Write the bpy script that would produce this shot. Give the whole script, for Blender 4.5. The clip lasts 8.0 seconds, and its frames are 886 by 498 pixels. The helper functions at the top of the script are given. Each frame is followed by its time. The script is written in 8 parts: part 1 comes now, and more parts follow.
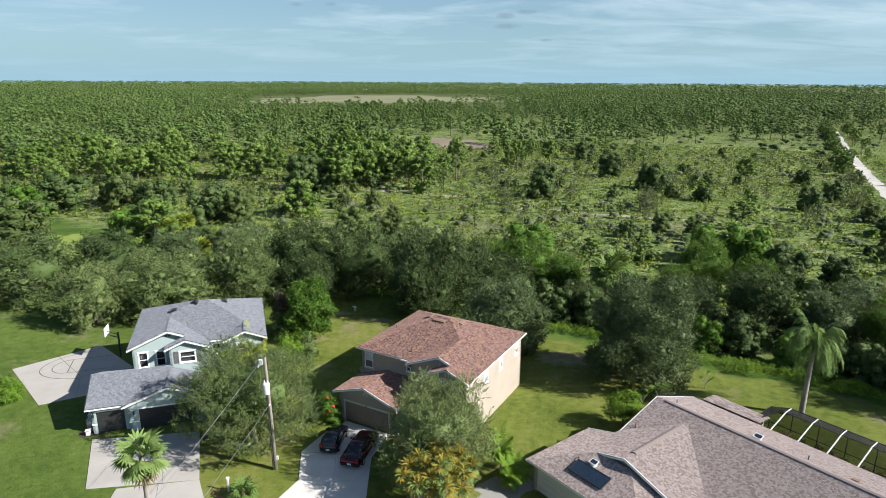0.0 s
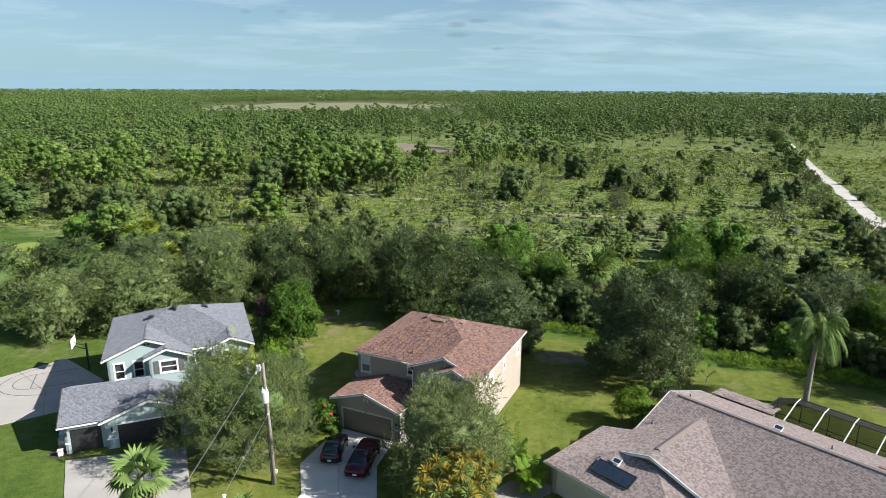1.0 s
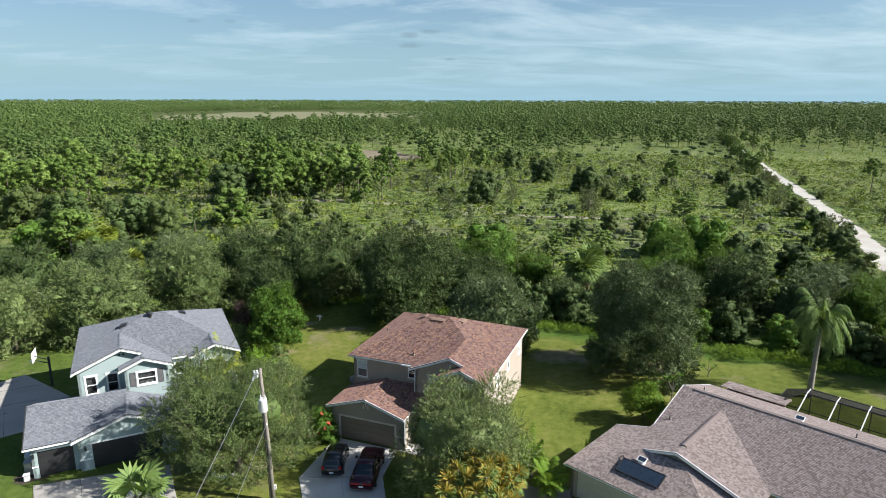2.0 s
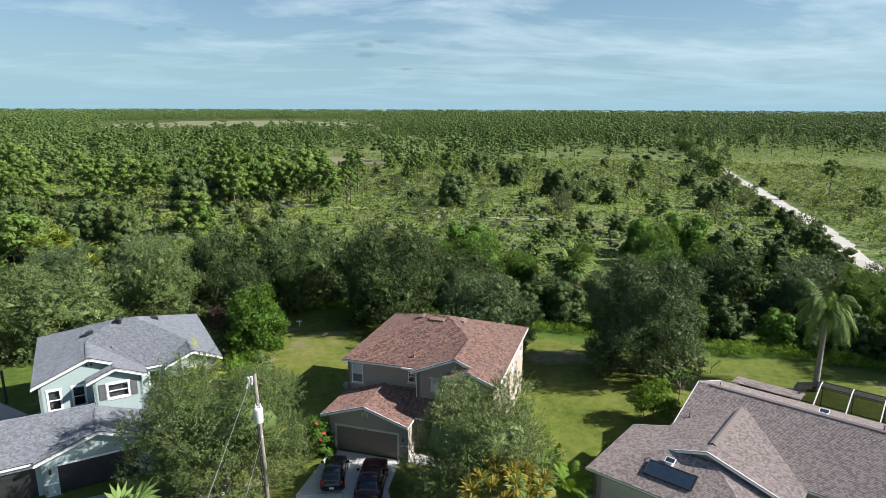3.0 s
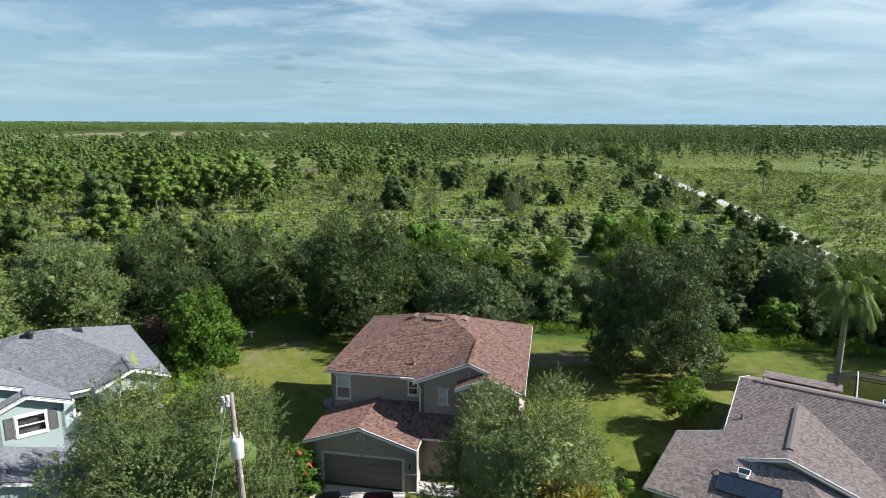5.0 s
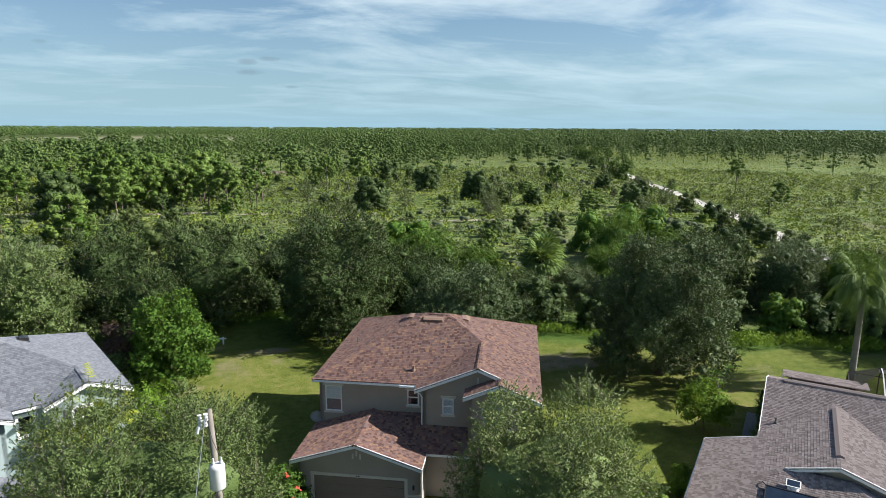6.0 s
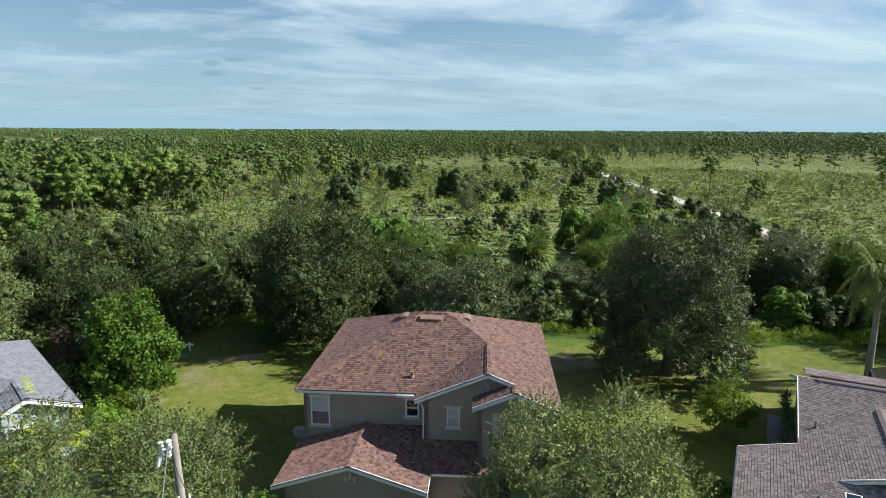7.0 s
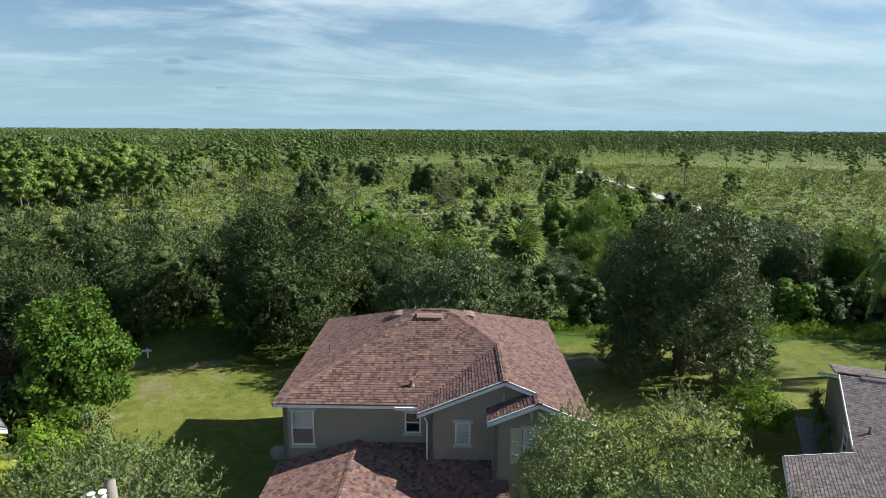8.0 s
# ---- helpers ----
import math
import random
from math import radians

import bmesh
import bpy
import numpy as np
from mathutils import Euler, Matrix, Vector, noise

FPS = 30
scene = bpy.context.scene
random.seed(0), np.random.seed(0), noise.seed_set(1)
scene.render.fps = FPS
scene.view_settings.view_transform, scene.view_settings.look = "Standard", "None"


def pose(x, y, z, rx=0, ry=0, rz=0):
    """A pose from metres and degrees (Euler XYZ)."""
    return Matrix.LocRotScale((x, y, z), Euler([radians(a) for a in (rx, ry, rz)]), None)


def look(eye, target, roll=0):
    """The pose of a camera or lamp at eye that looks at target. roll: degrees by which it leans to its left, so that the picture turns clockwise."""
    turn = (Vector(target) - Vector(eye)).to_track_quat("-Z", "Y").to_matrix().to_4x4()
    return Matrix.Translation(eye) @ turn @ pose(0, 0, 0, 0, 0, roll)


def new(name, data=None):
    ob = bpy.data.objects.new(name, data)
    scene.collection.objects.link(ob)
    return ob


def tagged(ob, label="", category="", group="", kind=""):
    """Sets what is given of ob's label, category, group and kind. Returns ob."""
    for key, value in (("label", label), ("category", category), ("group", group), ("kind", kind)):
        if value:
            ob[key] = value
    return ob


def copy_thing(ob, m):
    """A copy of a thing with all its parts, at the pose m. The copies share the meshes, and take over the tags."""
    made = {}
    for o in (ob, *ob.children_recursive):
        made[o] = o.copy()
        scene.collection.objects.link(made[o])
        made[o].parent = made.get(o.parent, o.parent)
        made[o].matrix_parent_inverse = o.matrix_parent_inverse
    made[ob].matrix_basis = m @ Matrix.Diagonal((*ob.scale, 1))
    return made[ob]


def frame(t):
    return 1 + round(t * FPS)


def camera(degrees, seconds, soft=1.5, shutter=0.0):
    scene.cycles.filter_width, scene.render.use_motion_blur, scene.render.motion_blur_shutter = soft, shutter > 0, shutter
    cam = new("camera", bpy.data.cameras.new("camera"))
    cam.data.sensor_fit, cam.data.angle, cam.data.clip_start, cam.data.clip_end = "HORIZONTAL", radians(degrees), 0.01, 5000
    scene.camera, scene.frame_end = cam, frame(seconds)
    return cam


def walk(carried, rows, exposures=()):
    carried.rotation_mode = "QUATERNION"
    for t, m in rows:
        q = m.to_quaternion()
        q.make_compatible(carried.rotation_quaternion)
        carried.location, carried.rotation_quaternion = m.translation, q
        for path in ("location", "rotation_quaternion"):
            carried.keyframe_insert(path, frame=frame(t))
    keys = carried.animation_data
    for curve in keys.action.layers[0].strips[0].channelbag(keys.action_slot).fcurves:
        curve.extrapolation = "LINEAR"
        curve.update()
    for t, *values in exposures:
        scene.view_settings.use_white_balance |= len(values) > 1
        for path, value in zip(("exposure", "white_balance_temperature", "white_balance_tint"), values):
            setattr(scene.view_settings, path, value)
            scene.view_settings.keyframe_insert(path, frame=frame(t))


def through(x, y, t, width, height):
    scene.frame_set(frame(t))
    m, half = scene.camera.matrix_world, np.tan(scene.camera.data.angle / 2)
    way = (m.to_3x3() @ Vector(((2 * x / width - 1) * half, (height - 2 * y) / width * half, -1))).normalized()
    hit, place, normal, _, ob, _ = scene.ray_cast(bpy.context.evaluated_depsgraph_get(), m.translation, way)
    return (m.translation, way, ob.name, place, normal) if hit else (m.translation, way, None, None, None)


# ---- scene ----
cam = camera(70.9, 8.0, soft=0.8)
PATH = [
    (0, (1.167, -1.212, 31.748), (1.144, 0.717, 31.222), 0.3),
    (0.5, (-0.921, -0.044, 30.902), (-0.872, 1.887, 30.386), 0.3),
    (1, (-2.93, 1.185, 29.979), (-2.812, 3.117, 29.477), 0.3),
    (1.5, (-4.82, 2.549, 29.003), (-4.632, 4.48, 28.516), 0.2),
    (3, (-9.494, 7.73, 25.959), (-9.105, 9.641, 25.516), 0.2),
    (3.5, (-10.664, 9.799, 24.96), (-10.213, 11.699, 24.531), 0.2),
    (4, (-11.629, 11.991, 23.991), (-11.118, 13.878, 23.573), 0.3),
    (4.5, (-12.391, 14.267, 23.059), (-11.823, 16.14, 22.65), 0.3),
    (6, (-13.537, 21.247, 20.505), (-12.817, 23.073, 20.119), 0.3),
    (6.5, (-13.584, 23.561, 19.723), (-12.818, 25.368, 19.342), 0.3),
    (7, (-13.491, 25.88, 18.96), (-12.68, 27.669, 18.581), 0.3),
    (7.5, (-13.277, 28.253, 18.197), (-12.422, 30.021, 17.82), 0.3),
    (8, (-12.962, 30.76, 17.414), (-12.061, 32.505, 17.035), 0.3),
]
walk(cam, [(t, look(eye, target, roll)) for t, eye, target, roll in PATH])

# ---- light ----
SUN_AZ, SUN_EL = -18.0, 34.5          # degrees: from +x, and above the horizon
sun_dir = Vector((math.cos(radians(SUN_AZ)) * math.cos(radians(SUN_EL)), math.sin(radians(SUN_AZ)) * math.cos(radians(SUN_EL)), math.sin(radians(SUN_EL))))
sun = new("sun", bpy.data.lights.new("sun", "SUN"))
sun.data.energy, sun.data.angle, sun.data.color = 5.0, radians(0.6), (1.0, 0.955, 0.89)
sun.matrix_world = look(sun_dir * 200, (0, 0, 0))

world = bpy.data.worlds.new("sky")
scene.world = world
world.use_nodes = True
wt = world.node_tree
wt.nodes.clear()


def wn(kind, **values):
    n = wt.nodes.new(kind)
    for k, v in values.items():
        n.inputs[k.replace("_", " ")].default_value = v
    return n


def sky_math(op, a, b, clamp=False):
    n = wt.nodes.new("ShaderNodeMath")
    n.operation, n.use_clamp = op, clamp
    for i, v in enumerate((a, b)):
        if isinstance(v, (int, float)):
            n.inputs[i].default_value = v
        else:
            wt.links.new(v, n.inputs[i])
    return n.outputs[0]


sky = wt.nodes.new("ShaderNodeTexSky")
sky.sky_type, sky.sun_disc = "NISHITA", False
sky.sun_elevation, sky.sun_rotation = radians(SUN_EL), radians(90 - SUN_AZ)
sky.air_density, sky.dust_density, sky.ozone_density = 1.0, 0.6, 5.0
coord = wt.nodes.new("ShaderNodeTexCoord")
split = wt.nodes.new("ShaderNodeSeparateXYZ")
wt.links.new(coord.outputs["Generated"], split.inputs[0])
# thin high cloud: noise on a flat layer, seen towards the horizon
lift = sky_math("ADD", sky_math("MAXIMUM", split.outputs[2], 0.0), 0.10)
flat = wt.nodes.new("ShaderNodeCombineXYZ")
wt.links.new(sky_math("DIVIDE", split.outputs[0], lift), flat.inputs[0])
wt.links.new(sky_math("DIVIDE", split.outputs[1], lift), flat.inputs[1])
spin = wt.nodes.new("ShaderNodeMapping")
spin.inputs["Rotation"].default_value = (0, 0, radians(-12))
spin.inputs["Scale"].default_value = (0.62, 0.95, 1.0)
wt.links.new(flat.outputs[0], spin.inputs[0])
veil = wn("ShaderNodeTexNoise", Scale=1.15, Detail=9.0, Roughness=0.6, Distortion=0.45)
wt.links.new(spin.outputs[0], veil.inputs["Vector"])
band = wt.nodes.new("ShaderNodeValToRGB")
band.color_ramp.elements[0].position, band.color_ramp.elements[0].color = 0.465, (0.0, 0.0, 0.0, 1)
band.color_ramp.elements[1].position, band.color_ramp.elements[1].color = 0.73, (0.95, 0.95, 0.95, 1)
# thicker towards the sun's side, thinner overhead
aside = sky_math("ADD", veil.outputs[0], sky_math("MULTIPLY", split.outputs[0], 0.11))
wt.links.new(sky_math("SUBTRACT", aside, sky_math("MULTIPLY", sky_math("SUBTRACT", split.outputs[2], 0.25, True), 0.05)), band.inputs[0])
# haze near the horizon
haze = sky_math("POWER", sky_math("SUBTRACT", 1.0, sky_math("MAXIMUM", split.outputs[2], 0.0), True), 7.0)
cloud_mix = wt.nodes.new("ShaderNodeMix")
cloud_mix.data_type = "RGBA"
CLOUD = cloud_mix.inputs["B"]
CLOUD.default_value = (7.6, 8.9, 9.6, 1)
wt.links.new(band.outputs[0], cloud_mix.inputs["Factor"])
wt.links.new(sky.outputs[0], cloud_mix.inputs["A"])
haze_mix = wt.nodes.new("ShaderNodeMix")
haze_mix.data_type = "RGBA"
haze_mix.inputs["B"].default_value = (3.4, 5.6, 6.9, 1)
wt.links.new(sky_math("MULTIPLY", haze, 0.95), haze_mix.inputs["Factor"])
wt.links.new(cloud_mix.outputs["Result"], haze_mix.inputs["A"])
last = haze_mix.outputs["Result"]
# small grey scud clouds, low over the woods: direction and half-width, half-height
for az, el, hw, hh, dark in ((-15.0, 8.6, 1.5, 0.42, 0.5), (4.6, 5.3, 1.0, 0.30, 0.45), (6.4, 5.6, 1.1, 0.22, 0.45), (4.7, 4.45, 1.4, 0.28, 0.45), (8.2, 3.3, 0.7, 0.18, 0.4), (-13.2, 6.0, 0.6, 0.2, 0.3), (-10.4, 6.1, 0.6, 0.2, 0.3), (12.0, 11.5, 2.6, 0.6, 0.18)):
    a, e = radians(az), radians(el)
    right = (math.cos(a), -math.sin(a), 0.0)
    centre = Vector((math.sin(a) * math.cos(e), math.cos(a) * math.cos(e), math.sin(e)))
    dot = wt.nodes.new("ShaderNodeVectorMath")
    dot.operation = "DOT_PRODUCT"
    dot.inputs[1].default_value = right
    rag = wn("ShaderNodeTexNoise", Scale=60.0, Detail=4.0, Roughness=0.6)
    wt.links.new(coord.outputs["Generated"], rag.inputs["Vector"])
    wt.links.new(coord.outputs["Generated"], dot.inputs[0])
    sx = sky_math("DIVIDE", sky_math("SUBTRACT", dot.outputs["Value"], centre.dot(Vector(right))), radians(hw))
    sy = sky_math("DIVIDE", sky_math("SUBTRACT", split.outputs[2], centre.z), radians(hh))
    d2 = sky_math("ADD", sky_math("MULTIPLY", sx, sx), sky_math("MULTIPLY", sy, sy))
    soft_edge = sky_math("SUBTRACT", sky_math("ADD", 0.3, sky_math("MULTIPLY", rag.outputs[0], 1.3)), d2, True)
    front = wt.nodes.new("ShaderNodeVectorMath")
    front.operation = "DOT_PRODUCT"
    front.inputs[1].default_value = centre
    wt.links.new(coord.outputs["Generated"], front.inputs[0])
    ahead = sky_math("GREATER_THAN", front.outputs["Value"], 0.0)
    puff = wt.nodes.new("ShaderNodeMix")
    puff.data_type = "RGBA"
    puff.inputs["B"].default_value = (2.0, 2.9, 3.6, 1)
    wt.links.new(sky_math("MULTIPLY", sky_math("MULTIPLY", soft_edge, dark), ahead), puff.inputs["Factor"])
    wt.links.new(last, puff.inputs["A"])
    last = puff.outputs["Result"]
bg = wt.nodes.new("ShaderNodeBackground")
bg.inputs["Strength"].default_value = 0.05
wt.links.new(last, bg.inputs["Color"])
out = wt.nodes.new("ShaderNodeOutputWorld")
wt.links.new(bg.outputs[0], out.inputs["Surface"])
scene.view_settings.exposure = 1.12

# ---- materials ----
class Nodes:
    """A short way to write node trees."""

    def __init__(self, name):
        self.mat = bpy.data.materials.new(name)
        self.mat.use_nodes = True
        self.t = self.mat.node_tree
        self.t.nodes.clear()
        self.bsdf = self.t.nodes.new("ShaderNodeBsdfPrincipled")
        self.out = self.t.nodes.new("ShaderNodeOutputMaterial")
        self.t.links.new(self.bsdf.outputs[0], self.out.inputs[0])
        self.pos = self.add("ShaderNodeTexCoord").outputs["Object"]

    def add(self, kind):
        return self.t.nodes.new(kind)

    def put(self, value, socket):
        if isinstance(value, (int, float)):
            socket.default_value = value
        elif isinstance(value, tuple):
            socket.default_value = (*value, 1) if len(value) == 3 and socket.type == "RGBA" else value
        else:
            self.t.links.new(value, socket)

    def math(self, op, a, b=0.0, clamp=False):
        n = self.add("ShaderNodeMath")
        n.operation, n.use_clamp = op, clamp
        self.put(a, n.inputs[0]), self.put(b, n.inputs[1])
        return n.outputs[0]

    def noise(self, scale, detail=4.0, rough=0.55, distort=0.0, vector=None):
        n = self.add("ShaderNodeTexNoise")
        self.put(vector or self.pos, n.inputs["Vector"])
        n.inputs["Scale"].default_value, n.inputs["Detail"].default_value, n.inputs["Roughness"].default_value = scale, detail, rough
        n.inputs["Distortion"].default_value = distort
        return n.outputs[0]

    def ramp(self, fac, *stops):
        n = self.add("ShaderNodeValToRGB")
        els = n.color_ramp.elements
        while len(els) < len(stops):
            els.new(0.5)
        for e, (p, c) in zip(els, stops):
            e.position, e.color = p, (*c, 1) if len(c) == 3 else c
        self.put(fac, n.inputs[0])
        return n.outputs[0]

    def mix(self, fac, a, b, blend="MIX"):
        n = self.add("ShaderNodeMix")
        n.data_type, n.blend_type = "RGBA", blend
        self.put(fac, n.inputs["Factor"]), self.put(a, n.inputs["A"]), self.put(b, n.inputs["B"])
        return n.outputs["Result"]

    def luck(self):
        """A number of its own for each loose piece and each object."""
        a, b = self.add("ShaderNodeNewGeometry").outputs["Random Per Island"], self.add("ShaderNodeObjectInfo").outputs["Random"]
        return self.math("FRACT", self.math("ADD", a, b))

    def bump(self, height, strength, distance=0.02):
        n = self.add("ShaderNodeBump")
        n.inputs["Strength"].default_value, n.inputs["Distance"].default_value = strength, distance
        self.put(height, n.inputs["Height"])
        self.t.links.new(n.outputs[0], self.bsdf.inputs["Normal"])

    def end(self, colour, rough=0.7, metal=0.0, spec=0.4):
        self.put(colour, self.bsdf.inputs["Base Color"])
        self.put(rough, self.bsdf.inputs["Roughness"])
        self.put(metal, self.bsdf.inputs["Metallic"])
        self.put(spec, self.bsdf.inputs["Specular IOR Level"])
        return self.mat


def plain(name, a, b, scale=2.0, fine=30.0, rough=0.7, metal=0.0, bump=0.15, spec=0.4):
    """Two tones in broad stains, with fine grain and relief."""
    n = Nodes(name)
    broad, grain = n.noise(scale, 5), n.noise(fine, 3)
    fac = n.math("ADD", n.math("MULTIPLY", broad, 0.7), n.math("MULTIPLY", grain, 0.3))
    if bump:
        n.bump(grain, bump, 0.01)
    return n.end(n.ramp(fac, (0.35, a), (0.65, b)), n.math("ADD", rough - 0.06, n.math("MULTIPLY", broad, 0.12)), metal, spec)


def leafy(name, *tones, through=0.22, rough=0.6, spec=0.16, patch=0.12):
    """Leaves: each its own tone, with broad patches through the crown, some light coming through."""
    n = Nodes(name)
    own, one = n.add("ShaderNodeNewGeometry").outputs["Random Per Island"], n.add("ShaderNodeObjectInfo").outputs["Random"]
    mottle = n.noise(2.6, 5, 0.7)
    fac = n.math("ADD", n.math("ADD", n.math("MULTIPLY", own, 0.34), n.math("MULTIPLY", one, 0.26)), n.math("ADD", n.math("MULTIPLY", n.noise(patch, 3), 0.40), n.math("MULTIPLY", mottle, 0.30)))
    n.bump(mottle, 0.5, 0.3)
    stops = [((i + 0.7) / (len(tones) + 0.2), c) for i, c in enumerate(tones)]
    colour = n.ramp(n.math("MULTIPLY", fac, 0.85), *stops)
    n.end(colour, rough, 0.0, spec)
    tr, mx = n.add("ShaderNodeBsdfTranslucent"), n.add("ShaderNodeMixShader")
    n.put(n.mix(0.6, colour, (0.16, 0.2, 0.02)), tr.inputs["Color"])
    mx.inputs[0].default_value = through
    n.t.links.new(n.bsdf.outputs[0], mx.inputs[1]), n.t.links.new(tr.outputs[0], mx.inputs[2])
    n.t.links.new(mx.outputs[0], n.out.inputs[0])
    return n.mat


def shingle_mat(name, *tones, streak=0.25):
    n = Nodes(name)
    fac = n.math("ADD", n.math("MULTIPLY", n.luck(), 0.95), n.math("MULTIPLY", n.noise(0.5, 4), 0.16))
    colour = n.ramp(n.math("MULTIPLY", fac, 0.9), *[((i + 0.6) / (len(tones) + 0.2), c) for i, c in enumerate(tones)])
    grit = n.noise(90, 2)
    colour = n.mix(n.math("MULTIPLY", grit, 0.35), colour, (0.05, 0.045, 0.045))
    n.bump(grit, 0.3, 0.006)
    n.bsdf.inputs["Diffuse Roughness"].default_value = 1.0
    return n.end(colour, 0.9, 0.0, 0.2)


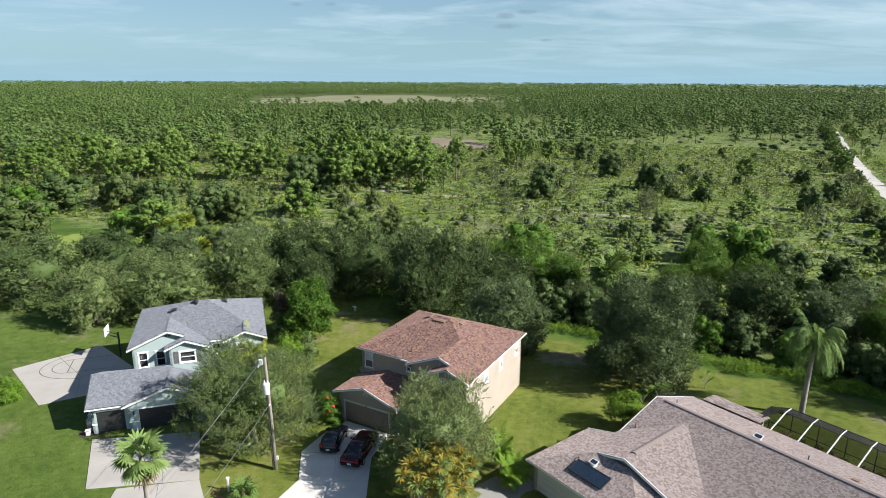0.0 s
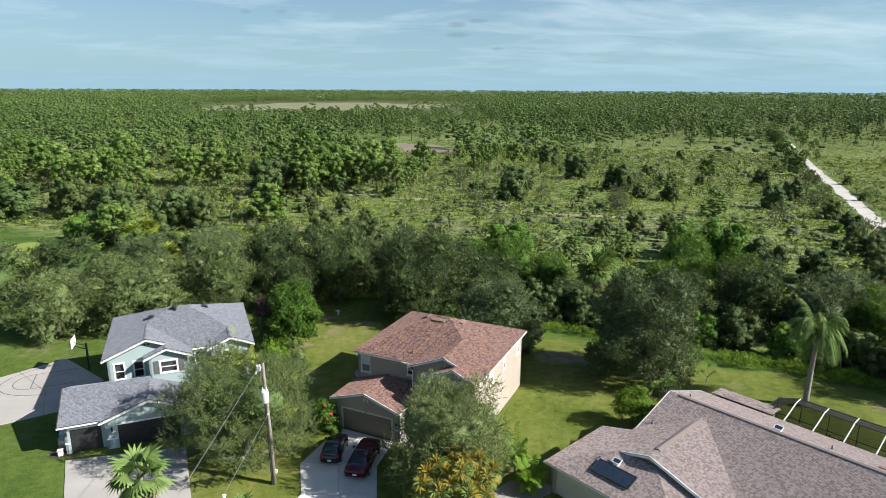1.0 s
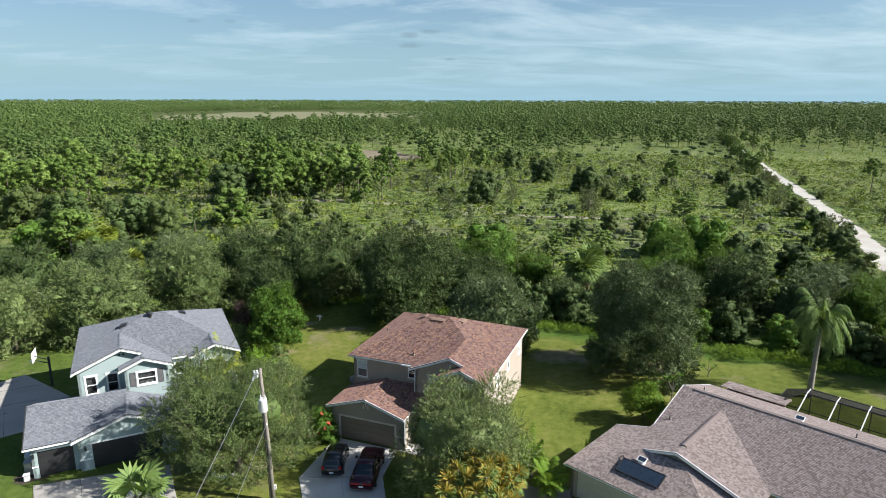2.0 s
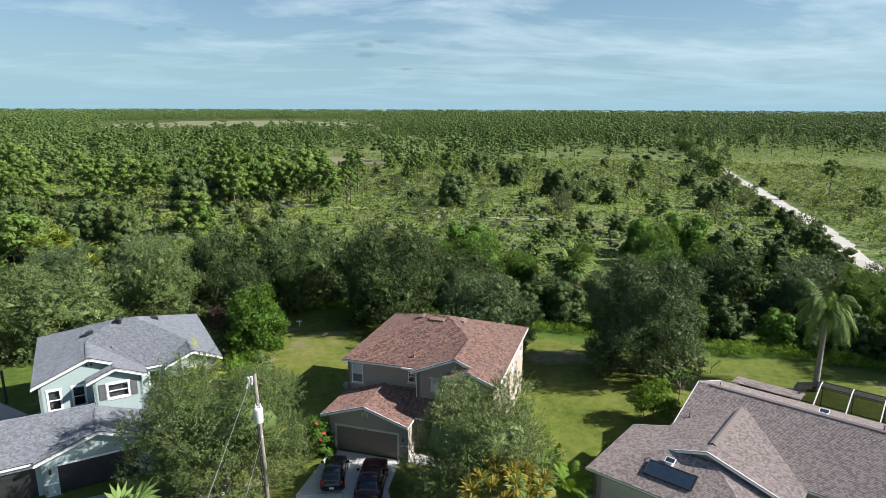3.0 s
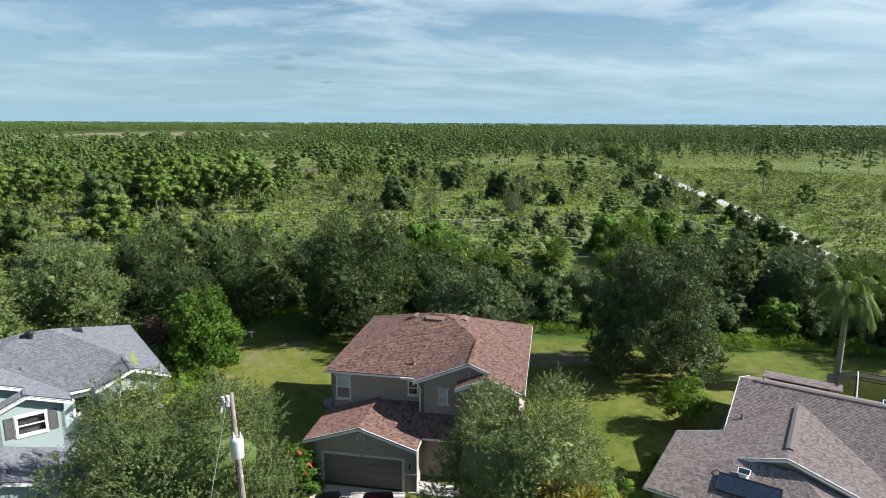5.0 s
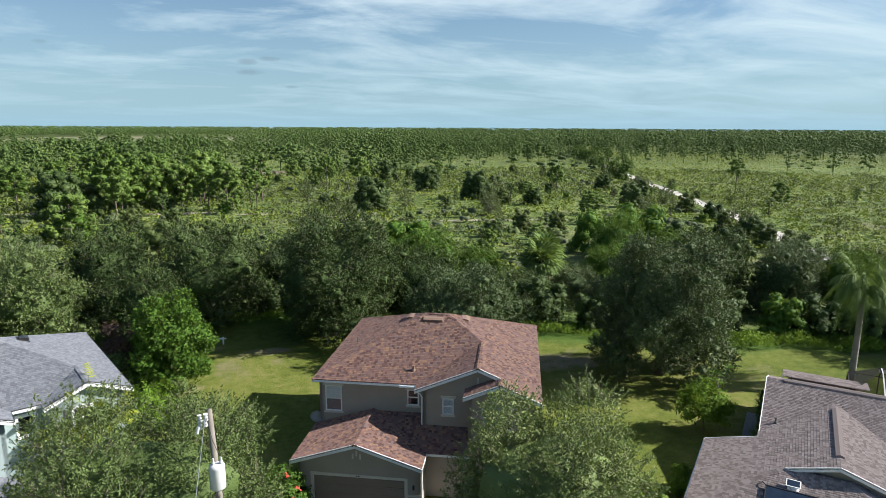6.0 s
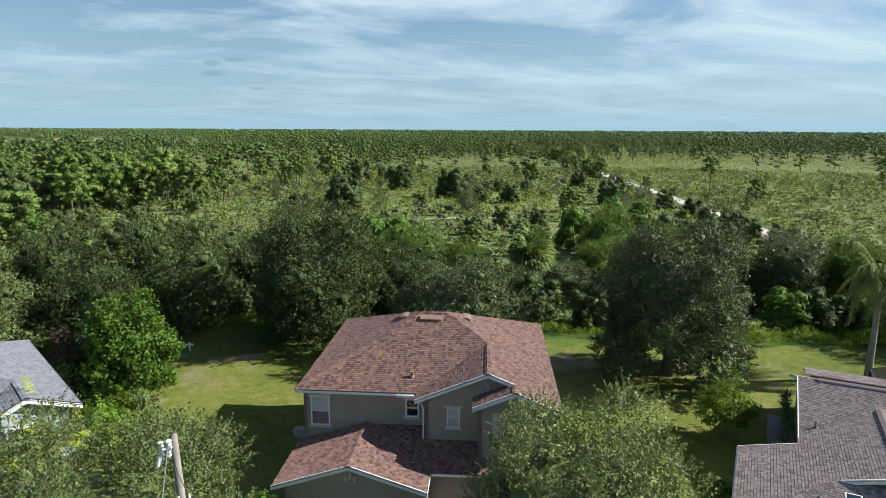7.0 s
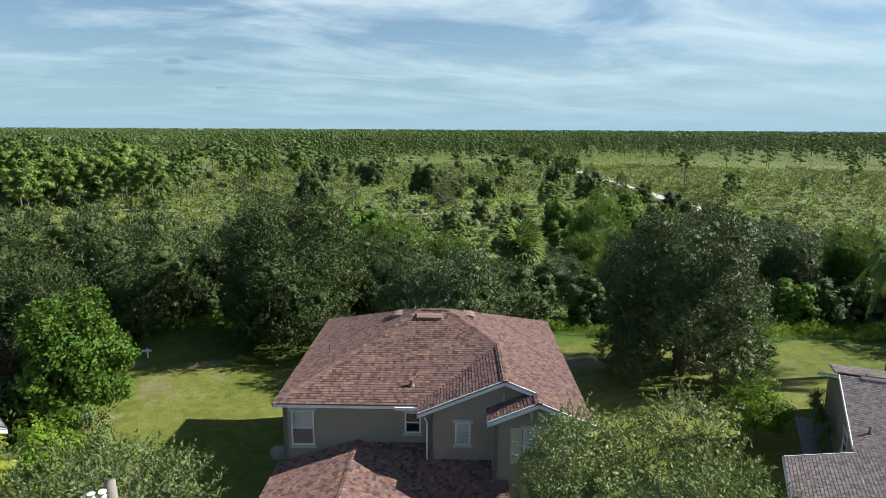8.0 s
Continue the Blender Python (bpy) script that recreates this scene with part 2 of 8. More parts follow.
M = {
    "stucco_taupe": plain("taupe_stucco", (0.298, 0.260, 0.219), (0.344, 0.299, 0.254), 0.6, 60, 0.9, bump=0.3),
    "stucco_blue": plain("blue_stucco", (0.285, 0.358, 0.362), (0.320, 0.394, 0.398), 0.6, 60, 0.9, bump=0.3),
    "stucco_tan": plain("tan_stucco", (0.310, 0.268, 0.218), (0.355, 0.308, 0.254), 0.6, 60, 0.9, bump=0.3),
    "trim_white": plain("white_trim", (0.70, 0.72, 0.74), (0.77, 0.79, 0.80), 1.5, 20, 0.5, bump=0.05),
    "trim_dark": plain("dark_drip_edge", (0.03, 0.03, 0.032), (0.05, 0.05, 0.052), 1.5, 20, 0.5, bump=0.05),
    "trim_cream": plain("cream_trim", (0.50, 0.465, 0.40), (0.56, 0.52, 0.46), 1.5, 20, 0.6, bump=0.05),
    "door_taupe": plain("taupe_door", (0.176, 0.144, 0.111), (0.196, 0.163, 0.128), 1.0, 30, 0.55, bump=0.05),
    "door_black": plain("black_door", (0.018, 0.019, 0.021), (0.03, 0.031, 0.033), 1.0, 30, 0.45, bump=0.05),
    "shutter_grey": plain("grey_shutter", (0.082, 0.082, 0.086), (0.115, 0.115, 0.119), 3.0, 30, 0.6, bump=0.05),
    "blind": plain("white_blind", (0.74, 0.75, 0.75), (0.80, 0.80, 0.80), 2.0, 20, 0.7, bump=0.0),
    "shade_grey": plain("grey_roller_shade", (0.13, 0.145, 0.165), (0.17, 0.185, 0.205), 2.0, 20, 0.7, bump=0.0),
    # near-black, so that the shade of an unlit room is in the colour
    "room_gloom": plain("dark_room", (0.02, 0.022, 0.025), (0.035, 0.037, 0.04), 2.0, 20, 0.8, bump=0.0),
    "concrete": plain("concrete", (0.43, 0.42, 0.40), (0.56, 0.55, 0.53), 0.5, 25, 0.85, bump=0.2),
    "concrete_court": plain("pale_concrete", (0.295, 0.280, 0.260), (0.354, 0.339, 0.319), 0.35, 25, 0.85, bump=0.2),
    "court_line": plain("dark_paint", (0.082, 0.082, 0.082), (0.131, 0.131, 0.131), 1.0, 25, 0.8, bump=0.1),
    "sand": plain("white_sand", (0.30, 0.285, 0.26), (0.44, 0.425, 0.40), 0.25, 6, 0.95, bump=0.4),
    "sand_grey": plain("grey_sand", (0.16, 0.145, 0.105), (0.32, 0.29, 0.22), 0.3, 5, 0.95, bump=0.4),
    "bark": plain("bark", (0.074, 0.061, 0.049), (0.164, 0.139, 0.115), 1.5, 14, 0.95, bump=0.8),
    "bark_pale": plain("pale_bark", (0.180, 0.164, 0.148), (0.279, 0.254, 0.230), 1.5, 14, 0.95, bump=0.6),
    "pole_wood": plain("weathered_pole_wood", (0.145, 0.130, 0.114), (0.235, 0.215, 0.190), 2.0, 40, 0.9, bump=0.6),
    "metal_grey": plain("grey_painted_metal", (0.492, 0.500, 0.508), (0.574, 0.582, 0.590), 2.0, 20, 0.4, 0.0, 0.05),
    "metal_dark": plain("dark_metal", (0.025, 0.025, 0.027), (0.045, 0.045, 0.047), 2.0, 20, 0.4, 0.3, 0.05),
    "galvanised": plain("galvanised_metal", (0.262, 0.271, 0.279), (0.369, 0.377, 0.385), 4.0, 20, 0.45, 0.7, 0.05),
    "porcelain": plain("brown_porcelain", (0.180, 0.164, 0.156), (0.246, 0.230, 0.221), 4.0, 20, 0.25, 0.0, 0.0),
    "vent_brown": plain("brown_vent", (0.164, 0.107, 0.082), (0.221, 0.148, 0.115), 4.0, 20, 0.6, 0.0, 0.05),
    "lead": plain("grey_lead", (0.082, 0.082, 0.082), (0.148, 0.148, 0.148), 4.0, 20, 0.6, 0.2, 0.05),
    "panel_blue": plain("solar_glass", (0.012, 0.02, 0.035), (0.018, 0.03, 0.05), 3.0, 20, 0.12, 0.0, 0.0, 0.6),
    "gravel": plain("grey_gravel", (0.131, 0.131, 0.131), (0.344, 0.336, 0.328), 9.0, 30, 0.95, 0.0, 0.9),
    "mulch": plain("dark_mulch", (0.025, 0.018, 0.013), (0.066, 0.049, 0.037), 5.0, 30, 0.95, 0.0, 0.9),
    "stone_white": plain("white_edging_stone", (0.451, 0.435, 0.402), (0.590, 0.574, 0.541), 5.0, 30, 0.85, 0.0, 0.4),
    "brick_red": plain("red_brick", (0.230, 0.098, 0.066), (0.312, 0.148, 0.098), 5.0, 30, 0.85, 0.0, 0.4),
    "paint_black": plain("black_car_paint", (0.006, 0.007, 0.009), (0.008, 0.009, 0.012), 2.0, 20, 0.12, 0.0, 0.0, 0.7),
    "paint_maroon": plain("dark_red_car_paint", (0.034, 0.003, 0.009), (0.042, 0.004, 0.011), 2.0, 20, 0.14, 0.2, 0.0, 0.7),
    "rubber": plain("tyre_rubber", (0.015, 0.015, 0.015), (0.03, 0.03, 0.03), 9.0, 30, 0.85, 0.0, 0.2),
    "red_lens": plain("red_lens", (0.30, 0.012, 0.012), (0.36, 0.02, 0.02), 9.0, 30, 0.2, 0.0, 0.0),
    "plate": plain("white_plate", (0.62, 0.62, 0.6), (0.7, 0.7, 0.68), 9.0, 30, 0.5, 0.0, 0.0),
    "roof_red": shingle_mat("red_brown_shingle", (0.110, 0.064, 0.060), (0.195, 0.110, 0.094), (0.262, 0.152, 0.122), (0.195, 0.132, 0.132), (0.345, 0.200, 0.128)),
    "roof_grey": shingle_mat("blue_grey_shingle", (0.118, 0.130, 0.154), (0.144, 0.158, 0.187), (0.162, 0.176, 0.206), (0.190, 0.205, 0.236)),
    "roof_tan": shingle_mat("tan_brown_shingle", (0.244, 0.197, 0.186), (0.322, 0.264, 0.248), (0.384, 0.319, 0.302), (0.445, 0.378, 0.360)),
    "cable": plain("cable", (0.02, 0.02, 0.02), (0.04, 0.04, 0.04), 2.0, 20, 0.6, 0.0, 0.0),
    "oak": leafy("oak_leaves", (0.018, 0.036, 0.010), (0.038, 0.066, 0.018), (0.068, 0.106, 0.032), (0.120, 0.162, 0.058), through=0.08),
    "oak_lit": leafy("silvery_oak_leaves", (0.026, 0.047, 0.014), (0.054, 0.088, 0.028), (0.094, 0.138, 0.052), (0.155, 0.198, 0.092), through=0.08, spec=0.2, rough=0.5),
    "oak_grey": leafy("grey_green_leaves", (0.046, 0.077, 0.022), (0.094, 0.142, 0.042), (0.160, 0.214, 0.074), (0.255, 0.300, 0.126), through=0.2, spec=0.22, rough=0.5),
    "olive": leafy("olive_leaves", (0.030, 0.050, 0.014), (0.055, 0.085, 0.024), (0.090, 0.122, 0.038), (0.130, 0.160, 0.062)),
    "bright": leafy("bright_leaves", (0.036, 0.084, 0.010), (0.064, 0.138, 0.017), (0.094, 0.186, 0.028), (0.145, 0.245, 0.052), through=0.3),
    "weed": leafy("weed_leaves", (0.075, 0.150, 0.014), (0.125, 0.225, 0.024), (0.190, 0.300, 0.042), through=0.35),
    "palmetto": leafy("palmetto_leaves", (0.074, 0.120, 0.014), (0.130, 0.186, 0.022), (0.192, 0.240, 0.036), (0.276, 0.306, 0.074), patch=0.06, through=0.18),
    "scrub": leafy("scrub_leaves", (0.050, 0.068, 0.032), (0.082, 0.104, 0.050), (0.115, 0.138, 0.070), (0.160, 0.178, 0.100), patch=0.05),
    "pine": leafy("pine_needles", (0.038, 0.078, 0.014), (0.074, 0.131, 0.023), (0.114, 0.178, 0.038), (0.172, 0.236, 0.062), patch=0.12, through=0.12),
    "pine_young": leafy("young_needles", (0.016, 0.040, 0.008), (0.032, 0.070, 0.013), (0.056, 0.108, 0.022), (0.090, 0.150, 0.034), patch=0.25),
    # a little darker and bluer than pine: slight distance haze put into the colour
    "pine_far": leafy("far_needles", (0.033, 0.066, 0.017), (0.062, 0.108, 0.027), (0.096, 0.148, 0.040), (0.145, 0.198, 0.062), patch=0.02, through=0.08),
    "areca": leafy("yellow_fronds", (0.13, 0.19, 0.02), (0.24, 0.30, 0.03), (0.38, 0.40, 0.06), through=0.3),
    "palm": leafy("palm_fronds", (0.060, 0.110, 0.026), (0.100, 0.168, 0.042), (0.150, 0.228, 0.066), (0.225, 0.290, 0.115)),
    "palm_gold": leafy("golden_fronds", (0.107, 0.131, 0.025), (0.246, 0.221, 0.041), (0.410, 0.279, 0.049), (0.451, 0.221, 0.041), through=0.3),
    "palm_dry": leafy("dry_fronds", (0.123, 0.090, 0.049), (0.213, 0.164, 0.098), (0.279, 0.230, 0.148)),
    "plum": leafy("plum_leaves", (0.041, 0.025, 0.025), (0.074, 0.045, 0.041), (0.115, 0.074, 0.066)),
    "flower": leafy("red_flowers", (0.410, 0.025, 0.025), (0.508, 0.049, 0.041), (0.574, 0.098, 0.074)),
    "blade": leafy("grass_blades", (0.095, 0.140, 0.022), (0.115, 0.160, 0.030), (0.135, 0.178, 0.038), (0.165, 0.195, 0.055), through=0.2, patch=0.2),
}


def glass_mat():
    n = Nodes("window_glass")
    n.bsdf.inputs["Transmission Weight"].default_value = 1.0
    n.bsdf.inputs["IOR"].default_value = 1.45
    return n.end((0.97, 0.98, 0.98), 0.03)


def tint_mat():
    n = Nodes("dark_car_glass")
    return n.end((0.012, 0.018, 0.022), n.math("ADD", 0.04, n.math("MULTIPLY", n.noise(3), 0.03)), 0.0, 0.7)


def screen_mat():
    """Dark insect screen: a fine mesh that lets half of the light through."""
    n = Nodes("insect_screen")
    n.end((0.01, 0.01, 0.01), 0.8)
    clear, mx = n.add("ShaderNodeBsdfTransparent"), n.add("ShaderNodeMixShader")
    n.put(n.math("ADD", 0.66, n.math("MULTIPLY", n.noise(0.7), 0.12)), mx.inputs[0])
    n.t.links.new(n.bsdf.outputs[0], mx.inputs[2]), n.t.links.new(clear.outputs[0], mx.inputs[1])
    n.t.links.new(mx.outputs[0], n.out.inputs[0])
    return n.mat


M["glass"], M["tint"], M["screen"] = glass_mat(), tint_mat(), screen_mat()


def ground_mat():
    """Mown lawn before the ditch, rank weeds along it, palmetto scrub behind, and the floor of the pine woods."""
    n = Nodes("ground")
    s = n.add("ShaderNodeSeparateXYZ")
    n.put(n.pos, s.inputs[0])
    x, y = s.outputs[0], s.outputs[1]
    w = n.math("ADD", n.math("MULTIPLY", x, 0.48), n.math("MULTIPLY", y, 0.877))
    wob = n.math("MULTIPLY", n.math("SUBTRACT", n.noise(0.12, 4), 0.5), 7.0)
    edge = n.math("ADD", w, wob)
    # lawn
    big, mid, fine = n.noise(0.07, 6, 0.65), n.noise(1.1, 6, 0.7), n.noise(9, 4, 0.8)
    fac = n.math("ADD", n.math("MULTIPLY", big, 0.4), n.math("ADD", n.math("MULTIPLY", mid, 0.3), n.math("MULTIPLY", fine, 0.32)))
    lawn = n.ramp(fac, (0.38, (0.034, 0.054, 0.008)), (0.46, (0.078, 0.108, 0.017)), (0.53, (0.128, 0.148, 0.030)), (0.63, (0.220, 0.192, 0.085)))
    # the blue house's lot is greener
    lawn = n.mix(n.math("DIVIDE", n.math("SUBTRACT", n.math("ADD", -17.0, n.math("MULTIPLY", n.math("SUBTRACT", mid, 0.5), 8.0)), x), 10.0, True), lawn, n.mix(0.75, lawn, n.ramp(fac, (0.40, (0.022, 0.052, 0.008)), (0.60, (0.085, 0.140, 0.026)))))
    bare = n.ramp(n.noise(0.13, 6, 0.7, 0.4), (0.57, (0, 0, 0)), (0.70, (1, 1, 1)))
    lawn = n.mix(n.math("MULTIPLY", n.math("MULTIPLY", bare, 0.85), n.math("ADD", 0.35, mid)), lawn, (0.205, 0.175, 0.115))
    # worn spots: place, reach
    apart = n.math("ADD", n.math("MULTIPLY", n.noise(0.9, 5, 0.7), 3.2), -1.6)
    for px, py, reach in ((14.6, 66.4, 3.6), (17.8, 65.2, 2.4), (24.8, 62.4, 2.6), (19.0, 62.0, 1.6), (-15.5, 71.5, 1.6), (-14.6, 48.8, 1.7), (44.0, 58.5, 3.0), (-13.5, 80.5, 1.6), (-8.0, 78.0, 2.0)):
        far_off = n.math("SQRT", n.math("ADD", n.math("POWER", n.math("SUBTRACT", x, px), 2.0), n.math("POWER", n.math("MULTIPLY", n.math("SUBTRACT", y, py), 1.7), 2.0)))
        spot = n.math("DIVIDE", n.math("SUBTRACT", reach, n.math("ADD", far_off, apart)), 1.2, True)
        lawn = n.mix(n.math("MULTIPLY", n.math("MULTIPLY", spot, 1.6), n.math("SUBTRACT", mid, 0.12), True), lawn, n.ramp(fine, (0.35, (0.12, 0.085, 0.05)), (0.65, (0.40, 0.34, 0.24))))
    # scrub
    b2, m2, f2 = n.noise(0.02, 5, 0.6), n.noise(0.16, 8, 0.75), n.noise(1.8, 5, 0.8)
    f = n.math("ADD", n.math("MULTIPLY", b2, 0.3), n.math("ADD", n.math("MULTIPLY", m2, 0.35), n.math("MULTIPLY", f2, 0.42)))
    clumps = n.noise(0.42, 5, 0.65, 0.5)
    scrub = n.ramp(n.math("ADD", n.math("MULTIPLY", f, 0.45), n.math("MULTIPLY", clumps, 0.55)), (0.42, (0.020, 0.040, 0.010)), (0.48, (0.062, 0.100, 0.024)), (0.53, (0.118, 0.166, 0.046)), (0.60, (0.205, 0.222, 0.098)))
    scrub = n.mix(n.math("MULTIPLY", n.ramp(n.noise(0.06, 5, 0.6, 0.6), (0.52, (0, 0, 0)), (0.66, (1, 1, 1))), 0.6), scrub, n.ramp(f2, (0.4, (0.085, 0.085, 0.045)), (0.6, (0.18, 0.17, 0.105))))
    # forest floor and far woods
    far = n.ramp(n.noise(0.01, 6, 0.7), (0.4, (0.050, 0.072, 0.020)), (0.6, (0.088, 0.108, 0.036)))
    weeds = n.ramp(m2, (0.4, (0.035, 0.075, 0.010)), (0.6, (0.075, 0.125, 0.022)))
    step = lambda v, a, b: n.math("DIVIDE", n.math("SUBTRACT", v, a), b - a, True)
    col = n.mix(step(edge, 70.0, 72.0), lawn, weeds)
    col = n.mix(step(edge, 75.0, 80.0), col, scrub)
    col = n.mix(step(w, 330.0, 620.0), col, far)
    wild = n.math("MULTIPLY", step(edge, 72.0, 78.0), n.math("ADD", n.math("MULTIPLY", clumps, 13.0), n.math("MULTIPLY", f2, 6.0)))
    n.bump(n.math("ADD", n.math("ADD", fine, n.math("MULTIPLY", f2, 2.0)), wild), 0.6, 0.06)
    return n.end(col, 0.95, 0.0, 0.15)


M["ground"] = ground_mat()
M["field"] = plain("dry_meadow", (0.120, 0.124, 0.062), (0.180, 0.176, 0.100), 0.02, 0.4, 0.95, bump=0.2)
M["field_brown"] = plain("brown_meadow", (0.120, 0.098, 0.064), (0.195, 0.165, 0.112), 0.03, 0.5, 0.95, bump=0.2)
M["meadow"] = plain("bright_grass", (0.12, 0.175, 0.025), (0.18, 0.23, 0.05), 0.1, 2.0, 0.95, bump=0.3)

# ---- building tools ----
def part(name, bm, material, parent, label="", smooth=False):
    """Link a bmesh as one mesh object under a thing or a part."""
    me = bpy.data.meshes.new(name)
    bm.to_mesh(me)
    bm.free()
    me.materials.append(M[material])
    if smooth:
        me.polygons.foreach_set("use_smooth", [True] * len(me.polygons))
    ob = new(name, me)
    ob.parent = parent
    return tagged(ob, label)


def thing(name, label, category, m=None, group="", kind=""):
    ob = new(name)
    ob.empty_display_size = 0.3
    if m is not None:
        ob.matrix_world = m
    return tagged(ob, label, category, group, kind)


def solid(name, bm, material, label, category="", kind="", m=None, smooth=False, group=""):
    ob = part(name, bm, material, None, "", smooth)
    if m is not None:
        ob.matrix_world = m
    return tagged(ob, label, category, group, kind)


def box(bm, x0, x1, y0, y1, z0, z1):
    vs = [bm.verts.new((x, y, z)) for z in (z0, z1) for x, y in ((x0, y0), (x1, y0), (x1, y1), (x0, y1))]
    for f in ((3, 2, 1, 0), (4, 5, 6, 7), (0, 1, 5, 4), (1, 2, 6, 5), (2, 3, 7, 6), (3, 0, 4, 7)):
        bm.faces.new([vs[i] for i in f])
    return bm


def boxes(*rows):
    bm = bmesh.new()
    for r in rows:
        box(bm, *r)
    return bm


def prism(bm, pts, shift):
    """A flat polygon pushed out along shift."""
    low = [bm.verts.new(p) for p in pts]
    top = [bm.verts.new(Vector(p) + Vector(shift)) for p in pts]
    bm.faces.new(list(reversed(low)))
    bm.faces.new(top)
    for i in range(len(pts)):
        j = (i + 1) % len(pts)
        bm.faces.new((low[i], low[j], top[j], top[i]))
    bmesh.ops.recalc_face_normals(bm, faces=bm.faces)
    return bm


def tube(bm, pts, radii, seg=8):
    """A tapered tube through points."""
    rings = []
    for i, p in enumerate(pts):
        d = (Vector(pts[min(i + 1, len(pts) - 1)]) - Vector(pts[max(i - 1, 0)])).normalized()
        a = d.orthogonal().normalized()
        b = d.cross(a)
        rings.append([bm.verts.new(Vector(p) + radii[i] * (math.cos(k * 2 * math.pi / seg) * a + math.sin(k * 2 * math.pi / seg) * b)) for k in range(seg)])
    for i in range(1, len(rings)):
        q = [r for r in rings[i]]
        # keep the rings in step
        o = min(range(seg), key=lambda s: (q[s].co - rings[i - 1][0].co).length)
        flip = (q[(o + 1) % seg].co - rings[i - 1][1].co).length > (q[(o - 1) % seg].co - rings[i - 1][1].co).length
        rings[i] = [q[(o - k if flip else o + k) % seg] for k in range(seg)]
        for k in range(seg):
            bm.faces.new((rings[i - 1][k], rings[i - 1][(k + 1) % seg], rings[i][(k + 1) % seg], rings[i][k]))
    bm.faces.new(rings[0]), bm.faces.new(rings[-1])
    bmesh.ops.recalc_face_normals(bm, faces=bm.faces)
    return bm


def quad_mesh(name, verts, count):
    """A mesh of loose quads from rows of 4 corners."""
    me = bpy.data.meshes.new(name)
    me.vertices.add(4 * count)
    me.vertices.foreach_set("co", np.ascontiguousarray(verts, dtype=np.float32).ravel())
    me.loops.add(4 * count)
    me.loops.foreach_set("vertex_index", np.arange(4 * count, dtype=np.int32))
    me.polygons.add(count)
    me.polygons.foreach_set("loop_start", np.arange(0, 4 * count, 4, dtype=np.int32))
    me.update(calc_edges=True)
    return me


def leaves(name, verts, material, parent=None, label=""):
    me = quad_mesh(name, verts, len(verts))
    me.materials.append(M[material])
    ob = new(name, me)
    ob.parent = parent
    return tagged(ob, label)


def unit(v):
    return v / np.maximum(np.linalg.norm(v, axis=-1, keepdims=True), 1e-9)


def leaf_quads(rng, at, facing, long, wide):
    """Pointed leaves (n, 4, 3) at places, each lying about across its facing."""
    n = len(at)
    facing = unit(facing)
    a = unit(np.cross(facing, rng.normal(size=(n, 3))))
    b = np.cross(facing, a)
    long = (long * rng.uniform(0.65, 1.3, n))[:, None]
    wide = (wide * rng.uniform(0.65, 1.3, n))[:, None]
    return np.stack([at - a * long / 2, at - b * wide / 2, at + a * long / 2, at + b * wide / 2], 1)


def crown_quads(rng, lobes, count, long, wide, shell=0.22, inner=0.2, wild=0.6, up=0.35, tuft=None, per=26):
    """Leaves in tufts over the outsides of lobes (x, y, z, radius, flatness), a few within."""
    lobes = np.array(lobes, float)
    tuft = tuft or long * 2.1
    clumps = max(4, count // per)
    share = lobes[:, 3] ** 2 / (lobes[:, 3] ** 2).sum()
    pick = rng.choice(len(lobes), int(clumps * 1.9), p=share)
    d = unit(rng.normal(size=(len(pick), 3)))
    r = 1.0 - shell + (shell + 0.10) * rng.random(len(pick))
    r = np.where(rng.random(len(pick)) < inner, rng.uniform(0.4, 0.9, len(pick)), r)
    off = d * (lobes[pick, 3] * r)[:, None]
    off[:, 2] *= lobes[pick, 4]
    at = lobes[pick, :3] + off
    # leave out what lies deep inside another lobe
    deep = np.zeros(len(at), bool)
    for x, y, z, rad, fl in lobes:
        q = (at - (x, y, z)) / (rad, rad, rad * fl)
        deep |= (q**2).sum(1) < 0.45
    at, d = at[~deep][:clumps], d[~deep][:clumps]
    s = unit(rng.normal(size=(len(at) * per, 3)))
    k = rng.random((len(s), 1)) ** 0.5 * tuft * np.repeat(rng.uniform(0.6, 1.3, (len(at), 1)), per, 0)
    spots = np.repeat(at, per, 0) + s * k * (1, 1, 0.75)
    facing = np.repeat(d, per, 0) + s * 0.5 + wild * 0.45 * rng.normal(size=s.shape) + (0, 0, up)
    spots[:, 2] = np.maximum(spots[:, 2], 0.05)
    return leaf_quads(rng, spots, facing, long, wide)


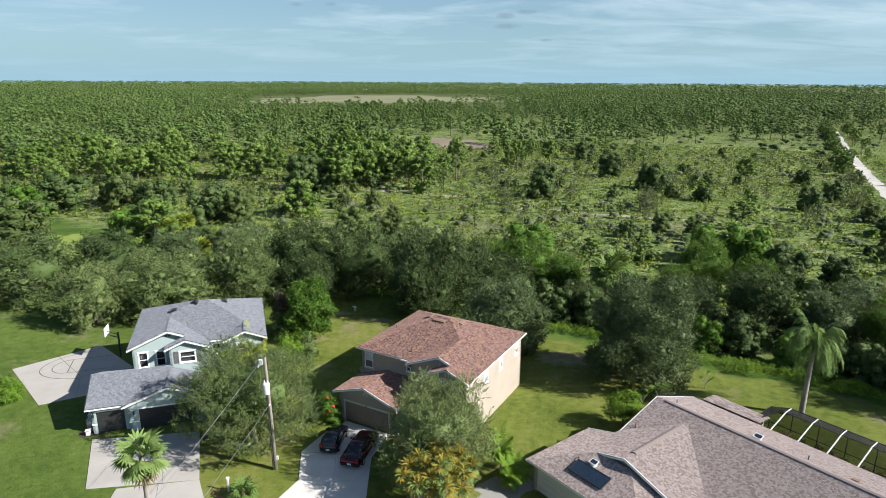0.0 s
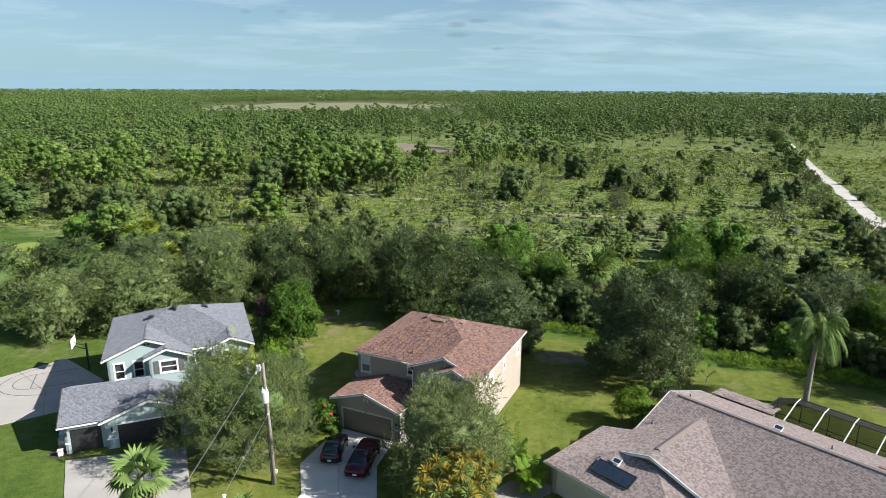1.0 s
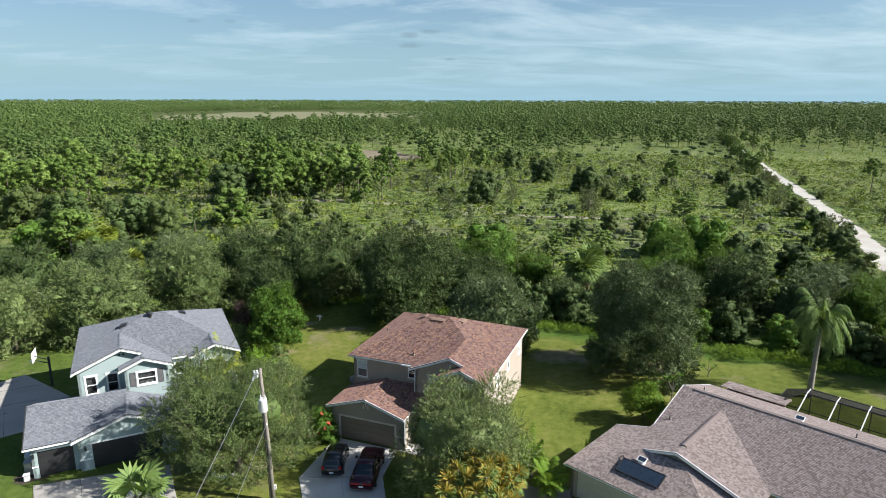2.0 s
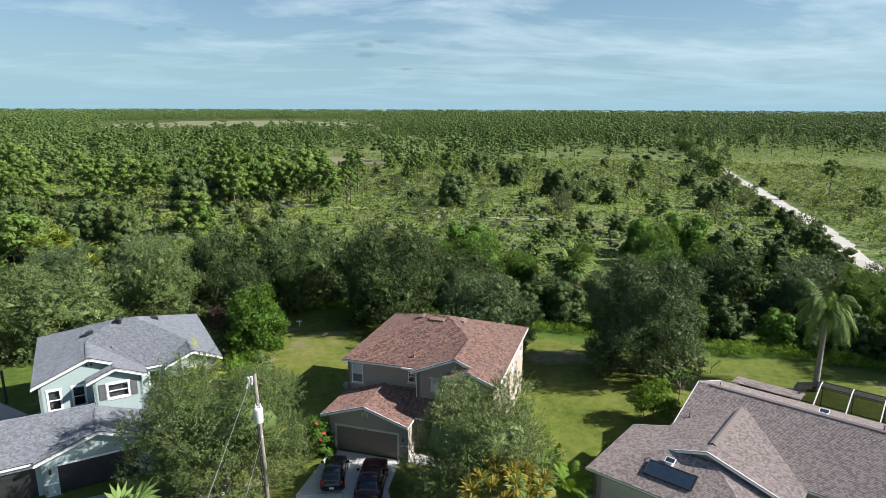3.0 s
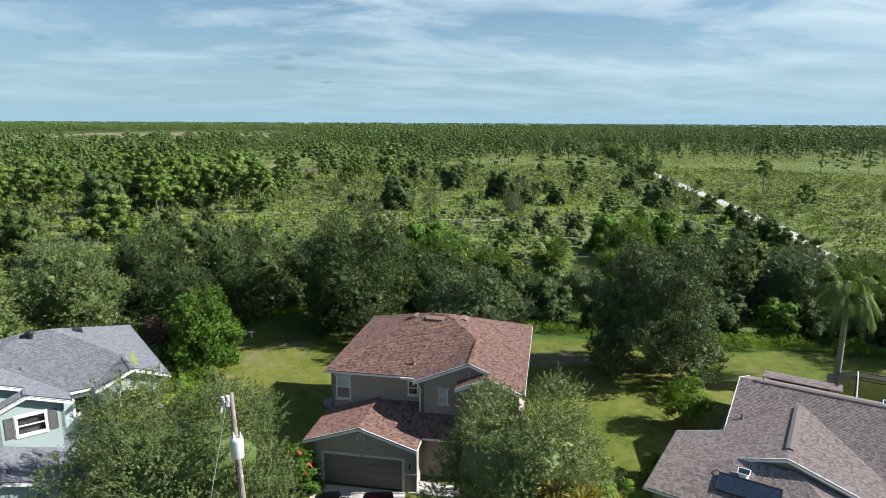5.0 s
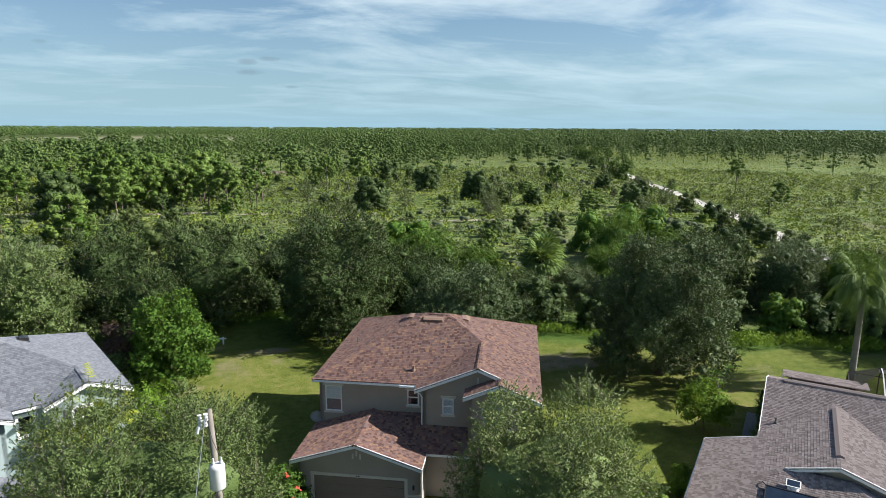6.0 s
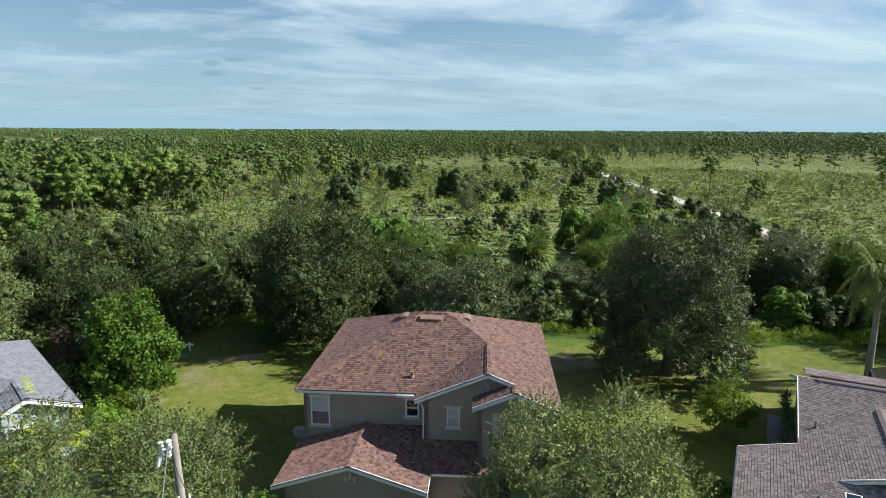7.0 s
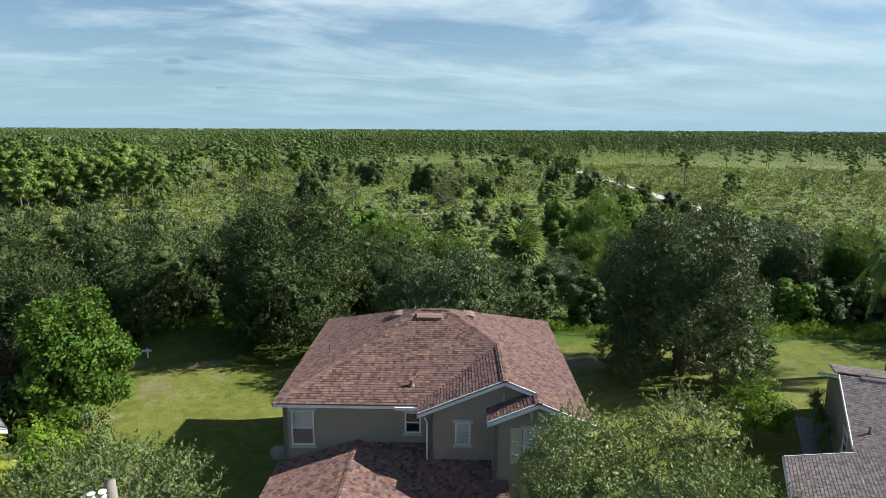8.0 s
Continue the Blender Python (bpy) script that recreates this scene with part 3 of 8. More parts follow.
def spray_quads(rng, lobes, sprays, per, long, wide, reach, bunch=0.13, up=0.5, wild=0.45, shell=0.35):
    """Leafy twigs that stand out of the lobes: (leaves, twigs) as quads."""
    lobes = np.array(lobes, float)
    share = lobes[:, 3] ** 2 / (lobes[:, 3] ** 2).sum()
    pick = rng.choice(len(lobes), sprays * 2, p=share)
    d = unit(rng.normal(size=(len(pick), 3)) + (0, 0, 0.12))
    off = d * (lobes[pick, 3] * (1 - shell * rng.random(len(pick)) ** 1.5))[:, None]
    off[:, 2] *= lobes[pick, 4]
    at = lobes[pick, :3] + off
    deep = np.zeros(len(at), bool)
    for x, y, z, rad, fl in lobes:
        deep |= (((at - (x, y, z)) / (rad, rad, rad * fl)) ** 2).sum(1) < 0.4
    at, d = at[~deep][:sprays], d[~deep][:sprays]
    go = unit(d + wild * rng.normal(size=d.shape) + (0, 0, up))
    ln = reach * rng.uniform(0.45, 1.25, (len(at), 1))
    base = at - go * ln * 0.45
    f = rng.random((len(at) * per, 1)) ** 0.8
    G, L = np.repeat(go, per, 0), np.repeat(ln, per, 0)
    s = unit(rng.normal(size=G.shape))
    spots = np.repeat(base, per, 0) + G * L * f + s * (bunch * (1.15 - 0.8 * f) * rng.random(f.shape) ** 0.5)
    spots[:, 2] = np.maximum(spots[:, 2], 0.05)
    a = unit(G * 0.8 + s * 0.9)
    b = unit(np.cross(a, np.repeat(d, per, 0) + 0.55 * rng.normal(size=G.shape) + (0, 0, 0.3)))
    lg, wd = long * rng.uniform(0.65, 1.3, f.shape), wide * rng.uniform(0.7, 1.3, f.shape)
    leaf = np.stack([spots - a * lg / 2, spots - b * wd / 2, spots + a * lg / 2, spots + b * wd / 2], 1)
    side = unit(np.cross(go, rng.normal(size=go.shape))) * min(0.012, long * 0.09)
    tip = base + go * ln * 1.02
    twig = np.stack([base - side, base + side, tip + side * 0.3, tip - side * 0.3], 1)
    return leaf, twig


def ball(k):
    """The corners and patches of a ball cut like a cube, k patches to an edge."""
    spots, faces = {}, []
    for axis in range(3):
        for sign in (-1, 1):
            for i in range(k):
                for j in range(k):
                    patch = []
                    for di, dj in ((0, 0), (1, 0), (1, 1), (0, 1)):
                        v = [0.0, 0.0, 0.0]
                        v[axis], v[(axis + 1) % 3], v[(axis + 2) % 3] = sign, 2 * (i + di) / k - 1, 2 * (j + dj) / k - 1
                        patch.append(spots.setdefault(tuple(round(c, 5) for c in v), len(spots)))
                    faces.append(patch if sign > 0 else patch[::-1])
    return unit(np.array(list(spots), float)), np.array(faces)


BALLS = {k: ball(k) for k in (1, 2, 3, 4)}


def masses(rng, lobes, r=0.6, lump=0.14, fine=2, foot=-2.0):
    """The closed, lumpy heart of each lobe, down to a share of its height: (corners, patches)."""
    lobes = np.array(lobes, float)
    n, (v, f) = len(lobes), BALLS[fine]
    f = f[v[f].mean(1)[:, 2] > foot]
    ways = unit(rng.normal(size=(n, 3, 3)))
    swell = 1 + lump * np.sin(4.5 * np.einsum("vc,nkc->nvk", v, ways) + rng.uniform(0, 6.3, (n, 1, 3))).sum(2)
    q = v[None] * (swell * (lobes[:, 3] * r)[:, None])[..., None]
    q[..., 2] *= lobes[:, 4][:, None]
    q += lobes[:, None, :3]
    q[..., 2] = np.maximum(q[..., 2], 0.03)
    return q.reshape(-1, 3), (f[None] + len(v) * np.arange(n)[:, None, None]).reshape(-1, 4)


def loose(quads):
    """Loose quads as (corners, patches)."""
    return np.asarray(quads, float).reshape(-1, 3), np.arange(4 * len(quads)).reshape(-1, 4)


def together(pieces):
    """Several (corners, patches) as one."""
    shift = np.cumsum([0] + [len(v) for v, _ in pieces[:-1]])
    return np.concatenate([v for v, _ in pieces]), np.concatenate([f + k for (_, f), k in zip(pieces, shift)])


def foliage(name, pieces, material, parent=None, label=""):
    """One mesh of leaves and leafy masses."""
    verts, faces = together(pieces)
    me = bpy.data.meshes.new(name)
    me.vertices.add(len(verts)), me.vertices.foreach_set("co", np.ascontiguousarray(verts, dtype=np.float32).ravel())
    me.loops.add(faces.size), me.loops.foreach_set("vertex_index", np.ascontiguousarray(faces, dtype=np.int32).ravel())
    me.polygons.add(len(faces)), me.polygons.foreach_set("loop_start", np.arange(0, faces.size, 4, dtype=np.int32))
    me.update(calc_edges=True)
    me.polygons.foreach_set("use_smooth", np.ones(len(faces), bool))
    me.materials.append(M[material])
    ob = new(name, me)
    ob.parent = parent
    return tagged(ob, label)


def lobed(rng, low, top, radius, n=14, size=0.42, flat=0.8, taper=0.55):
    """Lobes of a rounded crown between two heights."""
    out = []
    for i in range(n):
        f = ((i + 0.5) / n) ** 1.3
        z = low + (top - low) * (0.07 + 0.83 * f)
        reach = radius * (1 - size * 0.85) * math.sqrt(max(0.05, 1 - ((f - 0.38) / (0.72 if f > 0.38 else 0.85)) ** 2))
        a = i * 2.39996 + rng.uniform(-0.5, 0.5)
        k = rng.uniform(0.55, 1.0) * reach
        out.append((k * math.cos(a), k * math.sin(a), z, radius * size * rng.uniform(0.75, 1.15), flat))
    out.append((0, 0, low + (top - low) * 0.5, radius * 0.62, min(1.0, 0.5 * (top - low) / radius)))
    return out


def limbs(rng, height, spread, thick, n=6, fork=0.35):
    """A tapered trunk with limbs that rise into the crown."""
    bm = bmesh.new()
    lean = Vector((rng.uniform(-0.3, 0.3), rng.uniform(-0.3, 0.3), 0))
    top = Vector((0, 0, height * 0.7)) + lean
    pts = [Vector((0, 0, -0.1)), Vector((0, 0, height * 0.12)), Vector((0, 0, height * fork)) + lean * 0.4, top]
    tube(bm, pts, [thick * 1.35, thick, thick * 0.8, thick * 0.25], 9)
    for i in range(n):
        a = i * 2.4 + rng.uniform(-0.3, 0.3)
        s = pts[2].lerp(top, rng.uniform(-0.2, 0.6))
        e = Vector((math.cos(a) * spread * 0.55, math.sin(a) * spread * 0.55, height * rng.uniform(0.5, 0.72)))
        m1 = s.lerp(e, 0.5) + Vector((0, 0, height * 0.05))
        tube(bm, [s, m1, e], [thick * 0.5, thick * 0.33, thick * 0.08], 6)
    return bm


def tree(name, label, m, seed, low, top, radius, sprays, per, leaf, material, bark="bark", lobes=None, thick=None, n=16, size=0.42, reach=0.8, bunch=0.14, shell=0.35, up=0.5, core=1500, narrow=0.45, mass=0.6, group=""):
    """A trunk with limbs, a crown of leafy twigs, and darker leaves deep within."""
    rng = np.random.default_rng(seed)
    root = thing(name, label, "tree", m, group)
    part("trunk", limbs(rng, top, radius, thick or 0.028 * top + 0.04), bark, root, smooth=True)
    lobes = lobes or lobed(rng, low, top, radius, n, size)
    q, twig = spray_quads(rng, lobes, sprays, per, leaf, leaf * narrow, reach, bunch, up, shell=shell)
    inner = crown_quads(rng, lobes, core, leaf * 1.2, leaf * 0.6, 0.45, 0.35, 0.6, tuft=leaf * 3, per=8)
    heart = [masses(rng, lobes[-1:], 0.8, 0.12, 4)] + ([masses(rng, lobes[:-1], mass, 0.12, 2)] if mass else [])
    foliage("crown", [loose(q), loose(inner)] + heart, material, root)
    leaves("twigwork", twig, bark, root)
    return root

# ---- ground, road and paving ----
def ground():
    bm = bmesh.new()
    ring = [bm.verts.new((4900 * math.cos(a), 4900 * math.sin(a), 0)) for a in np.linspace(0, 2 * math.pi, 97)[:-1]]
    bm.faces.new(ring)
    return solid("ground", bm, "ground", "mown lawn, palmetto scrub and pine-wood floor", "ground", "structure")


ground()


def ragged(rng, line, width, wob):
    """A strip with uneven edges along a line of points."""
    line = [Vector((x, y, 0)) for x, y in line]
    left, right = [], []
    for i, p in enumerate(line):
        d = (line[min(i + 1, len(line) - 1)] - line[max(i - 1, 0)]).normalized()
        s = Vector((-d.y, d.x, 0))
        p = p + s * wob * 1.6 * noise.noise((p.x * 0.11, p.y * 0.11, 7.0))
        left.append(p + s * (width / 2 + rng.uniform(-wob, wob)))
        right.append(p - s * (width / 2 + rng.uniform(-wob, wob)))
    return left, right


def strip(name, line, width, wob, z, material, label, seed, steps=24):
    rng = np.random.default_rng(seed)
    fine = []
    for (x0, y0), (x1, y1) in zip(line[:-1], line[1:]):
        fine += [(x0 + (x1 - x0) * k / steps, y0 + (y1 - y0) * k / steps) for k in range(steps)]
    left, right = ragged(rng, fine + [line[-1]], width, wob)
    bm = bmesh.new()
    a, b = [bm.verts.new((p.x, p.y, z)) for p in left], [bm.verts.new((p.x, p.y, z)) for p in right]
    for i in range(len(a) - 1):
        bm.faces.new((a[i], b[i], b[i + 1], a[i + 1]))
    bmesh.ops.recalc_face_normals(bm, faces=bm.faces)
    return solid(name, bm, material, label, "road", "structure")


strip("road", [(70.0, 70.0), (85.0, 99.0), (99.0, 121.5), (115.0, 153.0), (134.0, 190.0), (148.0, 219.0), (184.0, 289.0), (262.0, 434.0)], 3.7, 0.4, 0.02, "sand", "white sand track through the scrub", 3)
strip("path", [(14.0, 163.0), (20.7, 158.1), (28.7, 153.0), (38.6, 148.0), (52.7, 143.8), (64.0, 141.0)], 1.6, 0.7, 0.02, "sand_grey", "thin sandy footpath in the scrub", 4, 12)
strip("path", [(17.0, 150.0), (20.0, 156.0), (27.0, 167.0), (31.0, 176.0)], 0.7, 0.45, 0.03, "sand_grey", "thin sandy footpath in the scrub", 5, 12)


def blot(name, x, y, rx, ry, turn, material, label, seed, z=0.03):
    """A patch of ground with an uneven outline."""
    rng = np.random.default_rng(seed)
    bm = bmesh.new()
    ring = []
    for k in range(40):
        a = 2 * math.pi * k / 40
        r = 1 + 0.16 * math.sin(3 * a + seed) + 0.10 * math.sin(7 * a + 2 * seed) + rng.uniform(-0.06, 0.06)
        p = Matrix.Rotation(radians(turn), 3, "Z") @ Vector((rx * r * math.cos(a), ry * r * math.sin(a), 0))
        ring.append(bm.verts.new((x + p.x, y + p.y, z)))
    bm.faces.new(ring)
    return solid(name, bm, material, label, "ground", "structure")


blot("meadow", -110, 1070, 190, 215, -22, "field", "wide dry grass field between the woods", 1)
blot("meadow", -6, 322, 36, 24, -40, "field_brown", "brown grass clearing in the pine wood", 2)
blot("meadow", -74, 116, 13, 6, -38, "meadow", "bright mown clearing beside the ditch", 3)
blot("sand_patch", -47, 190, 9, 2.4, -10, "sand_grey", "bare sandy patch at the wood's edge", 5)
blot("sand_patch", -18, 180, 9, 2.2, -8, "sand_grey", "bare sandy patch at the wood's edge", 6)
blot("sand_patch", 45.5, 146.2, 7.5, 1.3, -16, "sand_grey", "bare sandy patch on the footpath", 8, 0.04)
blot("sand_patch", 2, 172, 8, 1.2, -8, "sand_grey", "bare sandy patch at the wood's edge", 7)


def paving(name, label, material, slabs):
    """Concrete slabs with open joints, on a sunk bed."""
    root = thing(name, label, "driveway", None, "", "structure")
    for pts in slabs:
        c = Vector((sum(p[0] for p in pts) / len(pts), sum(p[1] for p in pts) / len(pts), 0))
        bm = bmesh.new()
        prism(bm, [Vector((x, y, -0.1)).lerp(Vector((c.x, c.y, -0.1)), 0.006) for x, y in pts], (0, 0, 0.15))
        edges = [e for e in bm.edges if all(abs(v.co.z - 0.05) < 1e-4 for v in e.verts)]
        bmesh.ops.bevel(bm, geom=edges, offset=0.012, segments=1, affect="EDGES")
        part("slab", bm, material, root)
    return root


def lerp2(a, b, f):
    return (a[0] + (b[0] - a[0]) * f, a[1] + (b[1] - a[1]) * f)


def grid_slabs(a, b, c, d, nu, nv):
    """A four-sided area a-b (near), d-c (far) cut into slabs."""
    out = []
    for i in range(nu):
        for j in range(nv):
            p = lambda u, v: lerp2(lerp2(a, b, u), lerp2(d, c, u), v)
            out.append([p(i / nu, j / nv), p((i + 1) / nu, j / nv), p((i + 1) / nu, (j + 1) / nv), p(i / nu, (j + 1) / nv)])
    return out


# red-roofed house: pad before the garage and its apron
red_slabs = grid_slabs((-11.1, 42.8), (-5.35, 42.6), (-5.5, 46.2), (-11.8, 46.8), 2, 1)
red_slabs += [[(-11.8, 46.8), (-8.5, 46.5), (-7.05, 51.2), (-9.2, 52.3)], [(-8.5, 46.5), (-5.5, 46.2), (-4.2, 49.7), (-7.05, 51.2)]]
red_slabs += grid_slabs((-14.2, 36.0), (-5.0, 36.0), (-5.35, 42.6), (-11.1, 42.8), 2, 2)
paving("driveway", "grey concrete driveway with open joints before the garage", "concrete", red_slabs)
paving("walkway", "narrow concrete walk beside the garage", "concrete", [[(-4.1, 49.6), (-2.9, 48.9), (-2.2, 50.1), (-3.6, 50.9)], [(-2.9, 48.9), (-1.4, 48.2), (-0.8, 49.3), (-2.2, 50.1)]])
# blue house: court and drive
court = grid_slabs((-40.0, 54.3), (-34.2, 57.6), (-34.8, 63.1), (-44.0, 58.2), 2, 1) + grid_slabs((-44.0, 58.2), (-34.8, 63.1), (-41.5, 68.8), (-48.0, 62.1), 2, 2)
paving("basketball_court", "pale concrete basketball court beside the blue house", "concrete_court", court)
paving("driveway", "pale concrete driveway of the blue house", "concrete_court", grid_slabs((-27.8, 41.3), (-19.2, 42.7), (-22.0, 49.9), (-31.2, 48.3), 3, 2) + grid_slabs((-24.5, 35.0), (-15.5, 36.0), (-19.2, 42.7), (-25.4, 41.4), 2, 1))

# ---- house building ----
def rows_of_tabs(rng, poly, row, tab):
    """Shingle tabs on a sloping polygon: (corners on the plane, frame)."""
    P = [Vector(p) for p in poly]
    n = Vector((0, 0, 0))
    for i in range(len(P)):
        n += P[i].cross(P[(i + 1) % len(P)])
    n.normalize()
    if n.z < 0:
        n = -n
    t = (Vector((0, 0, 1)) - n * n.z).normalized()
    s = t.cross(n)
    o = min(P, key=lambda p: p.dot(t))
    st = [((p - o).dot(s), (p - o).dot(t)) for p in P]
    tabs = []
    high = max(v for _, v in st)
    for j in range(int(high / row) + 1):
        y0 = j * row
        mid = y0 + row * 0.5
        if mid > high:
            break
        xs = []
        for (a0, b0), (a1, b1) in zip(st, st[1:] + st[:1]):
            if (b0 > mid) != (b1 > mid):
                xs.append(a0 + (mid - b0) / (b1 - b0) * (a1 - a0))
        xs.sort()
        for x0, x1 in zip(xs[::2], xs[1::2]):
            x = x0 - rng.uniform(0, tab)
            while x < x1:
                w = tab * rng.uniform(0.6, 1.25)
                a, b = max(x, x0), min(x + w, x1)
                if b - a > 0.02:
                    tabs.append((a + 0.004, b - 0.004, y0))
                x += w
    return tabs, (o, s, t, n)


def roof_plane(name, poly, material, parent, seed, row=0.145, tab=0.17, single=None):
    """A roof slope: a deck with thickness, and its courses of shingles. single: a test on a tab's middle that makes it a part of its own."""
    rng = np.random.default_rng(seed)
    tabs, (o, s, t, n) = rows_of_tabs(rng, poly, row, tab)
    bm = bmesh.new()
    prism(bm, [tuple(Vector(p) - n * 0.055) for p in poly], tuple(n * 0.045))
    deck = part(name, bm, material, parent)
    quads, singles = [], []
    for a, b, y in tabs:
        mid = o + s * ((a + b) / 2) + t * (y + row / 2)
        k = 0.012 + rng.uniform(0, 0.008)
        if single and single(mid) and len(singles) < 290:
            singles.append((a, b, y, k))
            continue
        p = [o + s * a + t * y + n * k, o + s * b + t * y + n * k, o + s * b + t * (y + row) + n * 0.004, o + s * a + t * (y + row) + n * 0.004]
        quads.append([tuple(v) for v in p])
        quads.append([tuple(o + s * a + t * y - n * 0.01), tuple(o + s * b + t * y - n * 0.01), tuple(p[1]), tuple(p[0])])
    # the top and the front edge of a tab share their corners, so that a tab is one piece
    q = np.array(quads).reshape(-1, 2, 4, 3)
    verts = np.concatenate([q[:, 1, :2], q[:, 0]], 1).reshape(-1, 3)
    me = bpy.data.meshes.new("shingles")
    base = 6 * np.arange(len(q))[:, None]
    faces = np.concatenate([base + [0, 1, 3, 2], base + [2, 3, 4, 5]], 1).reshape(-1, 4)
    me.vertices.add(len(verts)), me.vertices.foreach_set("co", verts.astype(np.float32).ravel())
    me.loops.add(faces.size), me.loops.foreach_set("vertex_index", faces.astype(np.int32).ravel())
    me.polygons.add(len(faces)), me.polygons.foreach_set("loop_start", np.arange(0, faces.size, 4, dtype=np.int32))
    me.update(calc_edges=True)
    me.polygons.foreach_set("use_smooth", [False] * len(me.polygons))
    me.materials.append(M[material])
    ob = new("shingles", me)
    ob.parent = deck
    tagged(ob, kind="stuff")
    if singles:
        LATER.append((deck, material, row, singles, (o, s, t, n)))
    return deck


LATER = []


def single_shingles():
    """The nearest shingles, each an object of its own on one shared mesh."""
    for deck, material, row, tabs, (o, s, t, n) in LATER:
        me = bpy.data.meshes.new("shingle")
        me.from_pydata([(0, 0, -0.01), (1, 0, -0.01), (0, 0, 0.025), (1, 0, 0.025), (1, row, 0.004), (0, row, 0.004)], [], [(0, 1, 3, 2), (2, 3, 4, 5)])
        me.materials.append(M[material])
        turn = Matrix((s, t, n)).transposed().to_4x4()
        for a, b, y, k in tabs:
            ob = new("shingle", me)
            ob.parent = deck
            ob.matrix_basis = Matrix.Translation(o + s * a + t * y) @ turn @ Matrix.Diagonal((b - a, 1, k / 0.025, 1))


def caps(a, b, material, parent, step=0.22, half=0.15, drop=0.05):
    """Bent cap shingles along a hip or ridge, from the low end."""
    a, b = Vector(a), Vector(b)
    if a.z > b.z:
        a, b = b, a
    d = (b - a).normalized()
    side = d.cross(Vector((0, 0, 1))).normalized()
    up = side.cross(d).normalized()
    n = max(2, int((b - a).length / step))
    run = (b - a).length / n
    me = bpy.data.meshes.new("ridge_cap")
    v = []
    for y, h in ((0, 0.034), (run * 1.25, 0.02)):
        v += [(half, y, h - drop), (0, y, h), (-half, y, h - drop)]
    v += [(half, 0, -0.02 - drop * 0.6), (-half, 0, -0.02 - drop * 0.6)]
    me.from_pydata(v, [], [(0, 1, 4, 3), (1, 2, 5, 4), (6, 7, 2, 1), (6, 1, 0)])
    me.materials.append(M[material])
    turn = Matrix((side, d, up)).transposed().to_4x4()
    for i in range(n):
        ob = new("ridge_cap", me)
        ob.parent = parent
        ob.matrix_basis = Matrix.Translation(a + d * run * i) @ turn @ Matrix.Diagonal((1, 0.8 if i == n - 1 else 1, 1, 1))


def fascia(pts, material, parent, depth=0.16, thick=0.045, name="fascia"):
    """A board along a roof edge: pts on the roof's edge."""
    for a, b in zip(pts[:-1], pts[1:]):
        a, b = Vector(a), Vector(b)
        d = (b - a).normalized()
        out = d.cross(Vector((0, 0, 1))).normalized()
        bm = bmesh.new()
        lip = Vector((0, 0, 0.03 if abs(d.z) > 0.1 else -0.05))
        a, b = (a, b) if abs(d.z) > 0.1 else (a - out * (thick + 0.03), b - out * (thick + 0.03))
        prism(bm, [tuple(a + lip - d * 0.02), tuple(b + lip + d * 0.02), tuple(b - Vector((0, 0, depth)) + d * 0.02), tuple(a - Vector((0, 0, depth)) - d * 0.02)], tuple(out * thick))
        part(name, bm, material, parent)


def wall(parent, material, a, b, z0, z1, openings=(), thick=0.2, name="wall"):
    """A wall from a to b (plan), its outer face on that line with the room on its left; openings (s0, s1, z0, z1) go through it."""
    a, b = Vector((*a, 0)), Vector((*b, 0))
    d = (b - a).normalized()
    inn = Vector((-d.y, d.x, 0))
    bm = bmesh.new()
    ss = sorted({0.0, (b - a).length, *(v for o in openings for v in o[:2])})
    zs = sorted({z0, z1, *(v for o in openings for v in o[2:])})
    full = {(i, j) for i in range(len(ss) - 1) for j in range(len(zs) - 1) if not any(o[0] <= (ss[i] + ss[i + 1]) / 2 <= o[1] and o[2] <= (zs[j] + zs[j + 1]) / 2 <= o[3] for o in openings)}
    made = {}

    def vert(i, j, k):
        if (i, j, k) not in made:
            p = a + d * ss[i] + inn * (thick * k)
            made[i, j, k] = bm.verts.new((p.x, p.y, zs[j]))
        return made[i, j, k]

    for i, j in full:
        for k in (0, 1):
            bm.faces.new([vert(i, j, k), vert(i + 1, j, k), vert(i + 1, j + 1, k), vert(i, j + 1, k)])
        for n, (p, q) in (((i - 1, j), ((i, j), (i, j + 1))), ((i + 1, j), ((i + 1, j), (i + 1, j + 1))), ((i, j - 1), ((i, j), (i + 1, j))), ((i, j + 1), ((i, j + 1), (i + 1, j + 1)))):
            if n not in full:
                bm.faces.new([vert(*p, 0), vert(*q, 0), vert(*q, 1), vert(*p, 1)])
    bmesh.ops.recalc_face_normals(bm, faces=bm.faces)
    return part(name, bm, material, parent)


def gable_wall(parent, material, u0, u1, peak, v, z0, z_low0, z_peak, z_low1, thick=0.2):
    bm = bmesh.new()
    prism(bm, [(u0, v, z0), (u1, v, z0), (u1, v, z_low1), (peak, v, z_peak), (u0, v, z_low0)], (0, thick, 0))
    return part("gable", bm, material, parent)


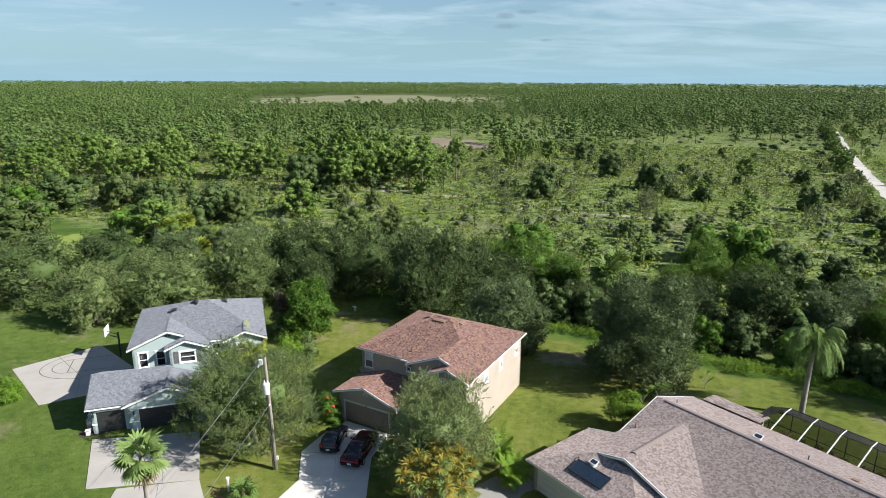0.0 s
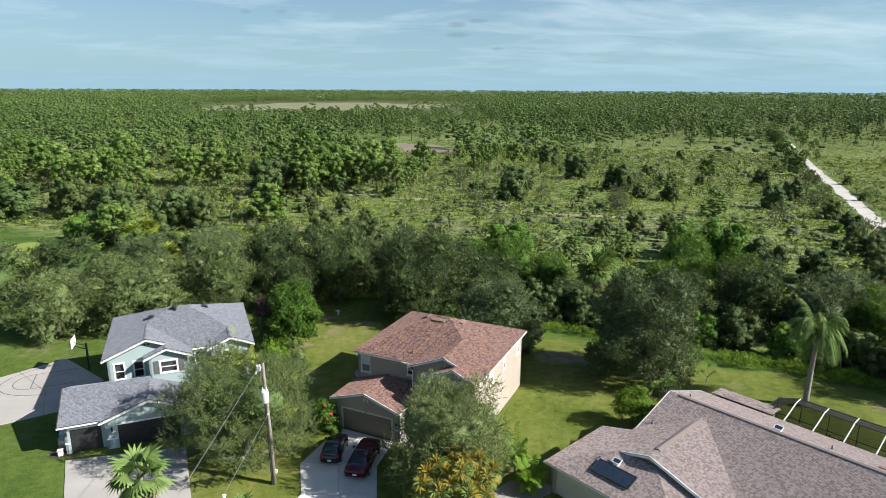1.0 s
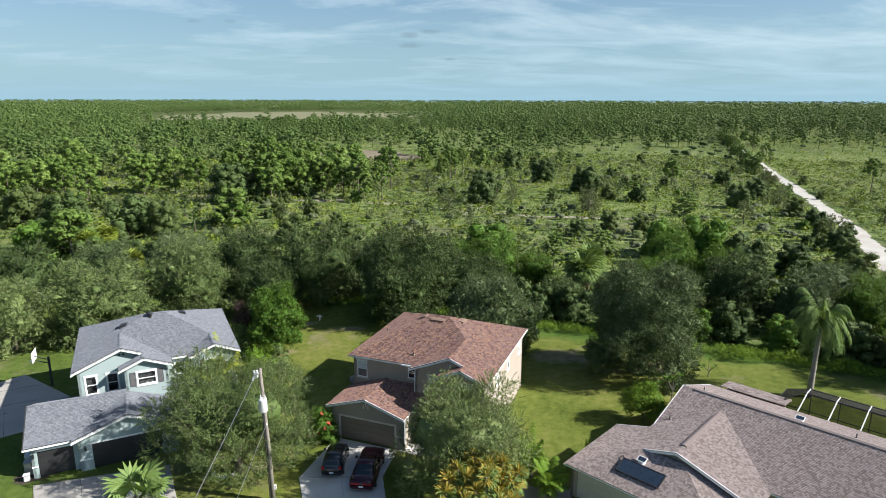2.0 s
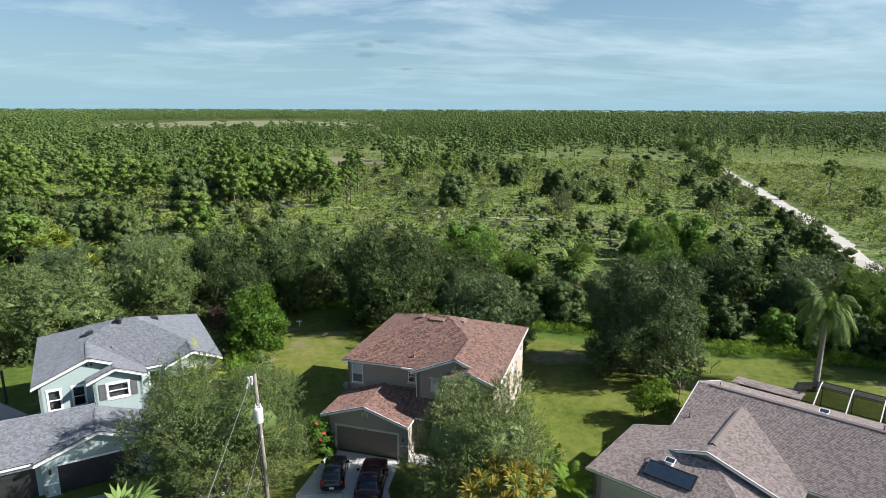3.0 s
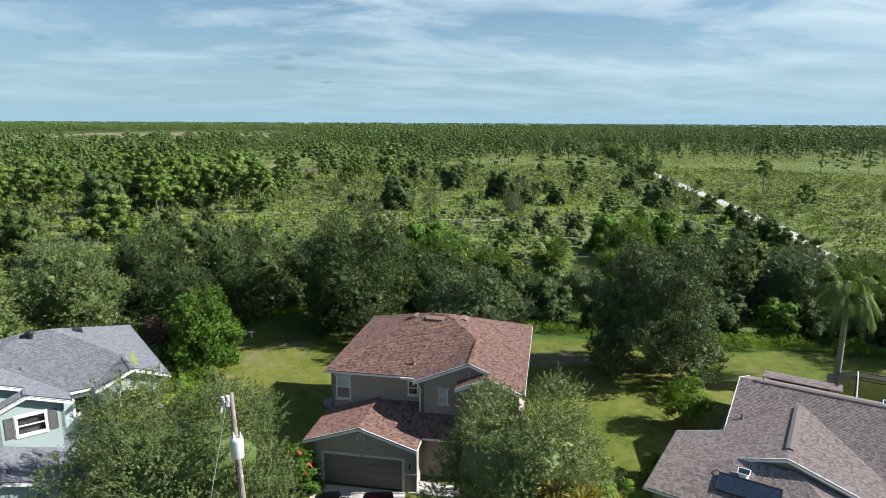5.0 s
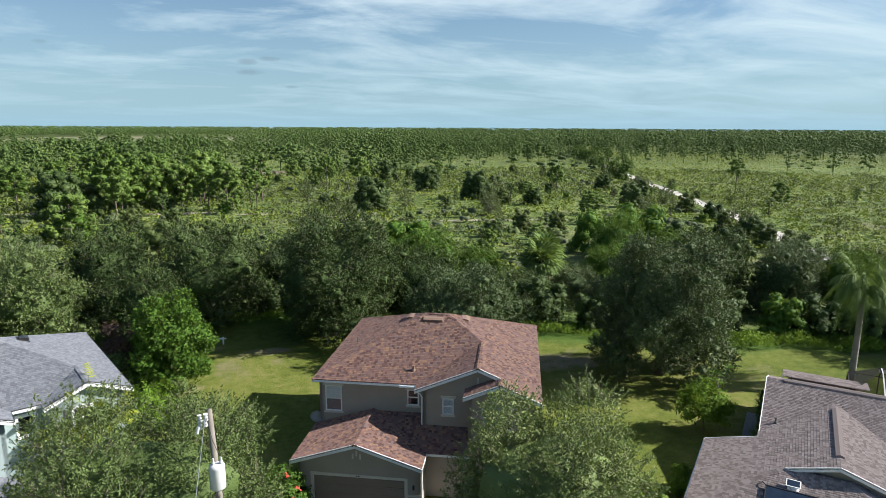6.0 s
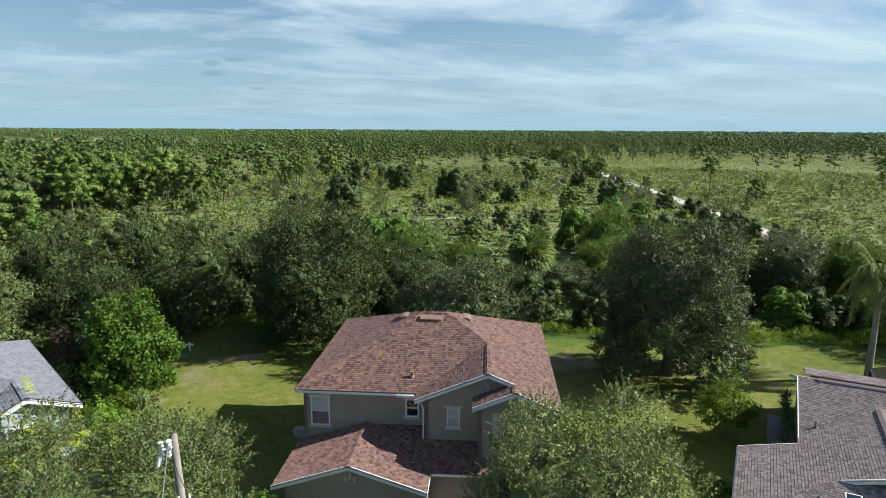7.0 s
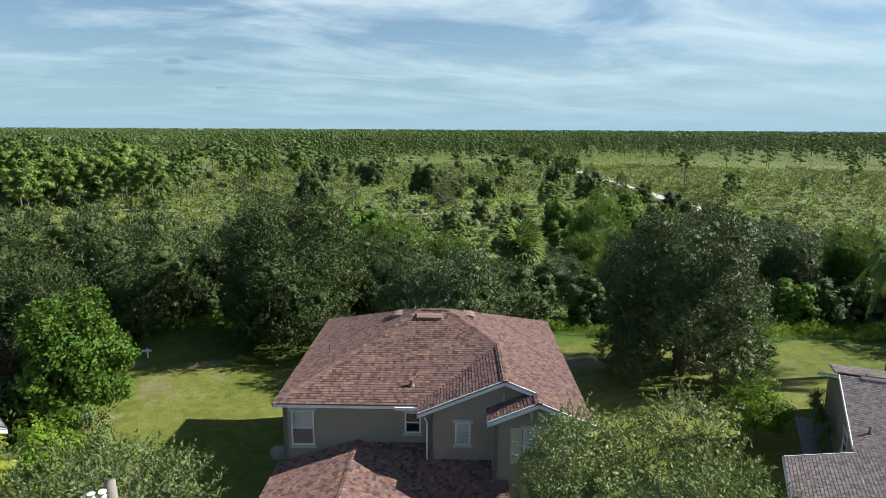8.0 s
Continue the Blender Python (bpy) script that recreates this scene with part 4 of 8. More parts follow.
def window(parent, m, w, h, trim, blind=0.5, bars=1, sill=True, head=True, surround=False):
    """A window in its own frame: x across, y into the wall, z up from its foot."""
    root = new("window")
    root.parent = parent
    root.matrix_basis = m
    bm = boxes((-0.02, w + 0.02, -0.02, 0.06, -0.02, 0.05), (-0.02, w + 0.02, -0.02, 0.06, h - 0.05, h + 0.02), (-0.02, 0.05, -0.02, 0.06, 0.05, h - 0.05), (w - 0.05, w + 0.02, -0.02, 0.06, 0.05, h - 0.05))
    if bars:
        box(bm, 0.05, w - 0.05, -0.012, 0.05, h / 2 - 0.025, h / 2 + 0.025)
    part("window_frame", bm, "trim_white", root)
    glass = part("pane", boxes((0.05, w - 0.05, 0.018, 0.024, 0.05, h - 0.05)), "glass", root)
    glass.visible_shadow = False
    if blind:
        bm = bmesh.new()
        k = max(3, int(h * blind / 0.05))
        for i in range(k):
            z = h - 0.04 - (i + 1) * h * blind / k
            prism(bm, [(0.05, 0.030, z), (w - 0.05, 0.030, z), (w - 0.05, 0.042, z + 0.048), (0.05, 0.042, z + 0.048)], (0, 0.004, 0))
        part("blind", bm, "blind", root)
        part("shade", boxes((0.05, w - 0.05, 0.034, 0.042, 0.04, h - 0.05 - h * blind)), "shade_grey", root)
    # a near-black panel closes the opening; the room's darkness is painted on it
    part("dark_room", boxes((-0.05, w + 0.05, 0.21, 0.23, -0.05, h + 0.05)), "room_gloom", root)
    if head:
        part("lintel", boxes((-0.12, w + 0.12, -0.045, 0.03, h + 0.01, h + 0.14)), trim, root)
    if sill:
        part("window_sill", boxes((-0.10, w + 0.10, -0.06, 0.03, -0.13, -0.01)), trim, root)
    if surround:
        part("surround", boxes((-0.09, 0.0, -0.03, 0.03, -0.01, h + 0.01)), trim, root)
        part("surround", boxes((w, w + 0.09, -0.03, 0.03, -0.01, h + 0.01)), trim, root)
    return root


def shutter(parent, m, w, h, material):
    bm = boxes((0, w, -0.035, 0.0, 0, 0.06), (0, w, -0.035, 0.0, h - 0.06, h), (0, 0.05, -0.035, 0.0, 0.06, h - 0.06), (w - 0.05, w, -0.035, 0.0, 0.06, h - 0.06), (0.05, w - 0.05, -0.034, 0, h / 2 - 0.03, h / 2 + 0.03))
    ob = part("shutter", bm, material, parent)
    ob.matrix_basis = m
    k = int((h - 0.2) / 0.075)
    for i in range(k):
        z = 0.08 + i * (h - 0.16) / k
        bm = bmesh.new()
        prism(bm, [(0.05, -0.03, z), (w - 0.05, -0.03, z), (w - 0.05, -0.02, z + 0.068), (0.05, -0.02, z + 0.068)], (0, 0.006, 0))
        part("slat", bm, material, ob)
    return ob


def garage_door(parent, m, w, h, material, rows=4, cols=8):
    root = new("garage_door")
    root.parent = parent
    root.matrix_basis = m
    for j in range(rows):
        z0, z1 = h * j / rows + 0.006, h * (j + 1) / rows - 0.006
        bm = boxes((0, w, 0.06, 0.10, z0, z1))
        for i in range(cols):
            x0, x1 = w * i / cols + 0.07, w * (i + 1) / cols - 0.07
            box(bm, x0, x1, 0.045, 0.062, z0 + 0.09, z1 - 0.09)
        part("door_panel", bm, material, root)
    return root


def at(u, v, z, turn=0.0):
    return Matrix.Translation((u, v, z)) @ Matrix.Rotation(radians(turn), 4, "Z")


def pipe_vent(parent, material, u, v, z, h=0.35, r=0.05):
    bm = bmesh.new()
    tube(bm, [(u, v, z - 0.1), (u, v, z + h)], [r, r], 10)
    tube(bm, [(u, v, z - 0.05), (u, v, z + 0.10)], [r * 2.2, r * 1.15], 10)
    return part("vent_pipe", bm, material, parent)


def box_vent(parent, material, u, v, z, slope_u, slope_v, w=0.9, d=0.45, h=0.14):
    """A low exhaust vent lying along the slope."""
    n = Vector((-slope_u, -slope_v, 1)).normalized()
    across = Vector((0, 0, 1)).cross(n)
    across = across.normalized() if across.length > 1e-3 else Vector((1, 0, 0))
    along = n.cross(across)
    turn = Matrix((across, along, n)).transposed().to_4x4()
    bm = bmesh.new()
    box(bm, -w / 2 - 0.08, w / 2 + 0.08, -d / 2 - 0.08, d / 2 + 0.08, 0.02, 0.04)
    prism(bm, [(-w / 2, -d / 2, 0.04), (-w / 2, d / 2, 0.04), (-w / 2, d / 2, h * 0.5), (-w / 2, 0, h), (-w / 2, -d / 2, h)], (w, 0, 0))
    ob = part("roof_vent", bm, material, parent)
    ob.matrix_basis = Matrix.Translation((u, v, z)) @ turn
    return ob


K = 0.417
# -------- the taupe two-storey house with the red-brown roof --------
def red_house():
    h = thing("house", "two-storey taupe stucco house with a red-brown shingle roof", "house", at(-8.05, 55.97, 0, -28.5))
    e = 5.95
    rd = "roof_red"
    F = lambda u, v: (u, v, e + K * v)
    L = lambda u, v: (u, v, e + K * u)
    Bk = lambda u, v: (u, v, e + K * (11.9 - v))
    Rt = lambda u, v: (u, v, e + K * (13.3 - u))
    roof_plane("roof", [F(0, 0), F(6.2, 0), F(9.75, 3.55), F(7.35, 5.95), F(5.95, 5.95)], rd, h, 1, single=lambda p: p.y < 1.9 and 1.0 < p.x < 6.9)
    roof_plane("roof", [L(0, 0), L(5.95, 5.95), L(0, 11.9)], rd, h, 2)
    roof_plane("roof", [Bk(0, 11.9), Bk(5.95, 5.95), Bk(7.35, 5.95), Bk(13.3, 11.9)], rd, h, 3)
    roof_plane("roof", [Rt(13.3, 11.9), Rt(7.35, 5.95), Rt(9.75, 3.55), Rt(9.75, -0.8), Rt(11.04, -0.8), Rt(11.04, -1.7), Rt(13.3, -1.7)], rd, h, 4)
    G = lambda u, v: (u, v, e + K * (u - 6.2))
    roof_plane("roof", [G(6.2, -0.8), G(9.75, -0.8), G(9.75, 3.55), G(6.2, 0)], rd, h, 5)
    G2 = lambda u, v: (u, v, e + K * (13.3 - 11.04) - K * (11.04 - u))
    roof_plane("roof", [G2(9.03, -1.7), G2(11.04, -1.7), G2(11.04, -0.42), G2(9.03, -0.42)], rd, h, 6)
    for a, b in ((F(0, 0), F(5.95, 5.95)), (F(5.95, 5.95), F(7.35, 5.95)), (F(9.75, 3.55), F(7.35, 5.95)), (L(0, 11.9), L(5.95, 5.95)), (Rt(13.3, 11.9), Rt(7.35, 5.95)), (G(9.75, -0.8), G(9.75, 3.55)), (G2(11.04, -1.7), G2(11.04, -0.5))):
        caps(a, b, rd, h)
    fascia([F(0, 0), F(6.2, 0)], "trim_white", h, 0.17, -0.045)
    fascia([L(0, 11.9), L(0, 0)], "trim_white", h, 0.17, -0.045)
    fascia([Bk(13.3, 11.9), Bk(0, 11.9)], "trim_white", h, 0.17, -0.045)
    fascia([Rt(13.3, -1.7), Rt(13.3, 11.9)], "trim_white", h, 0.17, -0.045)
    fascia([G(6.2, -0.8), G(9.75, -0.8), Rt(11.0, -0.8)], "trim_white", h, 0.2, -0.045)
    fascia([G(6.2, 0.0), G(6.2, -0.8)], "trim_white", h, 0.17, -0.045)
    fascia([G2(9.03, -1.7), G2(11.04, -1.7), Rt(13.3, -1.7)], "trim_white", h, 0.2, -0.045)
    fascia([G2(9.03, -0.45), G2(9.03, -1.7)], "trim_white", h, 0.17, -0.045)
    # soffits
    bm = boxes((0.04, 6.6, 0.03, 0.42, e - 0.15, e - 0.12), (0.04, 0.32, 0.42, 11.86, e - 0.15, e - 0.12), (12.93, 13.26, -1.3, 11.4, e - 0.15, e - 0.12), (0.3, 13.26, 11.38, 11.86, e - 0.15, e - 0.12))
    part("soffit", bm, "trim_white", h)
    st = "stucco_taupe"
    top = e - 0.12
    win_main = ((0.37, 1.33, 3.87, 5.45), (5.3, 5.95, 4.5, 5.45))
    wall(h, st, (0.3, 0.4), (6.64, 0.4), 0, top, win_main)
    wall(h, st, (6.64, 0.4), (6.64, -0.4), 0, top, thick=0.2)
    wall(h, st, (6.64, -0.4), (9.3, -0.4), 0, 5.75, ((1.13, 1.74, 4.44, 5.41),))
    wall(h, st, (9.3, -0.4), (9.3, -1.3), 0, top)
    wall(h, st, (9.3, -1.3), (12.95, -1.3), 0, 5.75, ((1.22, 2.45, 4.13, 5.62),))
    wall(h, st, (12.95, -1.3), (12.95, 11.4), 0, top, ((3.6, 4.5, 4.1, 5.5), (7.1, 7.75, 4.1, 5.6), (10.95, 11.8, 4.1, 5.6)))
    wall(h, st, (12.95, 11.4), (0.3, 11.4), 0, top)
    wall(h, st, (0.3, 11.4), (0.3, 0.4), 0, top)
    gable_wall(h, st, 6.64, 11.0, 9.75, -0.4, 5.75, 5.98, 7.24, 6.72)
    gable_wall(h, st, 9.3, 12.95, 11.04, -1.3, 5.75, 6.02, 6.72, 5.93)
    # gable ornaments
    for u, v, z in ((9.70, -0.4, 6.72),):
        part("gable_ornament", boxes((u, u + 0.09, v - 0.05, v, z - 0.32, z)), "trim_cream", h)
    for u, z in ((10.75, 6.35), (11.05, 6.35), (11.35, 6.35)):
        part("gable_ornament", boxes((u, u + 0.1, -1.35, -1.3, z - 0.34, z)), "trim_cream", h)
    window(h, at(0.67, 0.4, 3.87), 0.96, 1.58, "trim_cream", 0.52)
    window(h, at(5.60, 0.4, 4.5), 0.65, 0.95, "trim_cream", 0.0)
    window(h, at(7.77, -0.4, 4.44), 0.61, 0.97, "trim_cream", 0.95)
    window(h, at(10.52, -1.3, 4.13), 1.23, 1.49, "trim_cream", 0.6)
    shutter(h, at(9.98, -1.302, 4.1), 0.46, 1.56, "trim_cream")
    shutter(h, at(11.83, -1.302, 4.1), 0.46, 1.56, "trim_cream")
    for v0, w, z, hh in ((2.3, 0.9, 4.1, 1.4), (5.8, 0.65, 4.1, 1.5), (9.65, 0.85, 4.1, 1.5)):
        window(h, at(12.95, v0, z, 90), w, hh, "trim_white", 0.5)
    # corner downpipe and gutter
    bm = bmesh.new()
    tube(bm, [(6.5, -0.75, 5.75), (6.52, -0.5, 5.55), (6.58, -0.45, 5.4), (6.58, -0.46, 3.75)], [0.04] * 4, 8)
    part("downpipe", bm, "trim_white", h)
    part("gutter", boxes((5.2, 6.2, -0.09, -0.02, e - 0.20, e - 0.08)), "trim_white", h)
    # roof fittings
    box_vent(h, "vent_brown", 6.43, 5.35, e + K * 5.35, 0, K, 1.25, 0.42, 0.15)
    box_vent(h, "vent_brown", 4.75, 6.5, e + K * 4.75, K, 0, 0.9, 0.42, 0.15)
    box_vent(h, "vent_brown", 8.45, 6.4, e + K * (13.3 - 8.45), -K, 0, 0.9, 0.42, 0.15)
    pipe_vent(h, "vent_brown", 5.85, 1.05, e + K * 1.05, 0.28, 0.07)
    pipe_vent(h, "lead", 1.49, 4.9, e + K * 1.49, 0.32, 0.035)
    # garage
    ge, gr, gk = 3.0, 4.15, 1.15 / 3.56
    GLs = lambda u, v: (u, v, ge + gk * u)
    GRs = lambda u, v: (u, v, gr - gk * (u - 3.56))
    SH = lambda u, v: (u, v, 4.04 + 0.4 * (v - 0.4))
    roof_plane("roof", [GLs(0, -4.0), GLs(3.56, -4.0), GLs(3.56, 0.39), GLs(0, 0.39)], rd, h, 7)
    roof_plane("roof", [GRs(3.56, -4.0), GRs(7.12, -4.0), GRs(7.12, -2.25), GRs(3.9, 0.39), GRs(3.56, 0.39)], rd, h, 8)
    roof_plane("roof", [SH(3.9, 0.39), SH(6.62, 0.39), SH(6.62, -0.41), SH(9.29, -0.41), SH(9.29, -1.31), SH(9.95, -1.31), SH(9.95, -2.25), SH(7.16, -2.25)], rd, h, 9)
    caps(GLs(3.56, -4.0), GLs(3.56, 0.3), rd, h)
    fascia([GLs(0, -4.0), GLs(3.56, -4.0), GRs(7.12, -4.0)], "trim_white", h, 0.2, -0.045)
    fascia([GLs(0, 0.39), GLs(0, -4.0)], "trim_white", h, 0.17, -0.045)
    fascia([GRs(7.12, -4.0), GRs(7.12, -2.2)], "trim_white", h, 0.17, -0.045)
    fascia([SH(7.16, -2.25), SH(9.95, -2.25)], "trim_white", h, 0.17, -0.045)
    wall(h, st, (0.4, -3.6), (7.0, -3.6), 0, 2.95, ((0.77, 5.74, 0, 2.08),))
    wall(h, st, (0.4, 0.4), (0.4, -3.6), 0, 2.95)
    wall(h, st, (7.0, -3.6), (7.0, -1.6), 0, 2.95)
    wall(h, st, (7.0, -1.6), (9.3, -1.6), 0, 2.9)
    gable_wall(h, st, 0.4, 7.0, 3.56, -3.6, 2.95, 3.0, 4.02, 2.95)
    garage_door(h, at(1.17, -3.6, 0.06), 4.97, 2.02, "door_taupe")
    part("door_surround", boxes((1.0, 1.17, -3.64, -3.6, 0, 2.08), (6.14, 6.31, -3.64, -3.6, 0, 2.08), (1.0, 6.31, -3.65, -3.6, 2.08, 2.24)), "trim_cream", h)
    part("wall_band", boxes((6.31, 7.03, -3.64, -3.6, 1.15, 1.27)), "trim_cream", h)
    for u, z in ((3.36, 3.45), (3.56, 3.62), (3.76, 3.45)):
        part("gable_ornament", boxes((u - 0.045, u + 0.045, -3.65, -3.6, z - 0.3, z)), "trim_cream", h)
    bm = boxes((6.58, 6.68, -3.72, -3.6, 1.62, 1.82), (6.6, 6.66, -3.7, -3.64, 1.82, 1.88))
    part("wall_lamp", bm, "metal_dark", h, "black wall lantern")
    part("house_number", boxes((3.52, 3.6, -3.66, -3.65, 2.12, 2.19), (3.63, 3.71, -3.66, -3.65, 2.12, 2.19)), "metal_dark", h)
    bm = bmesh.new()
    tube(bm, [(7.14, -4.0, 2.9), (7.1, -3.75, 2.75), (7.08, -3.7, 2.6), (7.08, -3.7, 0.1)], [0.04] * 4, 8)
    part("downpipe", bm, "trim_white", h)
    # dish on the left wall
    dish = new("satellite_dish")
    dish.parent = h
    dish.matrix_basis = at(-0.25, 1.3, 2.9)
    bm = bmesh.new()
    rings = []
    for i in range(5):
        r = 0.42 * i / 4
        rings.append([bm.verts.new((r * math.cos(a), r * 0.85 * math.sin(a), 0.22 * (r / 0.42) ** 2)) for a in np.linspace(0, 2 * math.pi, 21)[:-1]] if i else [bm.verts.new((0, 0, 0))])
    for k in range(20):
        bm.faces.new((rings[0][0], rings[1][k], rings[1][(k + 1) % 20]))
        for i in range(1, 4):
            bm.faces.new((rings[i][k], rings[i + 1][k], rings[i + 1][(k + 1) % 20], rings[i][(k + 1) % 20]))
    bmesh.ops.solidify(bm, geom=bm.faces[:], thickness=0.015)
    bmesh.ops.rotate(bm, verts=bm.verts, matrix=Matrix.Rotation(radians(50), 3, "X") @ Matrix.Rotation(radians(20), 3, "Y"))
    part("reflector", bm, "metal_grey", dish, "", True)
    bm = bmesh.new()
    tube(bm, [(0, 0, -0.02), (0.2, 0, -0.25), (0.55, 0, -0.3)], [0.025] * 3, 8)
    tube(bm, [(0, 0.1, -0.15), (-0.05, -0.42, 0.05)], [0.015] * 2, 6)
    part("bracket", bm, "metal_grey", dish)
    return h


red_house()


# -------- the pale blue two-storey house --------
def blue_house():
    h = thing("house", "two-storey pale blue stucco house with a blue-grey roof", "house", at(-30.8, 55.3, 0, 18.8))
    e, rd = 6.0, "roof_grey"
    v0 = -0.7
    F = lambda u, v: (u, v, e + K * (v - v0))
    L = lambda u, v: (u, v, e + K * (u - 0.1))
    Bk = lambda u, v: (u, v, e + K * (10.9 - v))
    Rt = lambda u, v: (u, v, e + K * (13.35 - u))
    G1 = lambda u, v: (u, v, e + K * (7.7 - u))
    G3 = lambda u, v: (u, v, e + K * (u - 9.05))
    G2 = lambda u, v: (u, v, G1(5.55, 0)[2] - K * (5.55 - u))
    roof_plane("roof", [F(7.7, -0.7), F(9.05, -0.7), F(11.2, 1.45), F(7.55, 5.1), F(5.9, 5.1), F(3.9, 3.1)], rd, h, 11)
    roof_plane("roof", [L(0.1, 10.9), L(5.9, 5.1), L(3.9, 3.1), L(3.9, -1.0), L(0.1, -1.0)], rd, h, 12)
    roof_plane("roof", [G1(3.9, -1.0), G1(5.55, -1.0), G1(5.55, -2.2), G1(7.7, -2.2), G1(7.7, -0.7), G1(3.9, 3.1)], rd, h, 13)
    roof_plane("roof", [G2(3.6, -2.2), G2(5.55, -2.2), G2(5.55, -1.0), G2(3.6, -1.0)], rd, h, 14)
    roof_plane("roof", [G3(9.05, -1.5), G3(11.2, -1.5), G3(11.2, 1.45), G3(9.05, -0.7)], rd, h, 15)
    roof_plane("roof", [Rt(13.35, -1.5), Rt(11.2, -1.5), Rt(11.2, 1.45), Rt(7.55, 5.1), Rt(13.35, 10.9)], rd, h, 16)
    roof_plane("roof", [Bk(0.1, 10.9), Bk(5.9, 5.1), Bk(7.55, 5.1), Bk(13.35, 10.9)], rd, h, 17)
    for a, b in ((L(3.9, -1.0), L(3.9, 3.1)), (L(3.9, 3.1), L(5.9, 5.1)), (L(0.1, 10.9), L(5.9, 5.1)), (F(5.9, 5.1), F(7.55, 5.1)), (F(11.2, 1.45), F(7.55, 5.1)), (Rt(13.35, 10.9), Rt(7.55, 5.1)), (G3(11.2, -1.5), G3(11.2, 1.45)), (G1(5.55, -2.2), G1(5.55, -1.0))):
        caps(a, b, rd, h)
    w, k = "trim_white", "trim_dark"
    for line in ([L(0.1, -1.0), L(3.9, -1.0), G1(5.5, -1.0)], [G2(3.6, -2.2), G2(5.55, -2.2), G1(7.7, -2.2)], [G3(9.05, -1.5), G3(11.2, -1.5), Rt(13.35, -1.5)], [G1(7.7, -2.2), G1(7.7, -0.7)], [F(7.7, -0.7), F(9.05, -0.7)], [G3(9.05, -0.7), G3(9.05, -1.5)], [L(0.1, 10.9), L(0.1, -1.0)], [Rt(13.35, -1.5), Rt(13.35, 10.9)], [Bk(13.35, 10.9), Bk(0.1, 10.9)], [G2(3.6, -1.0), G2(3.6, -2.2)]):
        fascia(line, w, h, 0.2, -0.045)
        fascia([(a, b, c + 0.035) for a, b, c in line], k, h, 0.02, -0.07, "drip_edge")
    st, top = "stucco_blue", e - 0.12
    part("soffit", boxes((0.15, 0.5, -0.5, 10.8, e - 0.15, e - 0.12), (12.95, 13.3, -1.1, 10.8, e - 0.15, e - 0.12), (7.3, 9.4, -0.66, -0.3, e - 0.15, e - 0.12)), w, h)
    wall(h, st, (0.5, -0.6), (4.0, -0.6), 0, 5.85, ((0.55, 1.35, 3.85, 5.4), (2.15, 2.95, 3.85, 5.4)))
    wall(h, st, (4.0, -0.6), (4.0, -1.8), 0, top)
    wall(h, st, (4.0, -1.8), (7.3, -1.8), 0, 5.85, ((0.95, 2.35, 4.45, 5.55),))
    wall(h, st, (7.3, -1.8), (7.3, -0.3), 0, top)
    wall(h, st, (7.3, -0.3), (9.4, -0.3), 0, top, ((0.65, 1.4, 4.3, 5.4),))
    wall(h, st, (9.4, -0.3), (9.4, -1.1), 0, top)
    wall(h, st, (9.4, -1.1), (12.95, -1.1), 0, 5.85, ((1.0, 1.9, 4.25, 5.45),))
    wall(h, st, (12.95, -1.1), (12.95, 10.5), 0, top)
    wall(h, st, (12.95, 10.5), (0.5, 10.5), 0, top)
    wall(h, st, (0.5, 10.5), (0.5, -0.6), 0, top)
    gable_wall(h, st, 0.5, 5.4, 3.9, -0.6, 5.85, 6.02, 7.46, 6.82)
    gable_wall(h, st, 4.0, 7.3, 5.55, -1.8, 5.85, 6.1, 6.74, 6.02)
    gable_wall(h, st, 9.4, 12.95, 11.2, -1.1, 5.85, 6.02, 6.76, 6.02)
    for u, v, z, ww, hh in ((1.05, -0.6, 3.85, 0.8, 1.55), (2.65, -0.6, 3.85, 0.8, 1.55), (7.95, -0.3, 4.3, 0.75, 1.1), (10.4, -1.1, 4.25, 0.9, 1.2)):
        window(h, at(u, v, z), ww, hh, "trim_white", 0.0, 1, True, True, True)
    window(h, at(4.95, -1.8, 4.45), 1.4, 1.1, "trim_white", 0.0, 1, True, True, True)
    shutter(h, at(4.36, -1.802, 4.4), 0.44, 1.25, "shutter_grey")
    shutter(h, at(6.5, -1.802, 4.4), 0.44, 1.25, "shutter_grey")
    shutter(h, at(9.95, -1.102, 4.2), 0.3, 1.3, "shutter_grey")
    for u, v, z in ((3.75, -0.6, 6.95), (4.05, -0.6, 6.95), (11.1, -1.1, 6.5)):
        bm = bmesh.new()
        tube(bm, [(u, v - 0.04, z), (u, v + 0.02, z)], [0.09, 0.09], 12)
        part("gable_ornament", bm, "metal_dark", h, "small dark round vent")
    # roof fittings
    box_vent(h, "metal_dark", 4.15, 4.6, L(4.15, 0)[2], K, 0, 0.6, 0.5, 0.2)
    box_vent(h, "metal_dark", 9.2, 6.0, Rt(9.2, 0)[2], -K, 0, 0.6, 0.5, 0.2)
    bm = bmesh.new()
    tube(bm, [(6.4, 4.6, 8.1), (6.4, 4.6, 8.5), (6.4, 4.6, 8.56)], [0.16, 0.2, 0.3], 14)
    tube(bm, [(6.4, 4.6, 8.56), (6.4, 4.6, 8.7)], [0.3, 0.16], 14)
    part("roof_turbine", bm, "metal_dark", h)
    pipe_vent(h, "lead", 1.6, -0.2, L(1.6, 0)[2], 0.25, 0.04)
    pipe_vent(h, "lead", 5.6, 1.9, G1(5.6, 0)[2] + 0.1, 0.3, 0.04)
    # garage wing: a ridge along the front, and a gable over the wide door
    gk = 0.4
    GF = lambda u, v: (u, v, 2.75 + gk * (v + 5.9))
